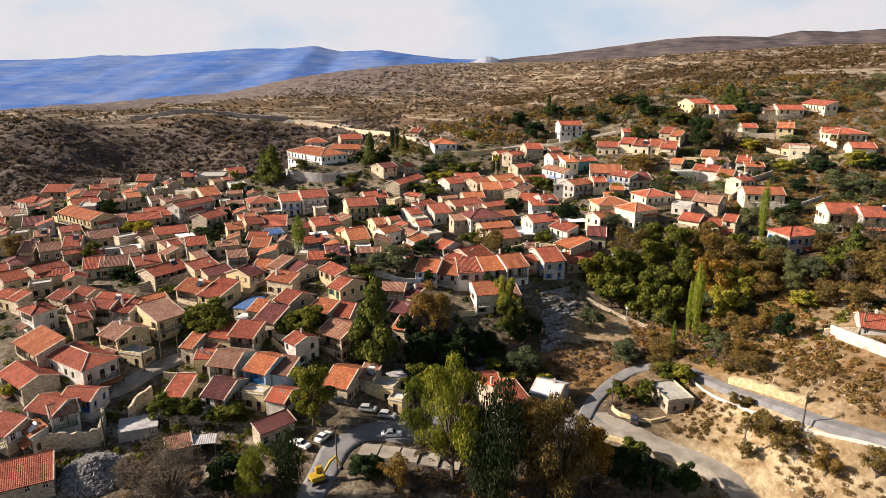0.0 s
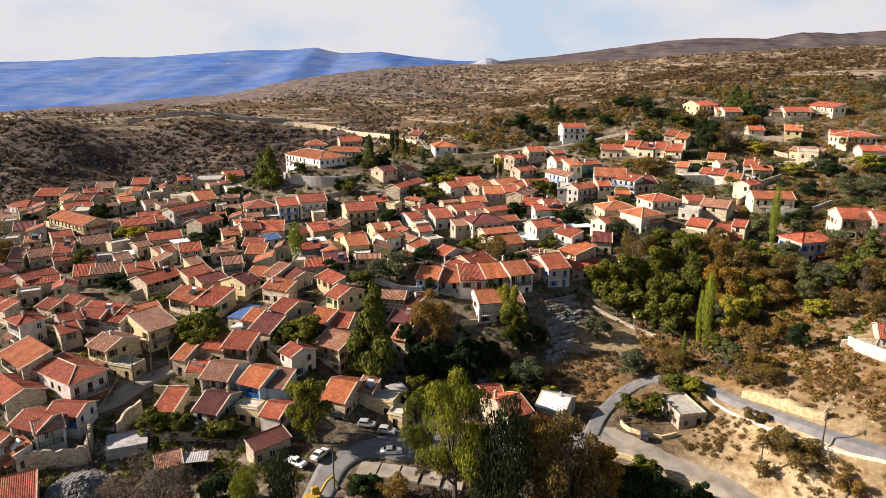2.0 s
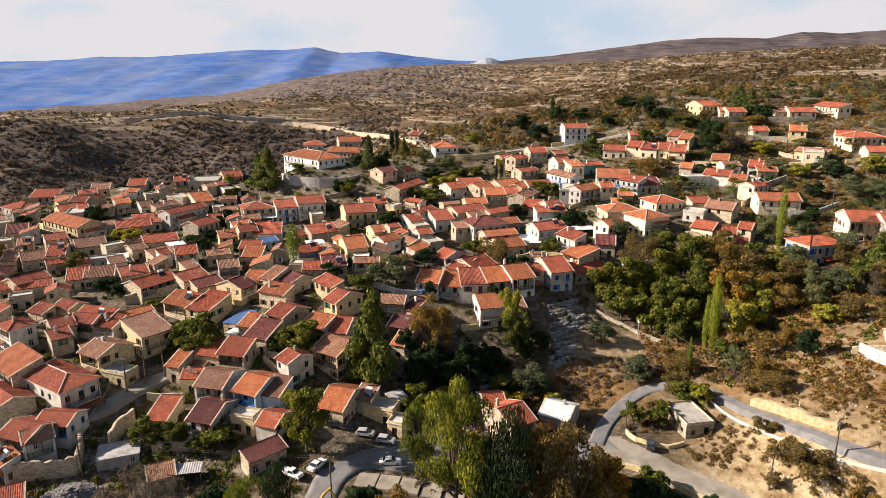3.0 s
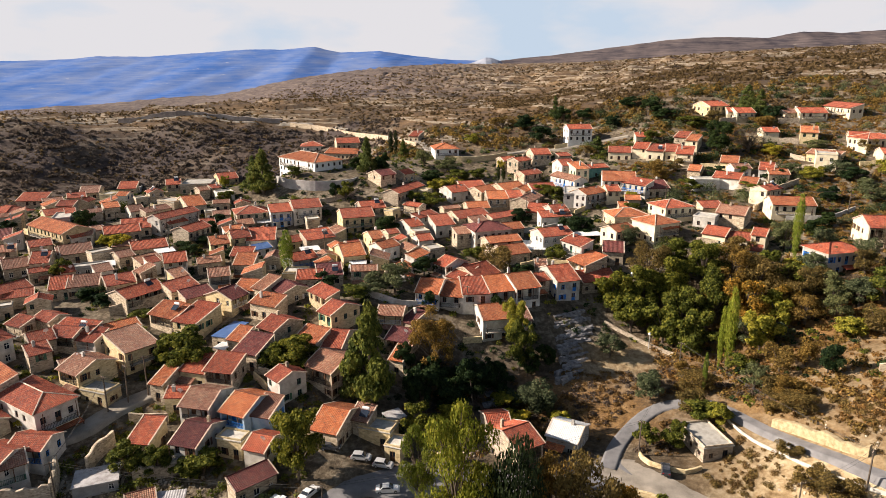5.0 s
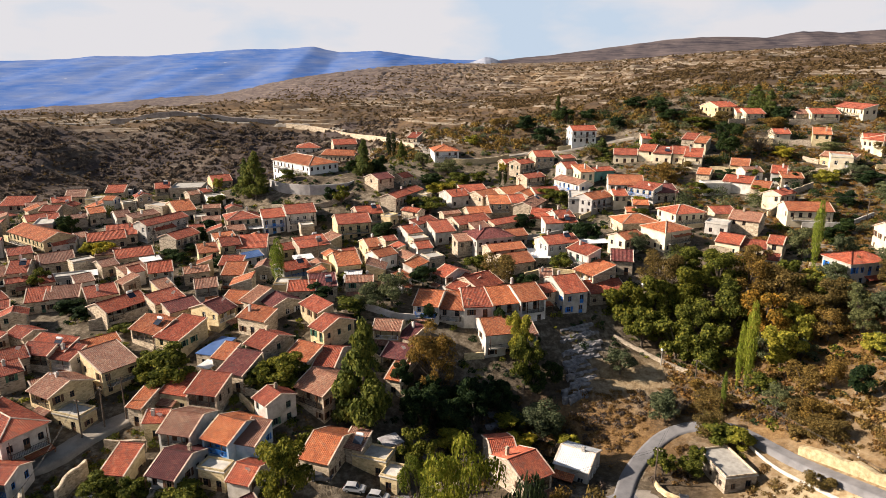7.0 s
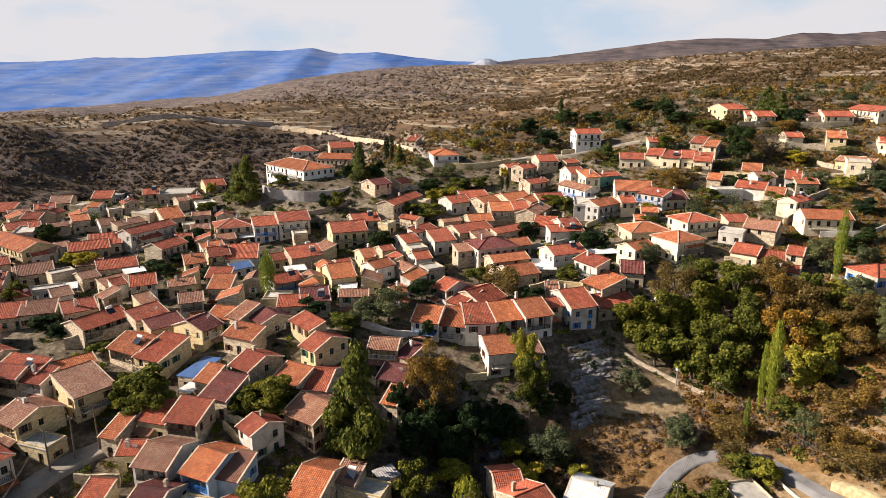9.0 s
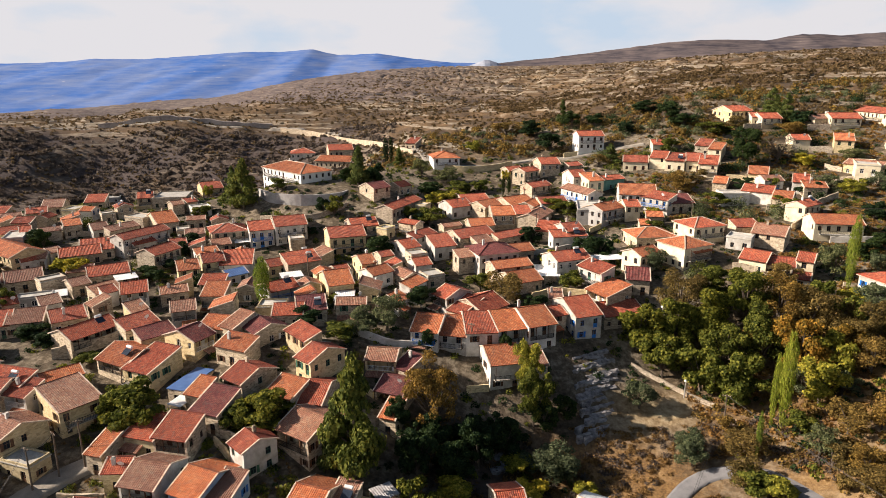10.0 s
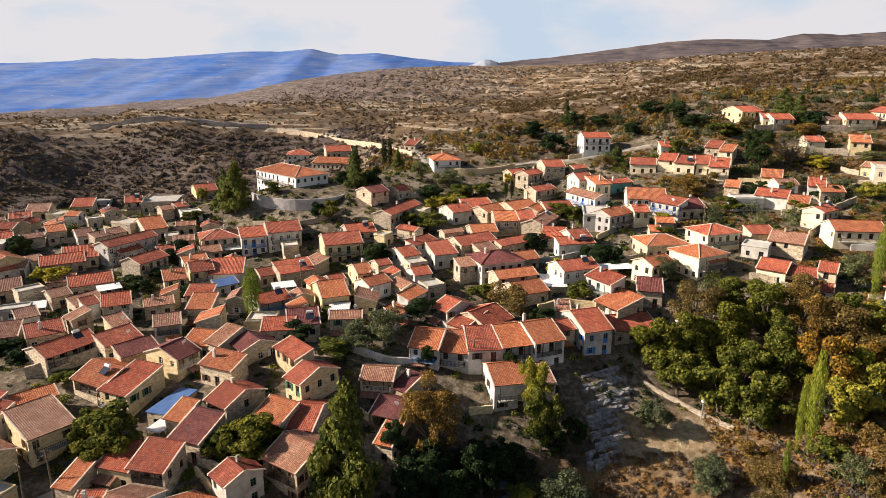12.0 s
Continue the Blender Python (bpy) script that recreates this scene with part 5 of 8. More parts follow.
house(-53.8, 226.7, 29.0, 35.0, 6.8, 5.3, 24, "s", "w", "r")
house(1.6, 227.6, 31.8, 35.7, 5.9, 3.2, 29, "g", "c", "t")
house(-94.7, 227.8, 30.9, 34.9, 9.4, 2.9, 58, "s", "c", "t")
house(-24.4, 228.1, 31.0, 36.2, 7.9, 8.1, 22, "g", "c", "r")
house(-63.9, 228.4, 29.5, 34.4, 9.9, 8.8, 25, "h", "c", "r")
house(-102.0, 228.5, 31.2, 34.9, 4.2, 6.9, 39, "g", "w", "t")
house(-109.7, 228.7, 31.4, 35.8, 4.6, 3.6, 36, "s", "c", "o")
house(-77.3, 229.1, 30.5, 34.2, 3.6, 4.7, 24, "f", "c", "n")
house(10.4, 230.2, 32.0, 35.7, 7.3, 7.1, 12, "g", "c", "o")
house(-46.5, 231.0, 29.5, 35.9, 9.2, 9.5, 22, "g", "w", "r")
house(47.3, 231.6, 34.5, 40.2, 10.0, 7.1, 38, "g", "g", "o")
house(-142.2, 232.0, 28.7, 33.1, 5.4, 3.8, -59, "s", "c", "t")
house(55.3, 233.0, 35.6, 40.8, 4.4, 7.0, 3, "g", "e", "r")
house(23.3, 233.7, 33.1, 38.3, 4.9, 4.8, 9, "s", "c", "r")
house(-149.0, 233.8, 27.4, 31.5, 3.6, 4.4, 35, "g", "w", "t")
house(-127.1, 233.9, 30.9, 35.3, 5.6, 3.5, 5, "s", "c", "r")
house(101.8, 233.9, 38.6, 42.9, 5.3, 8.6, -34, "g", "c", "o")
house(27.5, 234.3, 32.9, 37.5, 13.3, 6.4, 63, "g", "c", "t")
house(-113.1, 234.6, 31.5, 36.0, 6.2, 4.9, -58, "s", "w", "o")
house(-86.0, 235.4, 31.4, 35.8, 6.2, 12.0, 39, "g", "c", "o")
house(17.3, 235.7, 32.7, 37.9, 6.9, 9.3, 5, "g", "c", "o")
house(44.3, 236.0, 34.4, 39.7, 7.9, 13.1, -10, "f", "g", "n")
house(-92.9, 236.9, 32.0, 36.3, 7.9, 5.5, -26, "f", "c", "n")
house(-69.2, 237.3, 31.6, 35.4, 4.1, 4.7, -68, "g", "c", "r")
house(65.4, 237.3, 36.8, 42.0, 9.6, 4.6, -52, "s", "w", "r")
house(-76.3, 237.3, 31.7, 35.6, 5.3, 3.7, 18, "g", "c", "t")
house(-13.8, 237.4, 33.4, 40.2, 18.2, 5.6, 64, "g", "c", "r")
house(70.7, 238.9, 37.1, 40.9, 7.8, 10.0, 8, "g", "c", "d")
house(96.5, 239.4, 39.4, 43.7, 8.7, 4.8, -35, "s", "w", "r")
house(-136.5, 239.7, 30.4, 34.2, 5.9, 3.9, -48, "s", "c", "o")
house(-6.7, 240.0, 34.7, 39.3, 3.9, 3.5, 66, "f", "y", "n")
house(89.1, 240.0, 38.6, 43.0, 8.4, 5.8, -3, "f", "w", "n")
house(113.5, 240.5, 41.2, 45.1, 6.6, 6.9, -9, "g", "c", "o")
house(-124.6, 241.0, 31.6, 35.4, 5.2, 3.6, -91, "g", "c", "r")
house(152.4, 241.2, 47.6, 51.8, 8.1, 8.2, -12, "g", "e", "r")
house(111.3, 243.1, 41.8, 46.1, 4.6, 5.7, -28, "s", "w", "r")
house(-106.8, 244.1, 32.1, 35.8, 3.7, 4.1, -51, "f", "c", "n")
house(27.2, 244.7, 34.5, 38.7, 9.2, 5.8, 60, "g", "c", "o")
house(14.0, 244.8, 33.7, 38.6, 10.7, 7.1, 43, "g", "c", "o")
house(3.4, 245.1, 34.0, 38.4, 7.4, 8.1, 32, "g", "w", "r")
house(60.9, 245.7, 37.1, 42.4, 11.1, 12.0, -11, "g", "w", "o")
house(-113.2, 246.0, 32.0, 36.6, 3.9, 4.6, -5, "g", "w", "o")
house(22.2, 246.2, 34.2, 39.1, 9.6, 8.6, 33, "g", "c", "o")
house(33.8, 246.6, 35.1, 39.1, 9.0, 7.2, 14, "g", "c", "r")
house(133.1, 246.7, 44.7, 51.3, 6.4, 13.8, -26, "f", "e", "n")
house(-78.3, 246.8, 33.4, 37.3, 5.8, 5.7, 31, "f", "w", "n")
house(-155.3, 246.9, 25.0, 30.6, 13.0, 9.5, -32, "H", "w", "r")
house(-118.7, 247.0, 32.4, 36.7, 4.8, 6.0, -7, "f", "y", "n")
house(-131.1, 247.3, 31.6, 35.5, 5.9, 3.6, 30, "s", "c", "r")
house(-139.9, 247.4, 30.6, 34.4, 6.2, 3.3, 35, "g", "w", "t")
house(-103.3, 247.9, 32.7, 37.3, 5.1, 4.7, -53, "g", "c", "r")
house(9.8, 248.2, 34.3, 38.7, 9.2, 6.0, 19, "s", "c", "r")
house(133.8, 248.2, 46.3, 50.5, 10.9, 3.9, -52, "s", "y", "t")
house(-22.3, 248.3, 38.9, 43.6, 6.8, 7.2, 45, "g", "c", "d")
house(-86.6, 248.4, 33.6, 38.0, 3.6, 4.4, 43, "g", "c", "t")
house(104.1, 248.6, 41.8, 45.8, 6.1, 6.3, 2, "g", "w", "t")
house(44.3, 249.8, 36.3, 42.0, 14.4, 5.6, -64, "g", "w", "t")
house(90.0, 251.3, 41.1, 44.7, 4.2, 7.8, -30, "g", "c", "o")
house(-83.2, 251.7, 34.4, 38.1, 3.8, 2.8, 49, "s", "c", "r")
house(153.4, 253.9, 49.8, 55.6, 12.8, 8.9, 11, "h", "e", "r")
house(103.1, 254.3, 43.5, 47.0, 5.9, 5.7, -26, "s", "y", "o")
house(-15.0, 256.2, 38.8, 42.7, 5.4, 5.6, 50, "g", "c", "r")
house(49.1, 257.7, 38.3, 44.4, 5.4, 7.1, 17, "s", "e", "o")
house(-100.6, 258.3, 34.0, 38.6, 5.1, 7.0, 22, "g", "c", "r")
house(-131.5, 258.8, 32.1, 35.6, 6.4, 9.0, 15, "g", "c", "t")
house(-153.6, 259.0, 27.2, 32.3, 9.9, 6.5, 6, "s", "c", "r")
house(28.3, 260.4, 37.2, 40.9, 3.9, 3.1, 12, "s", "c", "o")
house(152.1, 260.5, 51.7, 55.5, 6.8, 8.2, -24, "g", "e", "r")
house(31.1, 260.7, 36.9, 41.9, 9.0, 5.6, 37, "g", "c", "r")
house(56.6, 261.0, 39.6, 44.0, 8.9, 2.9, 23, "s", "G", "r")
house(-92.6, 261.6, 34.1, 38.3, 10.8, 12.7, 10, "f", "c", "n")
house(89.8, 262.5, 44.1, 49.1, 6.0, 6.9, -25, "s", "e", "r")
house(44.9, 263.9, 38.7, 44.9, 5.3, 9.0, 15, "g", "w", "r")
house(-120.8, 265.2, 32.1, 35.7, 6.4, 5.7, 12, "s", "c", "r")
house(86.9, 267.8, 45.2, 49.4, 5.4, 6.5, -18, "s", "e", "r")
house(-51.4, 268.0, 38.2, 46.5, 24.1, 12.3, -45, "H", "W", "o")
house(138.1, 268.4, 51.4, 56.4, 5.9, 7.6, -26, "s", "y", "o")
house(81.6, 270.0, 45.0, 49.3, 6.4, 7.7, -29, "s", "e", "r")
house(96.7, 273.4, 47.8, 52.8, 4.4, 7.2, -34, "s", "e", "o")
house(76.6, 273.5, 45.3, 49.7, 5.6, 5.9, -28, "s", "e", "r")
house(29.3, 274.2, 39.2, 45.0, 7.9, 5.6, 43, "g", "c", "r")
house(68.6, 275.0, 44.1, 48.1, 8.5, 5.3, -15, "s", "e", "r")
house(126.0, 275.3, 51.5, 56.0, 5.7, 7.5, -9, "g", "e", "r")
house(94.0, 278.2, 49.1, 53.5, 4.9, 5.8, -37, "s", "c", "r")
house(24.8, 278.4, 39.8, 44.6, 6.1, 5.6, 26, "g", "c", "r")
house(47.5, 280.6, 42.4, 45.9, 5.9, 2.8, 26, "s", "c", "r")
house(37.9, 282.1, 41.2, 46.7, 7.3, 9.1, 11, "g", "c", "r")
house(80.8, 285.6, 48.8, 53.0, 7.0, 4.4, -3, "s", "e", "r")
house(148.8, 289.5, 57.6, 62.4, 10.4, 8.8, -7, "g", "e", "r")
house(142.2, 292.7, 57.7, 62.1, 10.1, 7.0, 15, "g", "c", "t")
house(0.1, 294.0, 42.4, 47.5, 9.8, 12.0, 10, "h", "W", "o")
house(163.1, 294.6, 59.0, 64.3, 26.0, 5.2, -90, "s", "e", "r")
house(124.3, 297.1, 57.3, 61.9, 7.6, 9.0, 2, "g", "e", "r")
house(122.0, 298.8, 58.4, 62.0, 5.9, 5.0, -9, "s", "e", "r")
house(56.8, 300.1, 46.9, 55.0, 10.1, 7.9, 6, "g", "W", "r")
house(115.1, 306.7, 58.7, 64.1, 11.1, 9.6, 25, "g", "y", "r")
house(-13.5, 335.9, 44.6, 48.3, 5.2, 6.0, -24, "s", "c", "r")
house(-115.2, 361.6, 18.7, 24.1, 9.9, 12.0, 31, "g", "y", "r")
house(-165.9, 363.8, 15.8, 18.7, 9.2, 11.6, 14, "f", "g", "n")
house(-53.3, 365.3, 30.0, 36.5, 18.2, 7.9, -12, "s", "c", "o")
house(-53.1, 379.2, 33.8, 40.7, 12.3, 11.2, 16, "g", "c", "r")
house(-74.5, 392.1, 31.6, 37.4, 12.9, 12.0, 9, "h", "w", "r")

def lean_to(root, w, d, top, roof, share, offset):
    """A small tiled lean-to on posts along the foot of a house front."""
    run, width = 1.7, w * share
    v, f, uv = roof_slope(width, run, 0.5, courses=True)
    shared("lean_to_roof", raw_mesh("lean_to_roof", v, f, M_TILE.get(roof) or M_TILE["t"], uv), root, Matrix.Translation((offset, -d / 2 - run - 0.01, top - 0.55)))
    for px in (offset - width / 2 + 0.12, offset + width / 2 - 0.12):
        bm = bmesh.new()
        box(bm, px - 0.07, px + 0.07, -d / 2 - run + 0.15, -d / 2 - run + 0.29, -1.0, top - 0.56)
        part("post", bm, M_FRAME["brown"], root)


for root, hx, hy, turn, hw, hd, top, roof, gallery in FRONTS:
    ex, ey = math.cos(radians(turn)), math.sin(radians(turn))
    side = LOFT.choice((-1, 1)) * hw * 0.18
    fits = True
    for du in (-hw * 0.25, 0.0, hw * 0.25):
        qx, qy = hx + ex * (side + du) + ey * (hd / 2 + 1.4), hy + ey * (side + du) - ex * (hd / 2 + 1.4)
        for px, py, az, pw, pd in PLOTS:
            cx, cy = math.cos(radians(az)), math.sin(radians(az))
            if abs((qx - px) * cx + (qy - py) * cy) < pw / 2 + 0.5 and abs((qy - py) * cx - (qx - px) * cy) < pd / 2 + 0.5:
                fits = False
    if fits and LOFT.random() < 0.5:
        lean_to(root, hw, hd, min(top, 3.1), LOFT.choice((roof, "t", "o")), 0.6, side)


# ---- roads ----
M_ROCK = simple("grey_limestone", (0.075, 0.072, 0.074), (0.29, 0.275, 0.265), 1.1, 0.95, bump=0.9)


def smooth_line(points, step=2.0):
    """Points of a bend through the given ones, about step metres apart."""
    p = [np.array(q, float) for q in points]
    p = [2 * p[0] - p[1]] + p + [2 * p[-1] - p[-2]]
    out = []
    for a, b, c, d in zip(p, p[1:], p[2:], p[3:]):
        n = max(2, int(np.linalg.norm(c - b) / step))
        for k in range(n):
            t = k / n
            out.append(0.5 * (2 * b + (c - a) * t + (2 * a - 5 * b + 4 * c - d) * t * t + (3 * b - a - 3 * c + d) * t ** 3))
    return out + [p[-2]]


def sideways(line):
    ways = []
    for k in range(len(line)):
        d = line[min(k + 1, len(line) - 1)] - line[max(k - 1, 0)]
        d = d / (np.linalg.norm(d) + 1e-9)
        ways.append(np.array((-d[1], d[0])))
    return ways


def high(x, y):
    return float(surface(np.array([x], float), np.array([y], float))[0])


ROAD_SPOTS = []


def road(name, points, width, material, label, lift=0.14, widths=None):
    line = smooth_line(points)
    verts, faces = [], []
    across = 7
    for k, (p, w) in enumerate(zip(line, sideways(line))):
        half = (width if widths is None else np.interp(k / (len(line) - 1), np.linspace(0, 1, len(widths)), widths)) / 2
        mid = high(*p)
        for j in range(across):
            s = (j / (across - 1) * 2 - 1) * half
            q = p + w * s
            verts.append((q[0], q[1], mid + 0.2 * (high(*q) - mid) + lift))
        for s in (1.0, -1.0):
            q = p + w * s * (half + 0.4)
            verts.append((q[0], q[1], mid - 2.2))
    n = across + 2
    for k in range(len(line) - 1):
        a, b = k * n, (k + 1) * n
        faces += [(a + j, a + j + 1, b + j + 1, b + j) for j in range(across - 1)]
        faces += [(a + across - 1, a + across, b + across, b + across - 1), (a + across + 1, a, b, b + across + 1)]
    ROAD_SPOTS.extend((float(p[0]), float(p[1])) for p in line)
    return tagged(new(name, raw_mesh(name, verts, faces, material, smooth=True)), label, "road", kind="structure")


def long_wall(name, points, tall, thick, material, label, category="wall", sink=1.0, wave=0.12, step=1.5, top=None, even=False):
    """A wall that follows the ground, with an uneven crest."""
    line = smooth_line(points, step)
    verts, faces = [], []
    for k, (p, w) in enumerate(zip(line, sideways(line))):
        z = (float(ground(*p)) if even else high(*p)) if top is None else top - tall
        crest = z + tall + wave * dice.uniform(-1, 1)
        lean = 0.04 * tall
        for s, zz in ((-thick / 2 - lean, z - sink), (thick / 2 + lean, z - sink), (thick / 2, crest), (0, crest + 0.05), (-thick / 2, crest)):
            q = p + w * s
            verts.append((q[0], q[1], zz))
    for k in range(len(line) - 1):
        a, b = k * 5, (k + 1) * 5
        faces += [(a + j, a + (j + 1) % 5, b + (j + 1) % 5, b + j) for j in range(5)]
    e = (len(line) - 1) * 5
    faces += [(4, 3, 2, 1, 0), tuple(range(e, e + 5))]
    return tagged(new(name, raw_mesh(name, verts, faces, material)), label, category)


road("road", [(-26, 86), (-22.4, 95.3), (-20.8, 100.9), (-19.2, 107.2), (-14.7, 112.4), (-7.1, 113), (1.8, 113), (12.6, 112.7), (23.9, 114.7), (31.1, 117.1)], 6.5, M_ASPHALT,
     "worn grey asphalt village street", widths=(5.0, 5.0, 5.5, 9.5, 9.5, 6, 5.5, 6.0))
road("road", [(28, 117), (31, 123.3), (34, 128), (37.4, 132), (40.8, 134.8), (45, 136.2), (49.8, 135.2), (53.4, 131.6), (55.9, 125.9), (58.0, 119.6), (60.1, 113.2), (61.9, 108.6), (64.3, 103.8), (67.4, 100.2), (71, 96.6), (80, 88)], 2.9, M_ASPHALT,
     "narrow asphalt road climbing the hillside", lift=0.3)
road("road", [(27, 117), (34.9, 114.8), (40.0, 110.4), (45.9, 106.0), (50.3, 101.7), (53, 96.5), (55, 88), (57, 75)], 6.0, M_DUST_ROAD, "dusty pale concrete road below the bank", lift=0.18,
     widths=(7, 8.5, 7.5, 6, 5.5, 5.5))
road("road", [(-74, 119), (-69, 120.5), (-65.9, 123.6), (-62.9, 128.1), (-58.9, 132.0), (-53, 136), (-46, 141)], 5.0, M_DUST_ROAD, "pale concrete village lane", widths=(4, 7, 6.5, 4.5, 3))
road("road", [(-260, 420), (-200, 434), (-150, 439), (-127, 440), (-95, 442), (-72, 428), (-42, 389), (-22, 350), (-9.5, 322), (-4, 297), (13, 292), (24, 294), (37, 297), (47, 295), (63, 297), (77, 295)], 3.6,
     M_DUST_ROAD, "pale country road round the far side of the village", lift=0.2)

long_wall("parapet_wall", [(-97, 438.5), (-73, 424), (-44, 386.5), (-25, 349), (-13, 322)], 1.5, 0.5, M_WALL["c"], "long pale retaining wall under the road", sink=8, wave=0.02, even=True)
long_wall("cut_face", [(-205, 438), (-176, 441), (-150, 443.5), (-127, 445), (-104, 447)], 1.7, 2.4, simple("grey_cutting", (0.17, 0.145, 0.13), (0.38, 0.33, 0.29), 0.2, 0.95, bump=0.9, fine=1.2), "grey rock cutting above the country road", "rock face", sink=4, wave=0.45, step=3.0, even=True)
long_wall("retaining_wall", [(-4, 290), (6, 286.5), (16, 287), (26, 290)], 2.2, 0.6, M_WALL["y"], "cream stone retaining wall under the road", sink=3)
long_wall("bank_wall", [(58.6, 122), (60.4, 117.5), (62.0, 113), (63.6, 109.0), (65.4, 106.4)], 1.5, 1.0, simple("cut_marl", (0.26, 0.195, 0.10), (0.52, 0.42, 0.25), 1.4, bump=1.0), "pale cut marl bank beside the road", wave=0.5, step=1.0)
long_wall("garden_wall", [(80.3, 126.5), (80.9, 123.8), (81.9, 120.4), (83.2, 117.0), (85, 113)], 2.3, 0.5, M_WALL["w"], "high whitewashed garden wall on the slope", wave=0.03)
long_wall("kerb_wall", [(53.0, 127.4), (54.3, 121.2), (56.2, 114.4), (58.6, 107.6), (61.9, 102.6), (65.6, 99.0), (69.6, 95.6), (74, 91)], 0.4, 0.3, M_KERB, "low whitewashed roadside kerb wall", "kerb", wave=0.02)
long_wall("roadside_wall", [(29, 112.2), (35.0, 109.5), (39.6, 105.8), (43.4, 102.6)], 0.9, 0.5, M_WALL["y"], "low cream stone wall beside the road", sink=4)
long_wall("terrace_wall", [(-61, 254), (-56, 247), (-50, 243.5), (-43, 242.2), (-36, 244.2), (-32, 249), (-31, 256)], 3.6, 0.6, M_WALL["g"], "grey stone terrace wall below the school", sink=4, wave=0.05, top=42.0)
long_wall("terrace_wall", [(-57, 239), (-48, 236.5), (-38, 237), (-30, 241)], 1.4, 0.5, M_WALL["c"], "lower stone terrace wall", sink=2)
long_wall("yard_wall", [(-58, 124.4), (-51, 124.6)], 2.0, 0.4, M_WALL["c"], "rubble stone yard wall")
long_wall("yard_wall", [(-78, 160), (-73.6, 161.3), (-69.5, 165.2), (-64, 168)], 2.6, 0.5, M_WALL["c"], "rubble stone yard wall", wave=0.4)
long_wall("path_wall", [(38.5, 165.5), (44, 161.5), (48.5, 157), (51.5, 154)], 0.8, 0.5, M_WALL["c"], "low rubble stone wall along the path")
long_wall("hut_wall", [(34.6, 121), (35.4, 117.8), (40.8, 115.2), (44.0, 116.3)], 0.8, 0.4, M_WALL["y"], "low stone wall round a planted yard")
for pts in ([(-20, 166), (-12, 163.5), (-4, 164)], [(-2, 166.5), (3, 166), (9, 166.5)], [(-46, 175), (-40, 172), (-37, 166)], [(20, 184), (27, 186), (35, 184)], [(62, 214), (72, 213), (84, 216)],
            [(100, 205), (111, 203), (121, 207)], [(96, 232), (106, 230), (118, 234)], [(-98, 178), (-91, 176), (-86, 171)], [(-70, 204), (-62, 200), (-55, 202)], [(-12, 226), (-4, 224), (3, 226)],
            [(40, 232), (49, 230), (56, 233)], [(-118, 230), (-108, 228), (-100, 231)], [(88, 178), (96, 176), (105, 178)], [(20, 212), (27, 210), (34, 212)], [(74, 190), (82, 188), (90, 190)]):
    long_wall("yard_wall", pts, dice.uniform(1.3, 2.1), 0.4, M_WALL[dice.choice("ccyw")], "stone yard wall between village houses", wave=0.15)


# low walls that run on from the houses and hold up the yards
for n, (hx, hy, turn, hw, hd) in enumerate(PLOTS):
    if n % (2 if hx > 50 else 3) or hy > (310 if hx > 50 else 262) or hy < 122:
        continue
    ex, ey = math.cos(radians(turn)), math.sin(radians(turn))
    side = 1 if n % 2 else -1
    x0, y0 = hx + side * ex * (hw / 2 + 0.25) + ey * hd / 2, hy + side * ey * (hw / 2 + 0.25) - ex * hd / 2
    reach = dice.uniform(3.0, 5.5) * (1.7 if hx > 50 else 1.0)
    x1, y1 = x0 + side * ex * reach, y0 + side * ey * reach
    if min(math.hypot(x1 - p[0], y1 - p[1]) - 0.6 * max(p[3], p[4]) for p in PLOTS if (p[0], p[1]) != (hx, hy)) > 0.6:
        long_wall("yard_wall", [(x0, y0), ((x0 + x1) / 2, (y0 + y1) / 2 + 0.15), (x1, y1)], dice.uniform(1.2, 2.0) * (1.3 if hx > 50 else 1.0), 0.35, M_WALL["ccyc"[n // 3 % 4]], "rubble stone yard wall running on from a house", wave=0.2)


# roofless stone rooms among the lower houses
for pts, tall in (([(-73.0, 105.6), (-68.0, 106.4), (-63.2, 107.6)], 3.3), ([(-63.2, 107.6), (-64.0, 110.4), (-65.2, 113.0)], 3.6), ([(-60.5, 113.6), (-59.8, 116.6), (-58.4, 119.2)], 2.8),
                  ([(-52.5, 112.6), (-48.0, 113.2), (-44.0, 114.6)], 2.2), ([(-1.5, 122.4), (1.8, 124.0), (4.2, 126.6)], 2.6), ([(-3.2, 119.0), (0.4, 118.4), (3.6, 119.2)], 1.8)):
    long_wall("ruined_wall", pts, tall, 0.55, M_WALL["c"], "broken rubble stone wall of a roofless house", wave=0.32, sink=2.0, step=0.6)


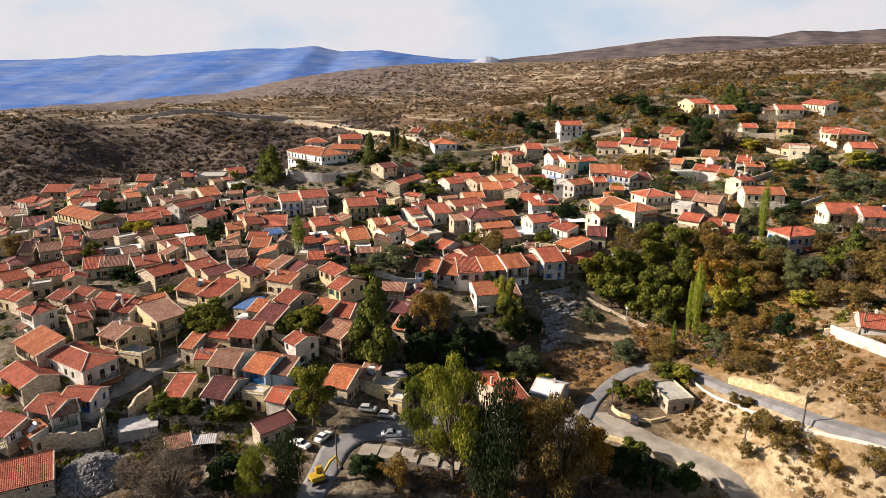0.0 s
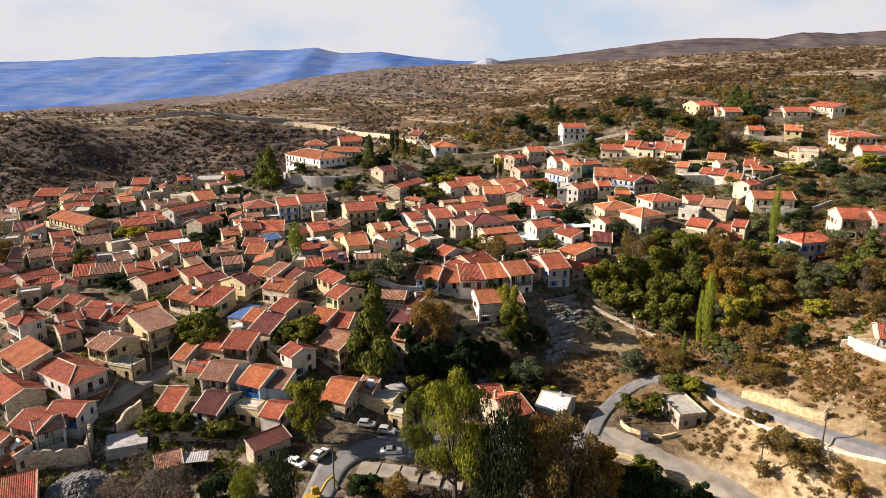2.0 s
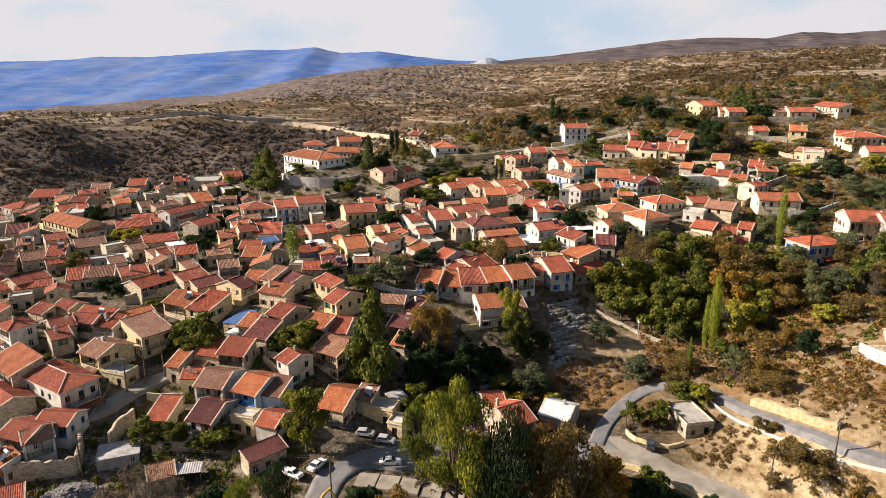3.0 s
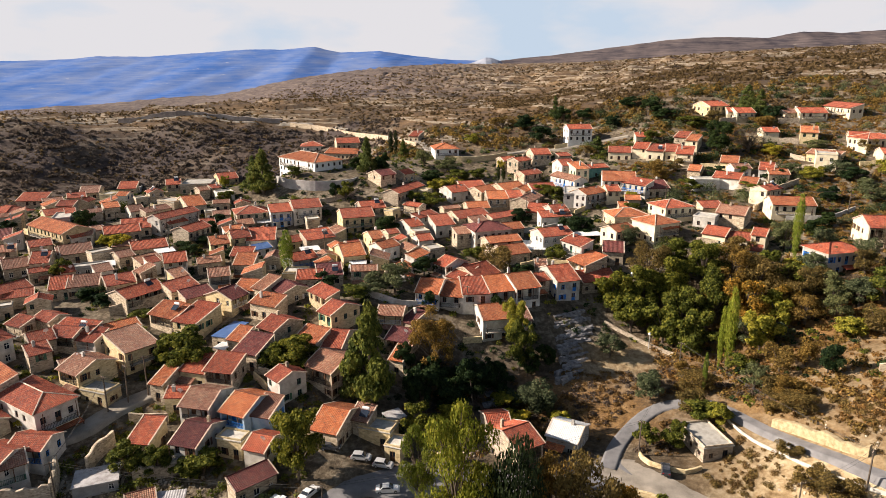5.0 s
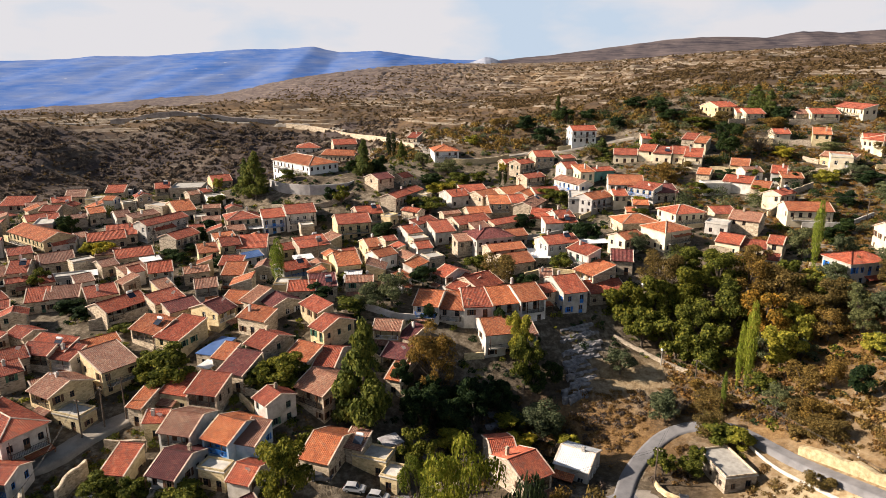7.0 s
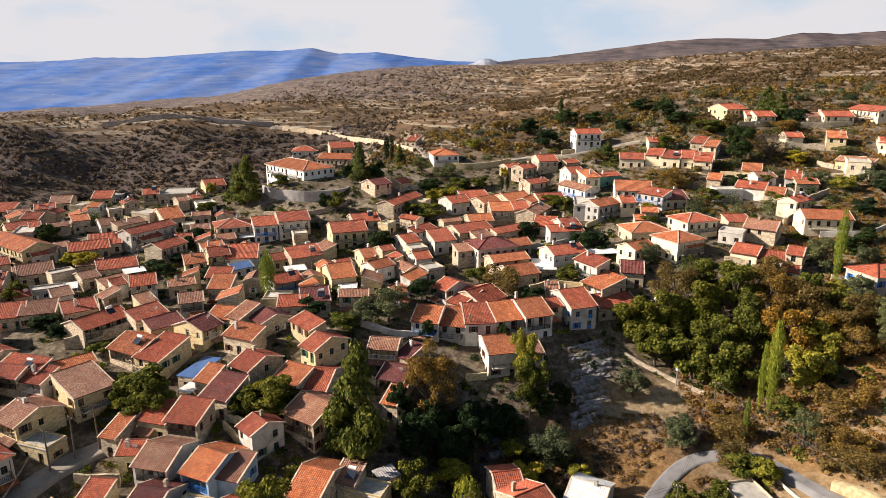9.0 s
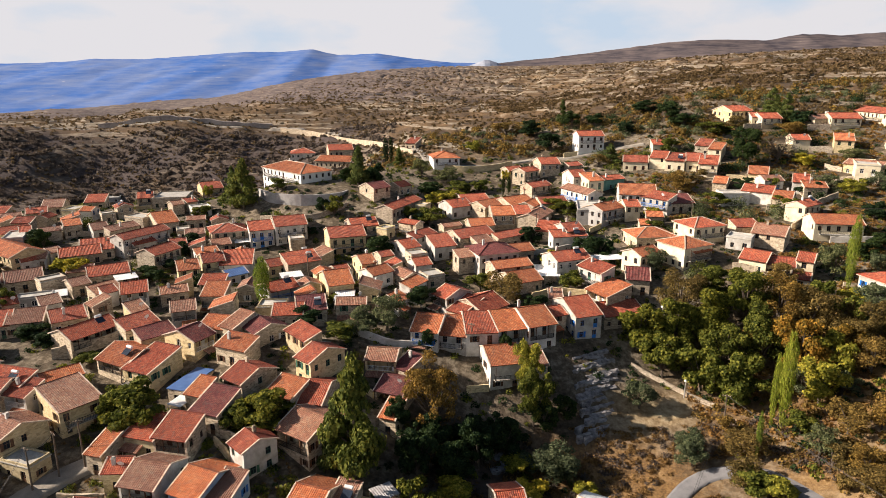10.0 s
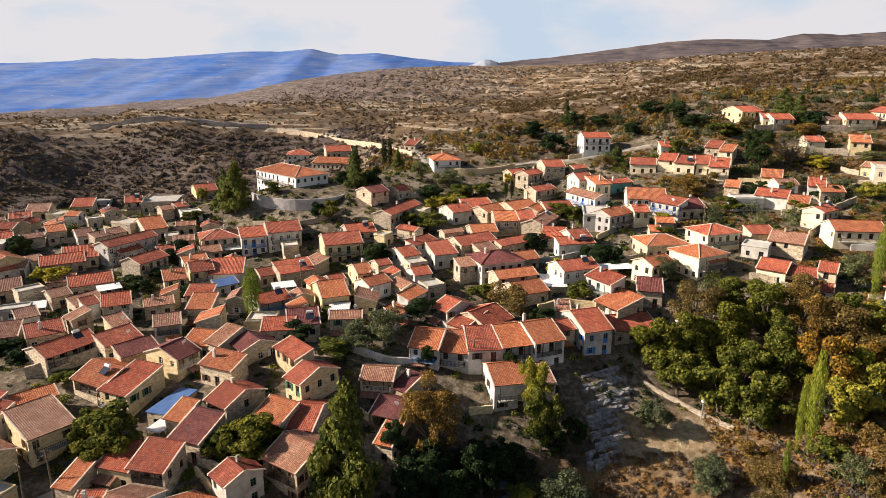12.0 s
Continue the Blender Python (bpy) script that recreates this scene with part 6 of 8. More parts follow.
# ---- slabbed rock below the terrace houses ----
def rock_ledge(x, y, z, length, deep, tall, turn):
    bm = bmesh.new()
    rng = dice
    cols = max(4, int(length / 0.8))
    top_f, top_b = [], []
    low_f, low_b = [], []
    for k in range(cols + 1):
        u = (k / cols - 0.5) * length
        wob = rng.uniform(-0.3, 0.3)
        top_f.append(bm.verts.new((u, -deep / 2 + wob, tall + rng.uniform(-0.12, 0.12))))
        top_b.append(bm.verts.new((u, deep / 2, tall + 0.25 + rng.uniform(-0.1, 0.1))))
        low_f.append(bm.verts.new((u, -deep / 2 + wob - 0.15, -1.0)))
        low_b.append(bm.verts.new((u, deep / 2, -1.0)))
    for k in range(cols):
        bm.faces.new((top_f[k], top_f[k + 1], top_b[k + 1], top_b[k]))
        bm.faces.new((low_f[k], low_f[k + 1], top_f[k + 1], top_f[k]))
        bm.faces.new((top_b[k], top_b[k + 1], low_b[k + 1], low_b[k]))
    bm.faces.new((low_f[0], top_f[0], top_b[0], low_b[0]))
    bm.faces.new((low_b[cols], top_b[cols], top_f[cols], low_f[cols]))
    ob = part("rock_ledge", bm, M_ROCK)
    ob.matrix_basis = pose(x, y, z, 0, 0, turn)
    return tagged(ob, "grey weathered limestone ledge on the slope", "rock", "rock ledges")


for k in range(24):
    lx, ly = 28.0 + 0.13 * k + dice.uniform(-1.4, 1.4), 148.2 + 0.76 * k
    rock_ledge(lx, ly, high(lx, ly) - 0.1, dice.uniform(5.0, 10.5), 0.55, dice.uniform(0.12, 0.34), 26 + dice.uniform(-6, 6))
for k in range(5):
    lx, ly = 10 + dice.uniform(-1.5, 1.5), 141 + 1.6 * k
    rock_ledge(lx, ly, high(lx, ly) - 0.1, dice.uniform(3, 5), 1.2, dice.uniform(0.3, 0.6), 20 + dice.uniform(-10, 10))


# ---- the paved terrace above the street ----
def paving_slab(x, y, w, d, turn):
    bm = bmesh.new()
    box(bm, -w / 2, w / 2, -d / 2, d / 2, -0.4, 0.12)
    bmesh.ops.bevel(bm, geom=[e for e in bm.edges if all(v.co.z > 0 for v in e.verts)], offset=0.03, segments=1, affect="EDGES")
    ob = part("paving_slab", bm, M_DUST_ROAD)
    ob.matrix_basis = pose(x, y, high(x, y) + 0.1, 0, 0, turn)
    return tagged(ob, "large pale concrete paving slab beside the street", "paving", "paving slabs")


for k in range(5):
    paving_slab(-13.4 + 3.7 * k, 105.6 - 0.75 * k, 3.5, 4.0, -11)


# ---- parked cars ----
def lathe_wheel():
    bm = bmesh.new()
    bmesh.ops.create_cone(bm, cap_ends=True, segments=14, radius1=0.31, radius2=0.31, depth=0.2)
    bmesh.ops.bevel(bm, geom=list(bm.edges), offset=0.03, segments=1, affect="EDGES")
    me = bpy.data.meshes.new("tyre")
    bm.to_mesh(me)
    bm.free()
    me.materials.append(simple("tyre_rubber", (0.015, 0.015, 0.015), (0.03, 0.03, 0.03), 5, 0.9, bump=0))
    bm = bmesh.new()
    bmesh.ops.create_cone(bm, cap_ends=True, segments=10, radius1=0.19, radius2=0.17, depth=0.22)
    rim = bpy.data.meshes.new("rim")
    bm.to_mesh(rim)
    bm.free()
    rim.materials.append(M_STEEL)
    return me, rim


TYRE, RIM = lathe_wheel()
M_LAMP = simple("headlamp_glass", (0.6, 0.6, 0.58), (0.75, 0.75, 0.72), 5, 0.1, bump=0)
M_TAIL = simple("tail_lamp_red", (0.3, 0.01, 0.01), (0.4, 0.02, 0.02), 5, 0.2, bump=0)


def car_paint(name, colour):
    mat, nt, shader = base_material(name, 0.28)
    pos = place_of(nt)
    dust = ramp_node(nt, [(0.4, colour), (0.75, tuple(c * 0.75 + 0.08 for c in colour))])
    nt.links.new(noise_node(nt, pos, 1.6, 5), dust.inputs["Fac"])
    nt.links.new(dust.outputs["Color"], shader.inputs["Base Color"])
    shader.inputs["Coat Weight"].default_value = 0.5
    shader.inputs["Coat Roughness"].default_value = 0.1
    return mat


def car(x, y, turn, paint, words, style="sedan"):
    """A car along +x, its wheels on the road."""
    root = new("car")
    root.matrix_basis = pose(x, y, high(x, y) + 0.14, 0, 0, turn) @ Matrix.Scale(0.9, 4)
    tagged(root, words, "car", "parked cars")
    if style == "hatch":
        prof = [(-1.95, 0.35), (-2.0, 0.75), (-1.85, 1.0), (-1.5, 1.42), (-0.2, 1.46), (0.3, 1.4), (1.0, 0.95), (1.75, 0.82), (1.98, 0.6), (1.98, 0.32)]
        lo, up = 1.0, 1.37
        glass = [(-1.6, -0.25), (0.72, -0.0)]
    elif style == "pickup":
        prof = [(-2.4, 0.45), (-2.4, 0.95), (-0.6, 0.97), (-0.5, 1.45), (0.1, 1.52), (0.5, 1.45), (1.1, 1.0), (2.0, 0.9), (2.25, 0.65), (2.25, 0.4)]
    else:
        prof = [(-2.15, 0.35), (-2.2, 0.7), (-2.1, 0.92), (-1.45, 0.95), (-0.95, 1.36), (-0.1, 1.41), (0.25, 1.35), (0.95, 0.93), (1.85, 0.8), (2.15, 0.6), (2.15, 0.32)]
    bm = bmesh.new()
    half = 0.83
    rows = []
    for s in (-1, -0.94, 0.94, 1):
        row = []
        for px, pz in prof:
            tuck = 0.15 * max(0, pz - 0.92) / 0.5
            shrink = 0.05 if abs(s) == 1 else 0.0
            row.append(bm.verts.new((px * (1 - shrink * 0.3), s * (half - tuck), pz - shrink)))
        rows.append(row)
    for a, b in zip(rows, rows[1:]):
        for k in range(len(prof) - 1):
            bm.faces.new((a[k], b[k], b[k + 1], a[k + 1]))
        bm.faces.new((a[-1], b[-1], b[0], a[0]))
    bm.faces.new(rows[0])
    bm.faces.new(rows[-1][::-1])
    bmesh.ops.recalc_face_normals(bm, faces=bm.faces)
    body = part("body", bm, paint, root)
    body.data.polygons.foreach_set("use_smooth", np.zeros(len(body.data.polygons), bool))
    # glass: side windows and the two screens, a finger proud of the shell
    cab = [(px, pz) for px, pz in prof if pz > 0.9]
    left, right = min(p[0] for p in cab), max(p[0] for p in cab)
    roof_l, roof_r = min(p[0] for p in cab if p[1] > 1.3), max(p[0] for p in cab if p[1] > 1.3)
    top = max(p[1] for p in cab)
    base_l = max(p[0] for p in cab if p[0] < roof_l) if any(p[0] < roof_l for p in cab) else left
    for s in (-1, 1):
        bm = bmesh.new()
        q = []
        for px, pz in ((base_l + 0.25, 1.0), (right - 0.2, 1.0), (roof_r + 0.05, top - 0.12), (roof_l + 0.1, top - 0.12)):
            tuck = 0.15 * max(0, pz - 0.92) / 0.5
            q.append((px, s * (half - tuck + 0.012), pz))
        vs = [bm.verts.new(p) for p in q] + [bm.verts.new((p[0], p[1] - s * 0.04, p[2])) for p in q]
        for f in ((0, 1, 2, 3), (4, 7, 6, 5), (0, 4, 5, 1), (1, 5, 6, 2), (2, 6, 7, 3), (3, 7, 4, 0)):
            bm.faces.new([vs[k] for k in f])
        part("side_window", bm, M_GLASS, root)
    for (xa, za), (xb, zb), nm in (((right, 0.96), (roof_r + 0.02, top - 0.06), "windscreen"), ((base_l, 0.98), (roof_l - 0.02, top - 0.06), "rear_window")):
        bm = bmesh.new()
        sg = 1 if nm == "windscreen" else -1
        vs = []
        for dx in (0.02, -0.02):
            for px, pz, yy in ((xa, za, 0.72), (xa, za, -0.72), (xb, zb, -0.6), (xb, zb, 0.6)):
                vs.append(bm.verts.new((px + sg * dx, yy, pz + dx + 0.01)))
        for f in ((0, 1, 2, 3), (4, 7, 6, 5), (0, 4, 5, 1), (1, 5, 6, 2), (2, 6, 7, 3), (3, 7, 4, 0)):
            bm.faces.new([vs[k] for k in f])
        part(nm, bm, M_GLASS, root)
    nose, tail = max(p[0] for p in prof), min(p[0] for p in prof)
    for sy in (-0.55, 0.55):
        bm = bmesh.new()
        box(bm, nose - 0.12, nose - 0.02, sy - 0.18, sy + 0.18, 0.55, 0.7)
        part("headlight", bm, M_LAMP, root)
        bm = bmesh.new()
        box(bm, tail - 0.005, tail + 0.08, sy - 0.15, sy + 0.15, 0.68, 0.84)
        part("tail_light", bm, M_TAIL, root)
    for wx in (tail + 0.78, nose - 0.75):
        for wy in (-0.76, 0.76):
            wheel = shared("wheel", TYRE, root, pose(wx, wy, 0.31, 90, 0, 0))
            shared("rim", RIM, wheel)
    return root


P_SILVER, P_WHITE, P_DARK = car_paint("silver_car_paint", (0.42, 0.42, 0.42)), car_paint("white_car_paint", (0.78, 0.78, 0.76)), car_paint("dark_car_paint", (0.03, 0.032, 0.04))
car(-14.9, 117.4, -8, P_SILVER, "silver hatchback parked at the edge of the plaza", "hatch")
car(-11.0, 116.3, -14, P_SILVER, "silver hatchback parked beside the stone ruin", "hatch")
car(-9.7, 109.9, 4, P_WHITE, "white saloon car standing in the street")
car(-26.2, 106.8, -30, P_WHITE, "white pickup parked beside the burnt shed", "pickup")
car(-22.3, 108.6, 62, P_WHITE, "white saloon car parked at the street's edge")
car(-20.4, 118.6, -5, P_DARK, "dark hatchback parked under a tree", "hatch")
car(37.6, 115.6, 75, P_DARK, "dark car parked on the pale road", "hatch")
car(-14.1, 228.8, 5, P_SILVER, "silver car parked in a village lane", "hatch")
car(-16.4, 226.0, 20, P_WHITE, "white car parked in a village lane")
car(-8.5, 298.5, 100, P_DARK, "dark car parked by the upper road", "hatch")
car(-43.1, 229.5, 10, P_DARK, "dark car parked below the school terrace", "hatch")


# ---- poles and wires ----
def pole(x, y, tall, words, lamp=False, bars=1, turn=0):
    root = new("utility_pole" if not lamp else "street_lamp")
    z = high(x, y)
    root.matrix_basis = pose(x, y, z, dice.uniform(-1, 1), dice.uniform(-1, 1), turn)
    tagged(root, words, "pole", "poles")
    bm = bmesh.new()
    tube(bm, [(0, 0, -0.8), (0, 0, tall * 0.5), (0, 0, tall)], [0.15, 0.13, 0.10], 8)
    part("shaft", bm, M_WOOD if not lamp else M_STEEL, root)
    if lamp:
        bm = bmesh.new()
        bmesh.ops.create_icosphere(bm, subdivisions=2, radius=0.38, matrix=Matrix.Translation((0, 0, tall + 0.3)))
        part("globe", bm, M_WHITE_SHEET, root, "white globe lamp")
    else:
        for k in range(bars):
            bm = bmesh.new()
            box(bm, -0.75, 0.75, -0.05, 0.05, tall - 0.35 - 0.5 * k, tall - 0.25 - 0.5 * k)
            arm = part("crossarm", bm, M_WOOD, root)
            for xa in (-0.65, -0.25, 0.25, 0.65):
                bm = bmesh.new()
                tube(bm, [(xa, 0, tall - 0.25 - 0.5 * k), (xa, 0, tall - 0.08 - 0.5 * k)], [0.05, 0.035], 6)
                part("insulator", bm, M_VERGE, arm)
    return root


POLES = [(-18.6, 101.1, 8.5), (-62.0, 106.6, 8.5), (-60.3, 129.2, 8.0), (-57.4, 131.4, 8.5), (53.1, 102.4, 7.0), (62.4, 101.6, 7.0), (34.4, 120.8, 7.0), (-62.9, 126.5, 7.5), (86.0, 125.1, 6.5), (5.2, 163.6, 7.0),
         (-34, 196, 7.5), (-78, 196, 7.5), (26, 222, 7.5), (70, 222, 7.5), (-96, 226, 7.5), (4, 243, 7.5), (50.5, 147, 7.5), (118, 205, 7.5)]
for px, py, ph in POLES:
    pole(px, py, ph, "weathered wooden utility pole with a crossarm", turn=dice.uniform(-40, 40))
pole(46.1, 171.5, 8.0, "street lamp with a pale globe among the trees", lamp=True)
pole(47.0, 157.5, 3.4, "short street lamp with a pale globe by the path", lamp=True)


def wire(a, b, sag, shift):
    bm = bmesh.new()
    a, b = Vector(a), Vector(b)
    pts = []
    for k in range(13):
        t = k / 12
        p = a.lerp(b, t)
        p.z -= sag * 4 * t * (1 - t)
        p.y += shift
        pts.append(p)
    tube(bm, pts, [0.022] * 13, 4)
    return tagged(part("overhead_wire", bm, M_IRON), "thin dark overhead power line between poles", "wire", "overhead wires")


def pole_top(k, off=0.2):
    px, py, ph = POLES[k]
    return (px, py, high(px, py) + ph - off)


for i, j in ((1, 7), (7, 2), (2, 3), (0, 1), (4, 5), (5, 8), (16, 5), (6, 16), (0, 6), (9, 10), (10, 11), (12, 13), (11, 14), (10, 15), (13, 17)):
    for dy in (-0.3, 0.3):
        wire(pole_top(i), pole_top(j), 0.9, dy)


# ---- roof clutter: solar heaters and dishes ----
def solar_heater(x, y, z, turn):
    root = new("solar_water_heater")
    root.matrix_basis = pose(x, y, z, 0, 0, turn)
    tagged(root, "white tank and dark collector of a solar water heater", "water heater", "solar heaters")
    bm = bmesh.new()
    tube(bm, [(-0.65, 0.55, 1.15), (0.65, 0.55, 1.15)], [0.28, 0.28], 12)
    part("tank", bm, M_WHITE_SHEET, root)
    bm = bmesh.new()
    q = [bm.verts.new(p) for p in ((-0.8, -0.85, 0.12), (0.8, -0.85, 0.12), (0.8, 0.35, 0.85), (-0.8, 0.35, 0.85), (-0.8, -0.8, 0.04), (0.8, -0.8, 0.04), (0.8, 0.4, 0.77), (-0.8, 0.4, 0.77))]
    for f in ((0, 1, 2, 3), (4, 7, 6, 5), (0, 4, 5, 1), (1, 5, 6, 2), (2, 6, 7, 3), (3, 7, 4, 0)):
        bm.faces.new([q[k] for k in f])
    part("collector", bm, M_PANEL, root)
    for xa in (-0.7, 0.7):
        bm = bmesh.new()
        tube(bm, [(xa, 0.5, -0.6), (xa, 0.5, 0.9)], [0.03, 0.03], 5)
        part("leg", bm, M_STEEL, root)
    return root


def dish(x, y, z, turn):
    root = new("satellite_dish")
    root.matrix_basis = pose(x, y, z, 0, 0, turn)
    tagged(root, "white satellite dish on a short mast", "satellite dish", "satellite dishes")
    bm = bmesh.new()
    tube(bm, [(0, 0, -0.7), (0, 0, 0.6)], [0.035, 0.035], 6)
    part("mast", bm, M_STEEL, root)
    bm = bmesh.new()
    bmesh.ops.create_cone(bm, cap_ends=True, segments=16, radius1=0.5, radius2=0.12, depth=0.16, matrix=Matrix.Translation((0, -0.1, 0.7)) @ pose(0, 0, 0, -65, 0, 0))
    part("reflector", bm, M_WHITE_SHEET, root)
    return root


for n, (sx, sy, sz, turn) in enumerate(ROOF_SPOTS):
    if n % 12 == 3:
        solar_heater(sx, sy, sz, turn)
    elif n % 12 == 8:
        dish(sx, sy, sz, turn)


# ---- digger and gravel heap ----
def digger(x, y, turn):
    root = new("excavator")
    root.matrix_basis = pose(x, y, high(x, y) + 0.1, 0, 0, turn)
    tagged(root, "yellow tracked excavator with its boom raised", "excavator")
    yellow = simple("digger_yellow", (0.30, 0.19, 0.02), (0.46, 0.32, 0.04), 1.5, 0.5)
    for sy in (-0.9, 0.9):
        bm = bmesh.new()
        box(bm, -1.5, 1.5, sy - 0.25, sy + 0.25, 0.0, 0.7)
        bmesh.ops.bevel(bm, geom=list(bm.edges), offset=0.18, segments=2, affect="EDGES")
        part("track", bm, M_IRON, root)
    bm = bmesh.new()
    box(bm, -1.5, 0.9, -1.0, 1.0, 0.75, 1.6)
    bmesh.ops.bevel(bm, geom=list(bm.edges), offset=0.12, segments=2, affect="EDGES")
    part("body", bm, yellow, root)
    bm = bmesh.new()
    box(bm, -0.3, 0.9, 0.1, 0.95, 1.6, 2.7)
    bmesh.ops.bevel(bm, geom=list(bm.edges), offset=0.08, segments=1, affect="EDGES")
    cab = part("cab", bm, yellow, root)
    bm = bmesh.new()
    box(bm, -0.2, 0.93, 0.2, 0.85, 1.85, 2.5)
    part("cab_window", bm, M_GLASS, cab)
    bm = bmesh.new()
    tube(bm, [(0.7, -0.3, 1.5), (2.2, -0.3, 3.6), (3.2, -0.3, 4.2)], [0.25, 0.28, 0.2], 6)
    part("boom", bm, yellow, root)
    bm = bmesh.new()
    tube(bm, [(3.1, -0.3, 4.3), (4.0, -0.3, 2.2)], [0.2, 0.14], 6)
    part("dipper", bm, yellow, root)
    bm = bmesh.new()
    box(bm, 3.6, 4.4, -0.8, 0.2, 1.3, 2.0)
    bmesh.ops.bevel(bm, geom=list(bm.edges), offset=0.15, segments=1, affect="EDGES")
    part("bucket", bm, M_IRON, root)


digger(-21.4, 98.2, 30)


def stone_scatter(name, label, spots, sizes, material):
    """Loose stones, each a dented block, in one mesh."""
    verts, faces = [], []
    rng = np.random.RandomState(5)
    cube = np.array([(-1, -1, -1), (1, -1, -1), (1, 1, -1), (-1, 1, -1), (-1, -1, 1), (1, -1, 1), (1, 1, 1), (-1, 1, 1)], float)
    quads = ((0, 3, 2, 1), (4, 5, 6, 7), (0, 1, 5, 4), (1, 2, 6, 5), (2, 3, 7, 6), (3, 0, 4, 7))
    for (x, y, z), s in zip(spots, sizes):
        c = cube * rng.uniform(0.55, 1.0, (8, 3)) * s
        a = rng.uniform(0, 6.28)
        r = np.array([(np.cos(a), -np.sin(a), 0), (np.sin(a), np.cos(a), 0.25), (0.2, -0.2, 1)])
        b = len(verts)
        verts += (c @ r.T + (x, y, z)).tolist()
        faces += [tuple(b + k for k in q) for q in quads]
    return tagged(new(name, raw_mesh(name, verts, faces, material)), label, "stones", kind="stuff")


ROAD_LINE = np.array(ROAD_SPOTS)
rng_h = np.random.RandomState(11)
heap, heap_s = [], []
for _ in range(1500):
    r, a = 5.2 * math.sqrt(rng_h.rand()), rng_h.rand() * 6.28
    hx, hy = -61.5 + r * math.cos(a) * 1.1, 101.0 + r * math.sin(a) * 0.9
    heap.append((hx, hy, high(hx, hy) + 3.0 * max(0, 1 - r / 5.2) + rng_h.rand() * 0.2))
    heap_s.append(rng_h.uniform(0.12, 0.34))
stone_scatter("gravel_heap", "heap of grey broken stone beside the houses", heap, heap_s, M_ROCK)
spill = []
for cx, cy, sx, sy, count in ((-65, 109.5, 3.0, 1.6, 150), (-57, 113, 3.0, 2.6, 120), (0.5, 122.0, 2.6, 2.0, 220), (-47, 111, 4.0, 1.6, 110)):
    for _ in range(count):
        hx, hy = cx + sx * rng_h.randn() * 0.7, cy + sy * rng_h.randn() * 0.7
        spill.append((hx, hy, high(hx, hy) + 0.08))
stone_scatter("rubble", "fallen stones of the roofless houses", spill, rng_h.uniform(0.10, 0.34, len(spill)), M_WALL["c"])
M_PALE_ROCK = simple("pale_limestone", (0.36, 0.31, 0.23), (0.66, 0.60, 0.48), 1.2, 0.95, bump=0.8)
loose, loose_s = [], []
for _ in range(420):
    cx, cy, sx, sy = ((64, 103, 14, 13), (60, 97, 9, 7))[rng_h.randint(2)]
    hx, hy = cx + sx * rng_h.randn() * 0.6, cy + sy * rng_h.randn() * 0.6
    if np.min(np.hypot(ROAD_LINE[:, 0] - hx, ROAD_LINE[:, 1] - hy)) < 4.2:
        continue
    loose.append((hx, hy, high(hx, hy) + 0.05))
    loose_s.append(rng_h.uniform(0.05, 0.2))
stone_scatter("loose_stone", "pale limestone blocks strewn over the slopes", loose, loose_s, M_PALE_ROCK)

# ---- trees ----
LEAVES = {
    "green": leaf_material("leaf_green", (0.026, 0.036, 0.007), (0.088, 0.104, 0.016), (0.225, 0.215, 0.034)),
    "dark": leaf_material("leaf_dark", (0.008, 0.018, 0.008), (0.02, 0.04, 0.014), (0.05, 0.075, 0.022)),
    "olive": leaf_material("leaf_olive", (0.035, 0.047, 0.023), (0.089, 0.109, 0.050), (0.194, 0.203, 0.101)),
    "light": leaf_material("leaf_light", (0.047, 0.071, 0.007), (0.135, 0.160, 0.018), (0.270, 0.261, 0.040)),
    "yellow": leaf_material("leaf_yellow_green", (0.081, 0.094, 0.014), (0.243, 0.234, 0.029), (0.486, 0.406, 0.058)),
    "autumn": leaf_material("leaf_autumn", (0.065, 0.055, 0.012), (0.227, 0.140, 0.022), (0.486, 0.250, 0.036), (0.616, 0.265, 0.043)),
    "brown": leaf_material("leaf_brownish", (0.048, 0.038, 0.013), (0.140, 0.098, 0.029), (0.290, 0.200, 0.060)),
    "bare": leaf_material("bare_twigs", (0.045, 0.035, 0.025), (0.12, 0.095, 0.07), (0.24, 0.20, 0.15)),
    "pine": leaf_material("leaf_pine", (0.028, 0.044, 0.014), (0.078, 0.104, 0.025), (0.185, 0.200, 0.050)),
    "cyp": leaf_material("leaf_cypress", (0.008, 0.015, 0.007), (0.02, 0.032, 0.012), (0.045, 0.06, 0.02)),
    "poplar": leaf_material("leaf_poplar", (0.068, 0.101, 0.014), (0.176, 0.230, 0.030), (0.338, 0.365, 0.068)),
}
TREE_WORDS = {"green": "leafy green broadleaf tree", "dark": "dark evergreen tree in full leaf", "olive": "bushy grey-green olive tree", "light": "tall feathery yellow-green tree", "yellow": "yellowing broadleaf tree in autumn",
              "autumn": "walnut tree in orange autumn leaf", "brown": "brownish-green tree with thinning leaves", "bare": "bare grey tree with fine twigs", "pine": "dark green pine tree with layered boughs",
              "cyp": "dense dark green cypress tree", "poplar": "tall slender yellow-green poplar tree"}


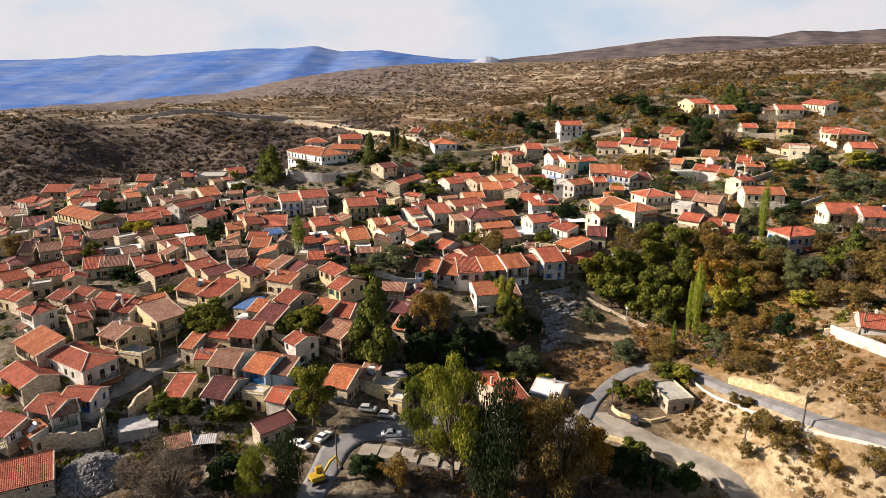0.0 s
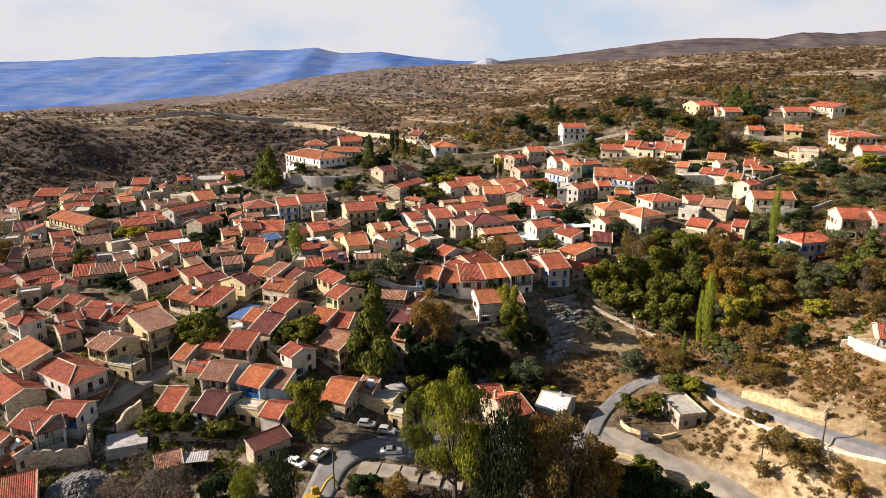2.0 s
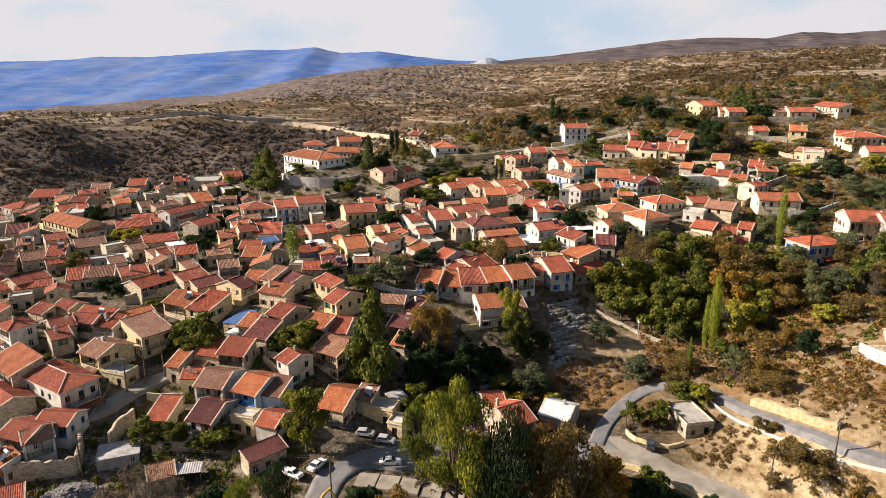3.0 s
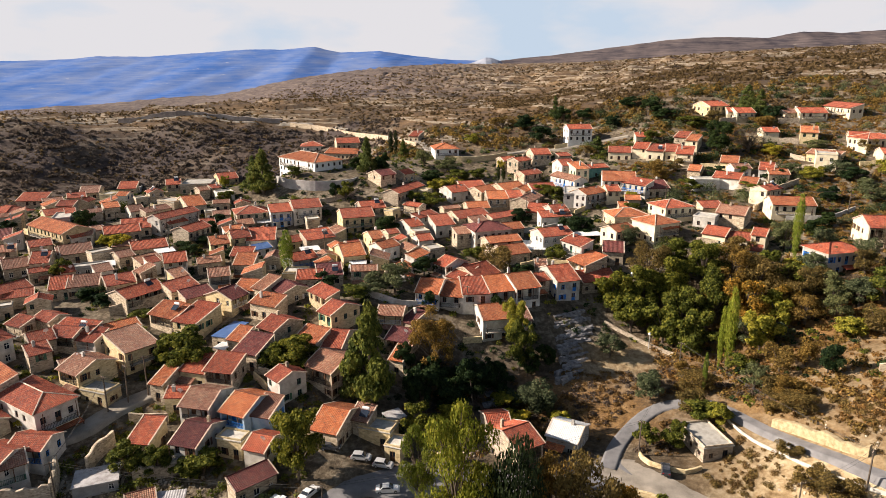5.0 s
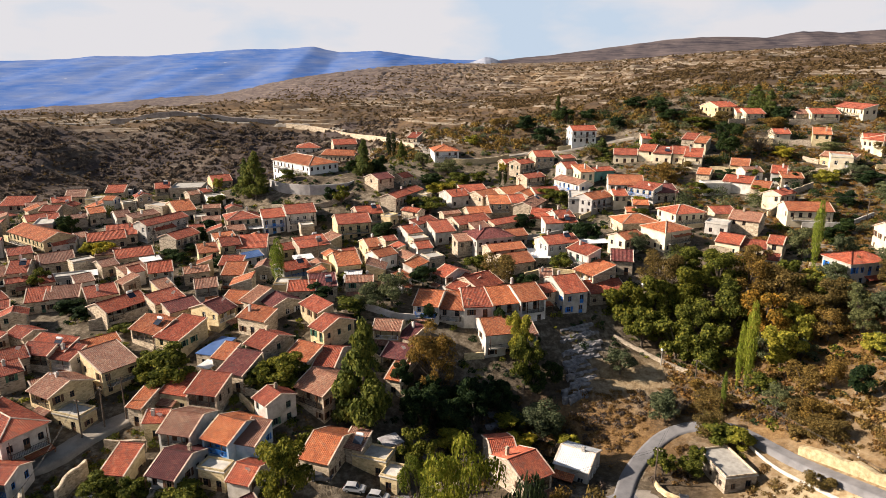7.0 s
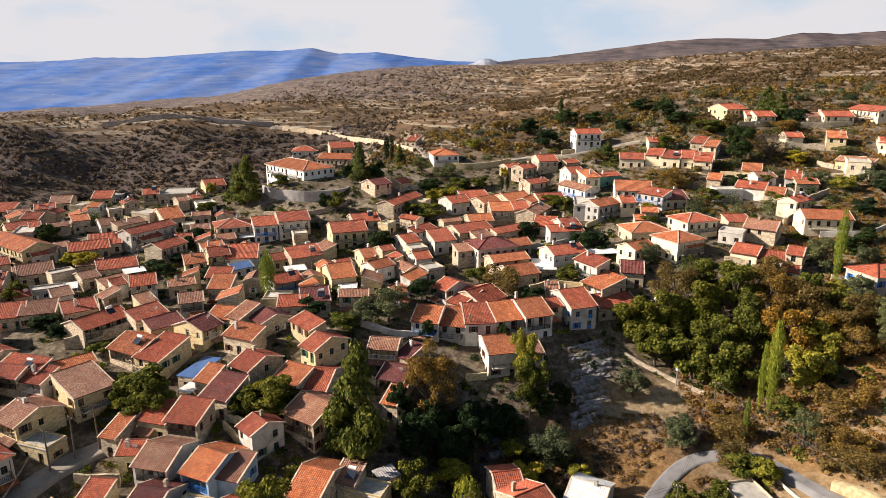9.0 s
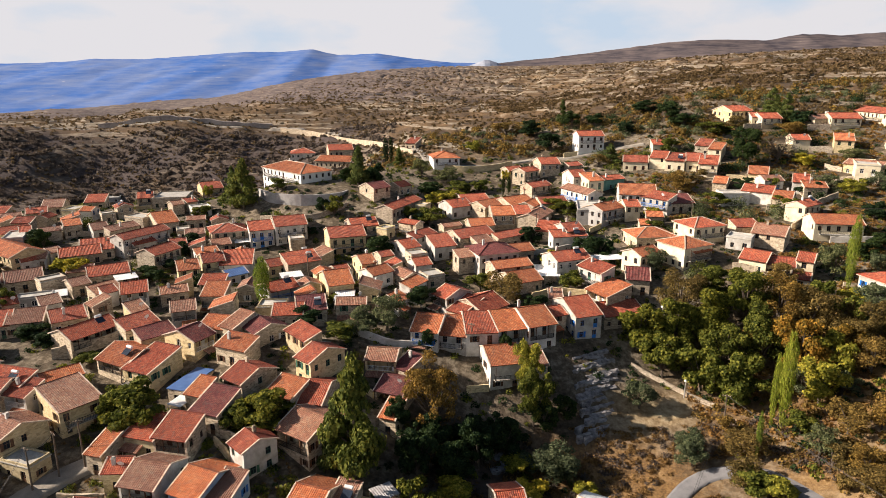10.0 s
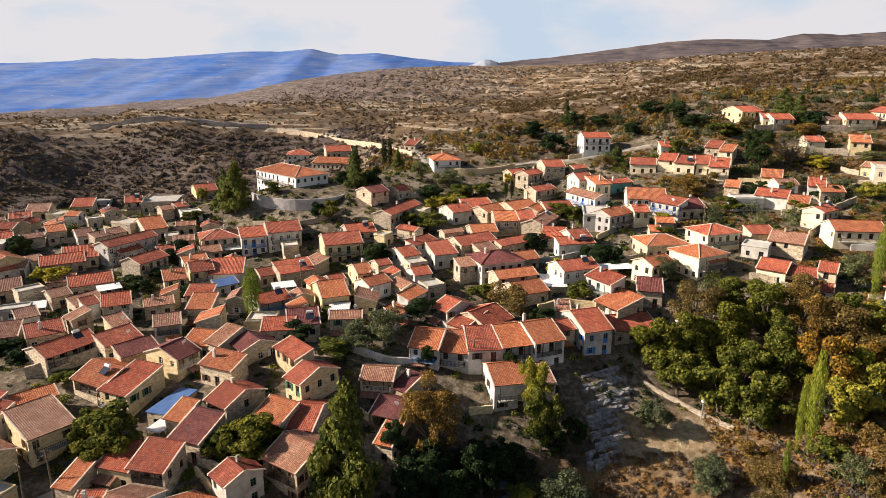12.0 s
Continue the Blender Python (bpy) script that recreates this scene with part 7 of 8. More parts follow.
def leaf_cloud(centres, radii, count, size, rng, droop=0.0, thin=1.0):
    """Leaf sprays on and in a set of lobes: small bent cards that face mostly outwards."""
    centres, radii = np.array(centres, float), np.array(radii, float)
    weight = radii.mean(1) ** 2
    k = rng.choice(len(centres), count, p=weight / weight.sum())
    d = rng.normal(size=(count, 3))
    d /= np.linalg.norm(d, axis=1)[:, None]
    flip = (d[:, 2] < -0.35) & (rng.rand(count) < 0.6)
    d[flip, 2] *= -1
    p = centres[k] + d * radii[k] * (rng.uniform(0.40, 1.12, (count, 1)) ** 0.6)
    nrm = d + rng.normal(size=(count, 3)) * 0.55
    nrm /= np.linalg.norm(nrm, axis=1)[:, None]
    t = np.cross(nrm, rng.normal(size=(count, 3)))
    t /= np.linalg.norm(t, axis=1)[:, None] + 1e-9
    b = np.cross(nrm, t)
    if droop:
        b = b * (1 - abs(droop)) + np.array((0, 0, -1.0)) * droop
    s = size * rng.uniform(0.5, 1.4, (count, 1))
    verts = np.stack([p - t * s * 0.5 * thin, p + t * s * 0.5 * thin + nrm * s * 0.15, p + b * s * 0.9 + t * s * 0.3 * thin, p + b * s * 1.05 - t * s * 0.35 * thin], 1).reshape(-1, 3)
    return verts.tolist(), np.arange(count * 4).reshape(-1, 4).tolist()


def crown_mesh(kind, seed, grade):
    """A crown one unit high and one unit wide at scale, standing on z 0; and its limbs. grade: 0 for small trees, 1 middling, 2 tall."""
    rng = np.random.RandomState(seed)
    centres, radii, limbs = [], [], []
    size, count, droop, thin = 0.085, 1500, 0.0, 1.0
    if kind in ("cyp", "poplar"):
        for k in range(9):
            z = 0.08 + 0.9 * k / 8
            r = 0.40 * math.sin(math.pi * min(0.97, 0.12 + 0.80 * (1 - k / 8) ** 0.75)) ** 0.8 + 0.04
            centres.append((rng.uniform(-0.06, 0.06), rng.uniform(-0.06, 0.06), z))
            radii.append((r, r, 0.09))
        size, droop, count, thin = 0.075, -0.75, 1300, 0.9
        limbs = [[(0, 0, -0.05), (0, 0, 0.5), (0, 0, 0.92)]]
    elif kind == "pine":
        for k in range(36):
            z = rng.uniform(0.14, 0.95)
            a, reach = rng.uniform(0, 6.28), 0.38 * (1.08 - z) * rng.uniform(0.3, 1.2)
            centres.append((reach * math.cos(a), reach * math.sin(a), z))
            q = 0.12 * (1.2 - z) + 0.045
            radii.append((q, q, q * 0.55))
            limbs.append([(0, 0, z - 0.1), (reach * 0.5 * math.cos(a), reach * 0.5 * math.sin(a), z - 0.03), (reach * math.cos(a), reach * math.sin(a), z)])
        centres.append((0, 0, 0.95))
        radii.append((0.07, 0.07, 0.07))
        limbs.append([(0, 0, -0.05), (0, 0, 0.5), (0, 0, 0.95)])
        size, count = 0.07, 1900
    else:
        lobes = (13, 20, 34)[grade]
        for k in range(lobes):
            a, z = rng.uniform(0, 6.28), rng.uniform(0.28, 0.86)
            reach = rng.uniform(0.10, 0.36) * (1.15 - abs(z - 0.5))
            q = rng.uniform(0.10, 0.20) * (1.0, 0.88, 0.72)[grade]
            centres.append((reach * math.cos(a), reach * math.sin(a), z))
            radii.append((q, q, q * rng.uniform(0.65, 0.95)))
            limbs.append([(0, 0, 0.12 + 0.1 * rng.rand()), (reach * 0.45 * math.cos(a), reach * 0.45 * math.sin(a), z * 0.65), (reach * math.cos(a), reach * math.sin(a), z + 0.03)])
        limbs.append([(0, 0, -0.08), (rng.uniform(-0.02, 0.02), 0, 0.25), (rng.uniform(-0.04, 0.04), 0.02, 0.6)])
        if kind == "light":
            size, count, droop, thin = 0.05, 3200, 0.5, 0.7
        elif kind == "bare":
            size, count, thin = 0.07, 1300, 0.16
        elif kind in ("brown", "olive"):
            size, count, thin = 0.058, 1900, 0.6
        else:
            size, count = 0.062, 2100
    finer = (0.84, 0.62, 0.42)[grade]
    count, size = int(count * (1.35, 2.2, 4.2)[grade]), size * finer
    verts, faces = leaf_cloud(centres, radii, count, size, rng, droop, thin)
    crown = raw_mesh("crown", verts, faces, LEAVES[kind])
    bm = bmesh.new()
    for k, limb in enumerate(limbs):
        main = k == len(limbs) - 1
        r = 0.030 if main else 0.012
        tube(bm, limb, [r, r * 0.75, r * 0.3], 6 if main else 4)
    trunk = bpy.data.meshes.new("trunk")
    bm.to_mesh(trunk)
    bm.free()
    trunk.materials.append(M_BARK)
    return crown, trunk


CROWNS = {}


def tree(kind, x, y, tall, wide, words=""):
    """A tree at x, y: its height and the width of its crown."""
    grade = 0 if tall < 5 else 1 if tall < 11 else 2
    variant = dice.randrange(3 if kind in ("green", "dark", "brown", "autumn", "yellow", "olive") else 2)
    if (kind, variant, grade) not in CROWNS:
        CROWNS[kind, variant, grade] = crown_mesh(kind, 31 * variant + len(CROWNS), grade)
    crown, trunk = CROWNS[kind, variant, grade]
    for _ in range(6):
        gap = np.hypot(ROAD_LINE[:, 0] - x, ROAD_LINE[:, 1] - y)
        k = int(np.argmin(gap))
        if tall < 8 and gap[k] < 3.0:
            x, y = x + 0.8 * (x - ROAD_LINE[k, 0]) / max(gap[k], 0.2), y + 0.8 * (y - ROAD_LINE[k, 1]) / max(gap[k], 0.2)
    root = new("tree")
    root.matrix_basis = pose(x, y, high(x, y) - 0.1, 0, 0, dice.uniform(0, 360))
    short = "young, low " if tall < 4 else ""
    tagged(root, words or short + TREE_WORDS[kind], "tree", "trees")
    spread = {"poplar": 0.66, "pine": 1.18, "cyp": 0.95}.get(kind, 1.08)
    grown = Matrix.Diagonal((wide * spread, wide * spread, tall, 1))
    shared("trunk", trunk, root, grown)
    shared("crown", crown, root, grown)
    return root


# trees: kind, x, y, height, width of the crown
tree("light", 1.6, 98.9, 24.6, 14.5)
tree("light", -4.1, 107.0, 14.3, 7.6)
tree("cyp", 9.5, 93.6, 22.3, 9.6)
tree("cyp", 6.3, 94.8, 15.8, 7.1)
tree("cyp", -25.3, 94.1, 12.7, 6.1)
tree("brown", 19.6, 94.6, 23.1, 13.3)
tree("brown", 16.0, 100.7, 16.5, 9.5)
tree("autumn", 26.2, 101.1, 11.8, 8.5)
tree("light", -30.7, 93.0, 12.7, 6.5)
tree("light", -33.1, 94.9, 9.7, 5.1)
tree("bare", -45.3, 93.2, 14.3, 15.2)
tree("bare", -51.5, 96.6, 8.7, 9.3)
tree("green", -24.7, 111.9, 14.5, 9.5)
tree("pine", -14.7, 131.7, 21.3, 11.3)
tree("pine", -17.9, 132.9, 12.6, 6.3)
tree("brown", -2.6, 145.6, 15.3, 10.9)
tree("dark", -5.0, 135.1, 8.9, 7.1)
tree("dark", 0.8, 135.6, 8.3, 7.2)
tree("dark", 5.4, 140.6, 10.6, 8.1)
tree("dark", 10.2, 143.7, 7.2, 7.5)
tree("green", 16.2, 150.1, 12.4, 7.3)
tree("green", -30.7, 138.8, 6.7, 9.7)
tree("green", -34.9, 138.8, 4.2, 5.2)
tree("green", -53.7, 139.8, 9.3, 10.5)
tree("green", -58.5, 142.3, 6.3, 5.3)
tree("poplar", -40.4, 177.3, 11.5, 6.4, "stout bright green poplar tree among the roofs")
tree("pine", -64.1, 246.4, 15.7, 9.7)
tree("pine", -68.3, 250.6, 10.9, 7.9)
tree("pine", -28.2, 253.6, 12.6, 7.5)
tree("cyp", -23.7, 311.1, 10.5, 3.2)
tree("poplar", 59.5, 144.4, 17.4, 4.6)
tree("poplar", 58.2, 145.4, 13.5, 2.7)
tree("poplar", 51.9, 137.1, 8.9, 1.8)
tree("poplar", 88.5, 177.0, 16.2, 4.4)
tree("green", 36.8, 123.8, 4.9, 4.9)
tree("green", 41.2, 123.0, 5.5, 5.4)
tree("green", 48.9, 130.9, 4.1, 6.9)
tree("green", 43.9, 126.1, 4.0, 3.7)
tree("olive", 42.8, 142.6, 5.4, 6.8)
tree("olive", 37.3, 154.7, 5.6, 7.9)
tree("olive", 18.5, 139.0, 7.5, 9.4)
tree("yellow", 12.8, 141.5, 3.9, 6.1)
tree("dark", 11.8, 147.1, 3.0, 5.6)
tree("brown", 51.5, 139.1, 5.2, 7.9)
tree("green", 41.2, 170.8, 10.4, 10.9)
tree("green", 48.7, 169.7, 12.8, 10.8)
tree("green", 56.2, 169.7, 13.5, 11.5)
tree("brown", 51.7, 176.4, 12.7, 11.1)
tree("green", 58.3, 177.8, 11.4, 11.2)
tree("green", 64.8, 173.2, 12.8, 12.5)
tree("brown", 69.6, 169.4, 12.6, 12.2)
tree("brown", 74.0, 165.1, 10.8, 11.2)
tree("green", 62.6, 161.1, 13.8, 11.8)
tree("autumn", 67.8, 155.8, 13.4, 11.4)
tree("yellow", 72.1, 152.8, 10.9, 8.4)
tree("green", 44.3, 163.3, 10.2, 9.8)
tree("green", 50.5, 159.0, 10.7, 10.3)
tree("green", 56.4, 154.6, 10.5, 10.0)
tree("green", 42.2, 168.2, 7.2, 7.7)
tree("yellow", 67.4, 147.6, 9.3, 8.9)
tree("green", 55.6, 161.8, 11.6, 10.4)
tree("green", 80.9, 164.4, 8.4, 7.4)
tree("brown", 84.3, 159.2, 8.2, 8.6)
tree("olive", 86.3, 154.6, 8.0, 8.4)
tree("olive", 90.2, 151.8, 7.1, 8.3)
tree("yellow", 86.1, 169.8, 5.4, 7.6)
tree("green", 93.9, 149.1, 8.4, 9.5)
tree("pine", 103.1, 158.4, 9.5, 7.1)
tree("brown", 98.5, 145.8, 8.2, 9.3)
tree("brown", 98.7, 138.8, 10.5, 8.9)
tree("brown", 86.8, 140.4, 6.0, 7.7)
tree("yellow", 82.7, 142.0, 5.4, 6.5)
tree("brown", 91.3, 135.5, 5.8, 7.5)
tree("dark", 72.2, 130.5, 6.7, 5.5)
tree("brown", 60.7, 130.8, 4.7, 7.4)
tree("brown", 62.6, 121.7, 5.0, 7.0)
tree("green", 61.1, 141.1, 4.3, 6.0)
tree("olive", 83.3, 143.2, 3.5, 5.3)
tree("brown", 57.7, 102.0, 6.1, 7.3)
tree("brown", 56.3, 105.6, 4.6, 5.3)
tree("brown", 60.8, 101.9, 2.8, 4.1)
tree("brown", 57.9, 113.1, 3.0, 5.0)
tree("brown", 63.2, 94.7, 4.3, 4.9)
tree("brown", 68.8, 90.9, 5.5, 5.7)
tree("brown", 50.6, 101.6, 3.4, 3.2)
tree("dark", 42.0, 97.7, 6.6, 6.2)
tree("dark", 35.9, 98.3, 8.9, 7.3)
tree("dark", 31.4, 99.8, 9.0, 7.4)
tree("green", 34.4, 104.2, 5.7, 6.5)
tree("dark", -13.0, 98.3, 5.5, 7.2)
tree("brown", -8.1, 97.1, 6.0, 6.1)
tree("dark", -37.2, 97.5, 7.7, 8.3)
tree("green", -48.6, 113.5, 5.4, 5.7)
tree("green", -53.9, 113.3, 6.0, 6.8)
tree("green", -40.9, 113.5, 4.3, 6.8)
tree("green", -44.0, 112.9, 3.7, 4.5)
tree("yellow", -74.6, 120.2, 2.5, 4.7)
tree("yellow", -85.7, 117.8, 3.5, 4.6)
tree("green", -5.2, 125.2, 7.8, 7.3)
tree("yellow", -99.9, 204.1, 4.9, 7.4)
tree("dark", -86.3, 167.9, 3.6, 7.2)
tree("dark", -78.5, 164.5, 3.1, 4.7)
tree("green", -69.9, 158.5, 2.8, 5.6)
tree("green", -52.3, 138.1, 8.8, 9.9)
tree("green", -58.6, 146.7, 4.5, 5.2)
tree("green", -31.2, 139.4, 7.0, 8.4)
tree("green", -35.2, 138.2, 4.8, 4.9)
tree("dark", -25.1, 145.0, 1.7, 4.1)
tree("dark", -71.8, 196.4, 3.7, 5.7)
tree("dark", -60.5, 192.6, 3.6, 5.0)
tree("dark", -29.4, 167.7, 4.2, 7.1)
tree("green", -21.7, 163.2, 3.7, 6.9)
tree("olive", -17.5, 166.3, 5.5, 8.8)
tree("olive", -12.4, 168.5, 8.1, 9.6)
tree("dark", -5.6, 179.7, 6.0, 7.7)
tree("yellow", -28.5, 176.0, 2.7, 3.5)
tree("green", -25.3, 179.4, 2.7, 2.6)
tree("dark", -3.8, 163.0, 5.0, 3.7)
tree("dark", -18.9, 212.7, 6.3, 9.3)
tree("dark", -15.1, 213.9, 3.2, 6.2)
tree("green", 8.3, 189.3, 5.0, 6.8)
tree("brown", 13.7, 181.5, 8.1, 10.4)
tree("dark", 19.5, 176.5, 5.3, 6.3)
tree("yellow", 27.0, 200.4, 5.9, 6.5)
tree("green", 29.9, 188.8, 4.3, 6.1)
tree("dark", 39.6, 202.5, 6.3, 8.7)
tree("dark", 36.3, 207.5, 4.7, 6.0)
tree("olive", 49.7, 192.6, 5.7, 8.9)
tree("dark", 24.4, 219.4, 5.0, 8.0)
tree("dark", 22.1, 219.8, 3.3, 4.8)
tree("green", -4.6, 232.7, 6.0, 10.2)
tree("dark", -8.8, 231.7, 4.4, 6.8)
tree("yellow", 0.8, 259.7, 4.9, 11.6)
tree("green", 5.7, 265.5, 5.0, 9.9)
tree("dark", -5.0, 262.0, 4.9, 9.7)
tree("green", 12.7, 267.5, 4.4, 8.0)
tree("green", 38.0, 237.7, 5.8, 8.7)
tree("dark", 29.5, 227.3, 3.4, 6.6)
tree("cyp", 22.2, 263.0, 5.8, 1.8)
tree("dark", 12.0, 162.4, 6.1, 3.5)
tree("yellow", 15.3, 155.5, 11.8, 6.7)
tree("dark", 102.3, 264.5, 13.8, 12.2)
tree("bare", 114.7, 265.6, 9.3, 14.1)
tree("yellow", 120.8, 259.4, 5.4, 9.2)
tree("pine", 129.5, 304.1, 11.1, 9.9)
tree("dark", 135.5, 292.4, 6.0, 10.5)
tree("brown", 128.3, 286.1, 5.0, 12.3)
tree("brown", 75.7, 254.0, 6.3, 10.8)
tree("brown", 76.8, 249.3, 5.4, 7.0)
tree("green", 83.4, 237.5, 5.1, 9.1)
tree("green", 100.8, 229.5, 4.9, 9.6)
tree("dark", 95.2, 247.6, 4.4, 7.8)
tree("dark", 90.5, 312.9, 8.1, 11.4)
tree("dark", 86.7, 330.3, 5.8, 12.1)
tree("dark", 95.2, 303.8, 5.4, 11.0)
tree("olive", 119.2, 240.2, 5.1, 8.4)
tree("yellow", 123.2, 234.4, 5.7, 8.1)
tree("dark", 112.8, 240.4, 4.3, 8.4)
tree("green", 83.0, 282.1, 5.9, 8.1)
tree("dark", 93.4, 278.2, 4.0, 6.0)
tree("green", 102.7, 292.6, 5.2, 14.8)
tree("brown", 112.0, 295.3, 5.2, 8.5)
tree("olive", 136.2, 258.3, 4.5, 10.9)
tree("pine", 61.3, 282.6, 7.4, 8.1)
tree("brown", 57.1, 281.7, 5.1, 8.1)
tree("green", 33.9, 243.5, 4.8, 7.7)
tree("green", 43.4, 272.4, 3.4, 4.9)
tree("yellow", 22.4, 275.6, 5.2, 4.0)
tree("cyp", 20.2, 261.9, 6.5, 1.7)
tree("dark", 36.5, 326.0, 7.0, 12.0)
tree("dark", 42.7, 305.0, 7.6, 12.2)
tree("brown", 27.9, 334.3, 5.9, 12.3)
tree("dark", 55.9, 329.3, 8.2, 9.7)
tree("dark", 64.9, 327.2, 5.8, 9.6)
tree("dark", 73.9, 308.2, 5.4, 9.0)
tree("pine", -28.6, 258.4, 12.4, 7.0)
tree("dark", -23.0, 256.6, 8.1, 7.3)
tree("cyp", -21.6, 310.0, 10.1, 2.7)
tree("pine", -17.4, 296.6, 8.1, 4.3)
tree("olive", -8.3, 278.3, 6.9, 8.0)
tree("olive", 0.7, 275.4, 5.9, 9.9)
tree("pine", -69.5, 265.7, 12.3, 8.6)
tree("pine", -70.0, 255.2, 11.8, 6.3)
tree("green", -33.5, 236.3, 7.5, 6.0)
tree("dark", -37.1, 237.9, 5.9, 5.0)
tree("green", -54.6, 252.5, 4.5, 5.4)
tree("yellow", -3.0, 250.2, 5.4, 7.1)
tree("yellow", 4.2, 256.1, 5.5, 7.3)
tree("green", -10.2, 233.4, 5.0, 6.5)
tree("green", -7.0, 234.3, 3.4, 6.6)
tree("dark", -110.0, 213.8, 8.0, 6.2)
tree("green", -76.4, 242.2, 4.9, 6.8)
tree("yellow", -112.5, 351.1, 6.6, 5.3)
tree("dark", -71.8, 222.4, 4.5, 6.2)
tree("dark", -74.9, 199.3, 3.6, 6.8)
tree("dark", -70.1, 204.4, 3.7, 7.0)
tree("dark", -39.8, 229.4, 3.0, 4.8)
tree("dark", -33.2, 258.5, 5.4, 5.5)
tree("dark", -72.3, 213.6, 4.6, 4.4)
tree("green", 58.3, 218.2, 3.9, 6.0)
tree("yellow", 61.1, 229.6, 4.9, 4.8)
tree("dark", 50.5, 241.7, 4.4, 6.8)
tree("brown", 84.5, 256.2, 4.6, 7.2)
tree("green", 103.6, 245.4, 4.4, 4.3)
tree("yellow", 12.1, 308.5, 5.5, 6.8)
tree("dark", -114.7, 219.4, 5.0, 7.0)
tree("brown", -125.0, 183.6, 7.6, 7.4)
tree("dark", -135.8, 215.3, 4.9, 5.7)
tree("dark", -115.9, 201.3, 3.1, 5.4)
tree("yellow", -93.3, 200.5, 6.3, 8.0)
tree("green", -99.7, 179.3, 6.6, 6.4)
tree("dark", -90.5, 134.5, 2.0, 5.0)
tree("dark", -80.8, 163.7, 3.9, 5.9)
tree("brown", 148.9, 250.0, 5.3, 8.7)
tree("olive", 131.1, 235.0, 6.0, 10.2)
tree("olive", 128.9, 212.5, 7.4, 13.0)
tree("olive", 133.2, 204.3, 8.1, 12.5)
tree("dark", 133.4, 227.9, 5.9, 9.9)
tree("dark", 147.4, 225.7, 5.8, 9.8)
tree("dark", 118.6, 217.3, 5.7, 7.6)
tree("yellow", 144.6, 227.4, 7.8, 9.9)
tree("dark", 107.1, 197.5, 4.5, 7.0)
tree("dark", 101.6, 193.2, 4.4, 6.8)
tree("pine", 132.1, 297.5, 11.0, 7.7)
tree("pine", 53.4, 339.4, 11.2, 4.7)
tree("dark", -3.1, 141.2, 7.1, 7.7)
tree("dark", 3.9, 143.5, 7.3, 8.4)
tree("dark", 9.7, 145.9, 6.8, 6.4)
tree("dark", 0.7, 135.9, 6.9, 8.0)
tree("dark", 17.8, 149.0, 6.4, 6.6)
tree("dark", -6.9, 138.1, 5.9, 6.0)
tree("dark", -9.1, 143.8, 6.6, 5.2)
tree("dark", 22.3, 151.1, 5.3, 5.0)
tree("olive", 13.9, 142.0, 3.4, 5.3)
tree("olive", 19.1, 140.1, 4.5, 8.4)
tree("yellow", 1.6, 132.2, 4.2, 6.9)
tree("yellow", 12.9, 134.1, 4.9, 8.0)
tree("yellow", 22.9, 134.8, 3.8, 5.0)
tree("olive", 42.3, 138.4, 4.9, 6.6)
tree("brown", 48.0, 133.8, 5.3, 6.9)
tree("brown", 51.1, 145.9, 3.5, 5.3)
tree("olive", 71.6, 147.7, 5.5, 6.3)
tree("brown", 66.5, 137.0, 6.2, 7.8)
tree("olive", 60.3, 133.8, 5.6, 6.7)
tree("brown", 78.4, 151.0, 7.3, 8.5)
tree("brown", 62.8, 125.6, 5.7, 7.2)
tree("yellow", 53.6, 128.9, 4.1, 5.6)
tree("brown", 57.5, 125.3, 4.9, 5.4)
tree("brown", 70.9, 135.6, 6.1, 5.7)
tree("green", 52.3, 157.1, 6.0, 6.8)
tree("green", 47.9, 164.1, 7.5, 7.1)
tree("green", 42.9, 167.2, 7.6, 6.0)
tree("green", 55.1, 153.1, 7.0, 7.8)
tree("olive", 66.5, 151.1, 6.9, 7.6)
tree("autumn", 77.0, 155.7, 8.1, 7.7)
tree("brown", 79.3, 164.1, 8.5, 8.1)
tree("olive", 87.5, 166.8, 7.3, 8.2)
tree("green", 40.6, 172.3, 5.3, 4.9)
tree("green", 55.0, 168.1, 10.1, 8.4)
tree("brown", 64.1, 162.1, 9.7, 9.3)

BANK_TREES = random.Random(23)
for tx, ty in ((80, 170.6), (92.5, 172.2), (103.6, 171.2), (105.2, 157.1), (78.7, 157.2), (89.9, 155.7), (94.6, 145.6), (71.7, 156.4), (98, 164), (86, 163), (84, 149), (100, 150), (112, 166), (110, 178), (97, 180), (88, 182), (76, 178), (120, 176)):
    kind = BANK_TREES.choice(("olive", "brown", "green", "brown", "olive", "bare"))
    tall = BANK_TREES.uniform(5.2, 8.6)
    tree(kind, tx + BANK_TREES.uniform(-1.5, 1.5), ty + BANK_TREES.uniform(-1.5, 1.5), tall, tall * BANK_TREES.uniform(0.85, 1.15))


# ---- scrub, grass tufts and small bushes ----
HOMES = np.array([(o.location.x, o.location.y) for o in scene.objects if o.name.split(".")[0] == "house"])


def clear_of_houses(x, y, room):
    return np.min(np.hypot(HOMES[:, 0] - x, HOMES[:, 1] - y)) > room


PLAN = np.array([(px, py, math.cos(radians(az)), math.sin(radians(az)), pw / 2, pd / 2) for px, py, az, pw, pd in PLOTS])


def outside_walls(x, y, room):
    """True where x, y lies at least room metres outside every house."""
    dx, dy = x - PLAN[:, 0], y - PLAN[:, 1]
    u, v = np.abs(dx * PLAN[:, 2] + dy * PLAN[:, 3]) - PLAN[:, 4], np.abs(dy * PLAN[:, 2] - dx * PLAN[:, 3]) - PLAN[:, 5]
    return np.min(np.maximum(u, v)) > room


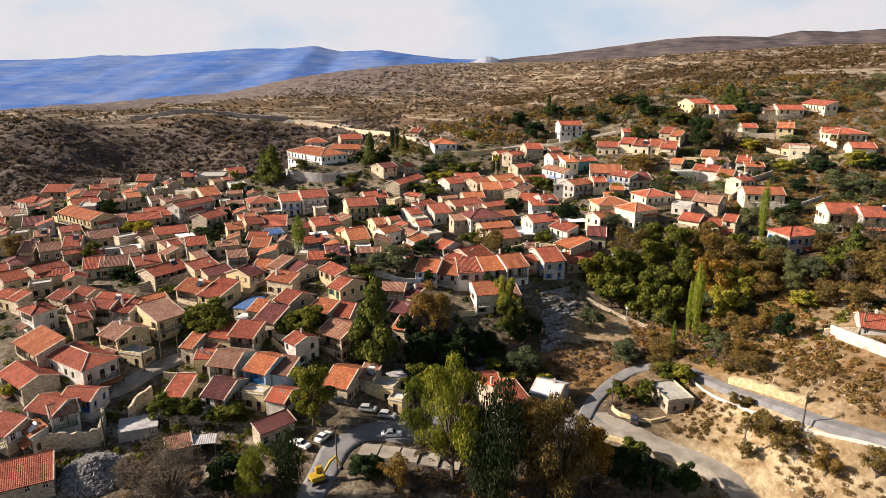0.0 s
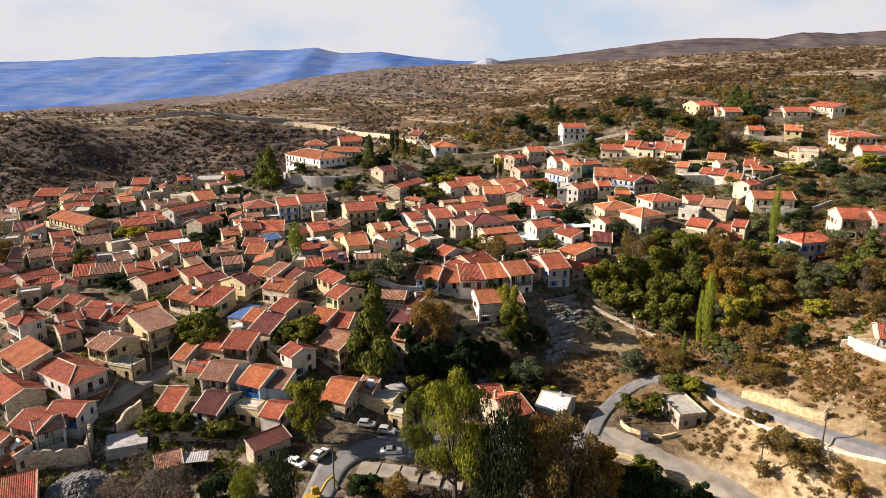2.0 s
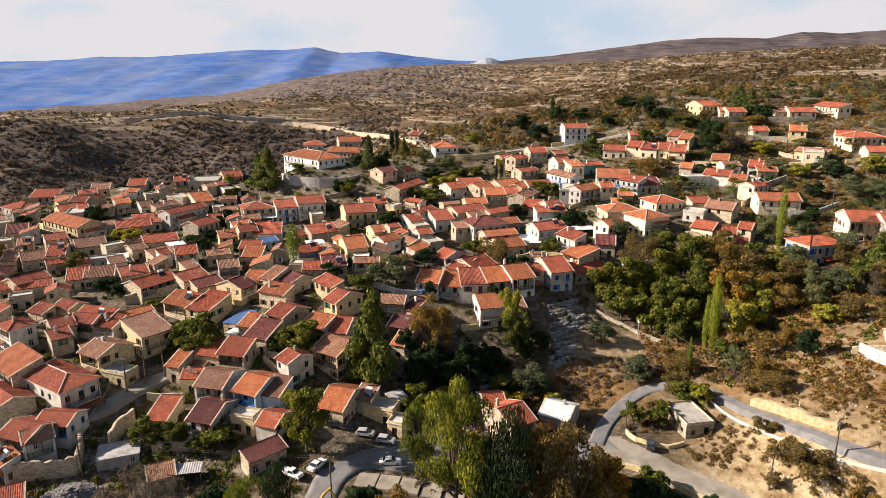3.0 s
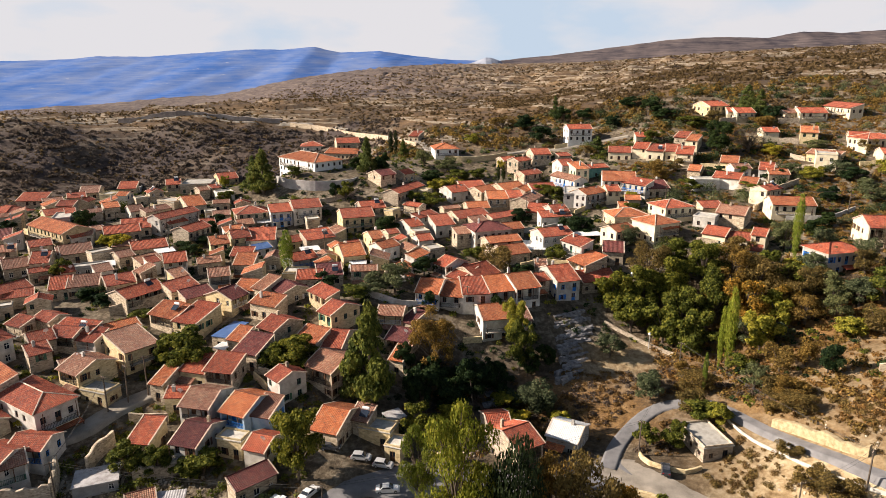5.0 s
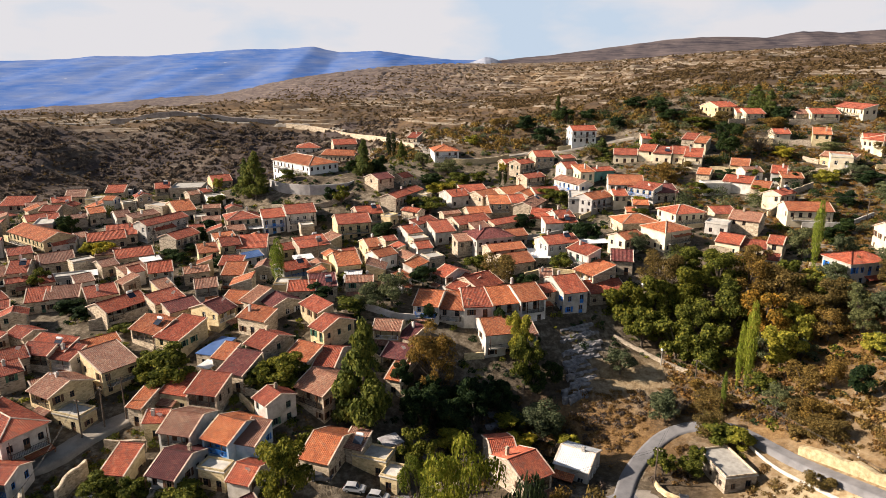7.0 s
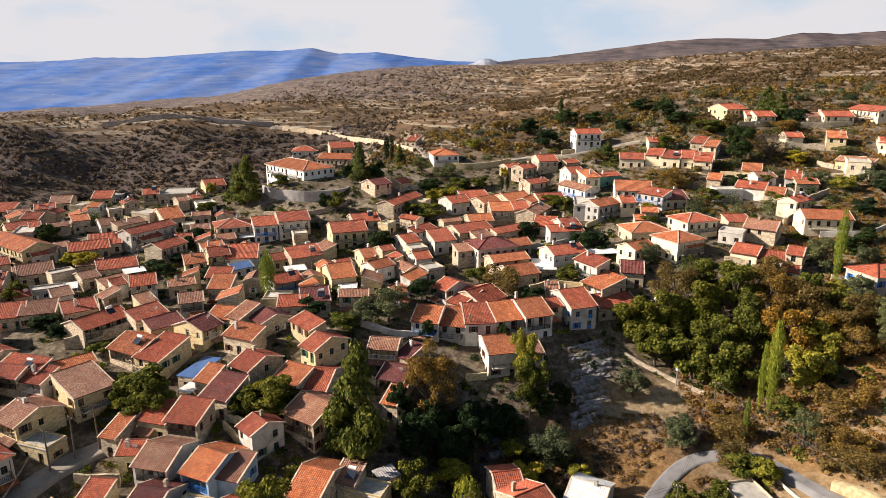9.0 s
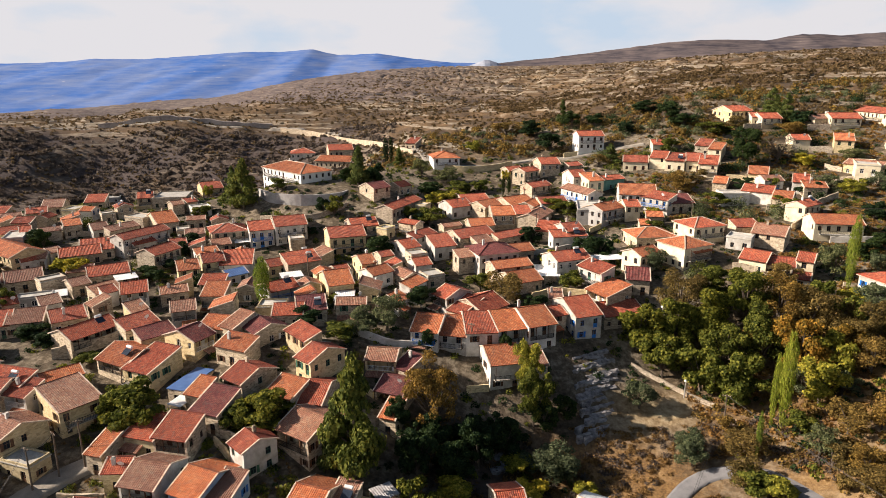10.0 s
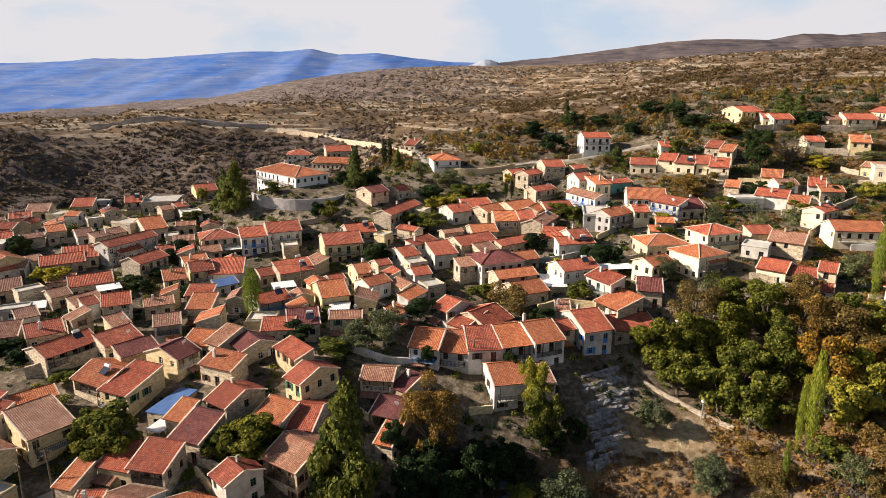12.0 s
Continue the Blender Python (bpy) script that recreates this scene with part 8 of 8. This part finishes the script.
def scrub(name, label, count, spot, size, leaves, material, seed, flat=0.7):
    """Many low bushes in one mesh. spot(rng): x, y; size: least and most, in metres; leaves: cards a bush."""
    rng = np.random.RandomState(seed)
    pts = np.array([spot(rng) for _ in range(count)])
    zs = surface(pts[:, 0], pts[:, 1])
    base = rng.uniform(size[0], size[1], count) * (1 + 0.5 * np.clip((pts[:, 1] - 350) / 600, 0, 1.4))
    total = count * leaves
    d = rng.normal(size=(total, 3))
    d /= np.linalg.norm(d, axis=1)[:, None]
    d[:, 2] = np.abs(d[:, 2])
    s = np.repeat(base, leaves)
    centre = np.repeat(np.column_stack([pts, zs]), leaves, 0)
    p = centre + d * np.column_stack([s, s, s * flat]) * rng.uniform(0.45, 1.05, (total, 1)) * 0.6
    nrm = d + rng.normal(size=(total, 3)) * 0.5
    nrm /= np.linalg.norm(nrm, axis=1)[:, None]
    t = np.cross(nrm, rng.normal(size=(total, 3)))
    t /= np.linalg.norm(t, axis=1)[:, None] + 1e-9
    b = np.cross(nrm, t)
    w = (s * rng.uniform(0.15, 0.38, total) * (10 / leaves) ** 0.55)[:, None]
    quad = np.stack([p - t * w, p + t * w - b * w * 0.3, p + t * w * 0.6 + b * w, p - t * w * 0.7 + b * w * 1.1], 1).reshape(-1, 3)
    faces = np.arange(total * 4).reshape(-1, 4)
    return tagged(new(name, raw_mesh(name, quad.tolist(), faces.tolist(), material)), label, "scrub", kind="stuff")


def off_road(x, y, room=3.2):
    return np.min(np.hypot(ROAD_LINE[:, 0] - x, ROAD_LINE[:, 1] - y)) > room


def hill_spot(rng):
    while True:
        y = 300 * math.exp(rng.uniform(0, 1.55))
        x = rng.uniform(-0.78, 0.78) * y
        if -140 < x < 160 and y < 305:
            continue
        if lumps(x, y, 90, 13) + 0.6 * lumps(x, y, 26, 14) > rng.uniform(-1.3, 0.7):
            return x, y


def copse_spot(rng):
    while True:
        x, y = rng.uniform(30, 330), rng.uniform(296, 520)
        if x < 0.74 * y and lumps(x, y, 60, 15) > 0.25 + rng.uniform(-0.3, 0.3) and clear_of_houses(x, y, 7):
            return x, y


def dark_slope_spot(rng):
    while True:
        x, y = rng.uniform(-330, -25), rng.uniform(285, 432)
        if y < 432 - 0.18 * abs(x + 120) and (x < -80 or y > 318) and (y > 296 or x < -130) and rng.rand() < 0.5 + 0.4 * lumps(x, y, 40, 6):
            return x, y


def right_bank_spot(rng):
    while True:
        x, y = rng.uniform(48, 190), rng.uniform(75, 300)
        if abs(x) < 0.74 * y + 8 and (x > 66 or 118 < y < 160) and clear_of_houses(x, y, 7) and off_road(x, y, 3.6) and not (70 > x > 45 and y < 112):
            return x, y


def gully_spot(rng):
    while True:
        x, y = rng.uniform(-5, 62), rng.uniform(80, 150)
        if clear_of_houses(x, y, 5.5) and off_road(x, y, 3.8) and not (y < 121 and 24 < x < 60) and not (108 < y < 120 and x < 30) and lumps(x, y, 18, 4) > -0.5:
            return x, y


def front_spot(rng):
    while True:
        x, y = rng.uniform(-75, 30), rng.uniform(70, 108)
        if clear_of_houses(x, y, 4.5) and off_road(x, y, 3.8) and not (-28 < x < -14 and y > 84) and not (x > -16 and 101 < y < 108 and x < 6) and abs(x + 61) > 6:
            return x, y


def yard_spot(rng):
    while True:
        x, y = rng.uniform(-150, 150), rng.uniform(125, 300)
        if abs(x) < 0.74 * y + 5 and outside_walls(x, y, 0.7) and off_road(x, y, 3.2) and not (22 < x < 50 and y < 160) and not (-76 < x < -50 and y < 140):
            return x, y


def garden_spot(x0, x1, y0, y1):
    def spot(rng):
        while True:
            x, y = rng.uniform(x0, x1), rng.uniform(y0, y1)
            if abs(x) < 0.73 * y and clear_of_houses(x, y, 4.8) and off_road(x, y, 4) and not (-62 < x < -18 and y > 238):
                return x, y
    return spot


def foot_spot(rng):
    while True:
        x, y = rng.uniform(-75, 190), rng.uniform(294, 352)
        if outside_walls(x, y, 2.5) and off_road(x, y, 4) and lumps(x, y, 34, 19) > rng.uniform(-1.0, 0.5):
            return x, y


def rubble_spot(rng):
    while True:
        x, y = rng.uniform(-84, -24), rng.uniform(103, 141)
        if outside_walls(x, y, 0.6) and off_road(x, y, 4.2):
            return x, y


M_SCRUB = leaf_material("scrub_leaf", (0.044, 0.034, 0.020), (0.090, 0.065, 0.034), (0.170, 0.118, 0.058))
M_DARK_SCRUB = leaf_material("dark_scrub_leaf", (0.055, 0.042, 0.036), (0.105, 0.080, 0.062), (0.185, 0.142, 0.105))
M_DRY = leaf_material("dry_brush", (0.075, 0.044, 0.016), (0.175, 0.100, 0.034), (0.330, 0.205, 0.080))
M_BANK = leaf_material("bank_scrub_leaf", (0.056, 0.042, 0.015), (0.155, 0.108, 0.034), (0.290, 0.192, 0.064))
scrub("hill_scrub", "dark scrub dotted over the dry hillside", 36000, hill_spot, (0.5, 1.9), 6, M_SCRUB, 41)
scrub("hill_copse", "dark evergreen copses on the upper hillside", 2300, copse_spot, (1.4, 3.6), 26, M_SCRUB, 53)
scrub("ravine_scrub", "dense dark scrub on the shaded ravine side", 5200, dark_slope_spot, (1.0, 3.4), 18, M_DARK_SCRUB, 42, flat=0.5)
scrub("hill_foot_trees", "grey-brown scrubby trees along the foot of the hill", 520, foot_spot, (1.8, 4.6), 90, LEAVES["brown"], 57, flat=0.95)
scrub("hill_foot_scrub", "grey-green bushes along the foot of the hill", 420, foot_spot, (1.4, 3.6), 70, LEAVES["olive"], 58, flat=0.9)
scrub("lane_bush", "dark bushes along the lane and the house walls", 260, rubble_spot, (0.7, 2.2), 80, LEAVES["green"], 59, flat=0.9)
scrub("lane_weed", "dry weeds along the lane", 500, rubble_spot, (0.3, 0.9), 40, M_DRY, 60)
scrub("bank_brush", "dry orange-brown brush on the bank", 3600, right_bank_spot, (0.6, 1.9), 44, M_DRY, 43)
scrub("bank_scrub", "green-brown scrub on the bank", 1300, right_bank_spot, (0.9, 2.8), 80, M_BANK, 44)
scrub("gully_brush", "dry brush in the gully", 1500, gully_spot, (0.4, 1.4), 50, M_DRY, 45)
scrub("gully_scrub", "dark low scrub in the gully", 600, gully_spot, (0.6, 2.0), 70, M_DARK_SCRUB, 46)
scrub("front_scrub", "dark undergrowth below the street", 700, front_spot, (0.7, 2.4), 90, M_DARK_SCRUB, 47)
scrub("front_brush", "dry brush below the street", 420, front_spot, (0.6, 1.6), 60, M_DRY, 48)
scrub("yard_bush", "bushes and weeds in the yards between houses", 2600, yard_spot, (0.6, 2.1), 50, LEAVES["dark"], 49)
scrub("yard_weed", "yellowing bushes in the yards between houses", 700, yard_spot, (0.6, 1.7), 50, LEAVES["light"], 50)
scrub("yard_shrub", "leafy green shrubs against the house walls", 900, yard_spot, (0.9, 2.4), 60, LEAVES["green"], 54, flat=0.95)


def chalk_spot(rng):
    while True:
        x, y = rng.uniform(44, 76), rng.uniform(84, 128)
        if off_road(x, y, 3.3) and clear_of_houses(x, y, 5) and lumps(x, y, 11, 8) > rng.uniform(-0.6, 0.9):
            return x, y


scrub("verge_brush", "dry brush on the chalky road banks", 420, chalk_spot, (0.5, 1.5), 70, M_DRY, 51)
scrub("verge_scrub", "olive-brown scrub on the chalky road banks", 200, chalk_spot, (0.6, 1.8), 90, M_BANK, 52)
scrub("garden_shrub", "grey-green garden trees between the upper houses", 75, garden_spot(55, 215, 185, 335), (3.2, 6.4), 420, LEAVES["olive"], 61, flat=1.1)
scrub("garden_shrub", "dark green garden trees between the upper houses", 70, garden_spot(55, 215, 185, 335), (2.6, 6.0), 420, LEAVES["dark"], 62, flat=1.1)
scrub("garden_shrub", "leafy green garden trees among the houses", 70, garden_spot(-140, 80, 165, 300), (2.4, 4.4), 360, LEAVES["green"], 63, flat=1.1)
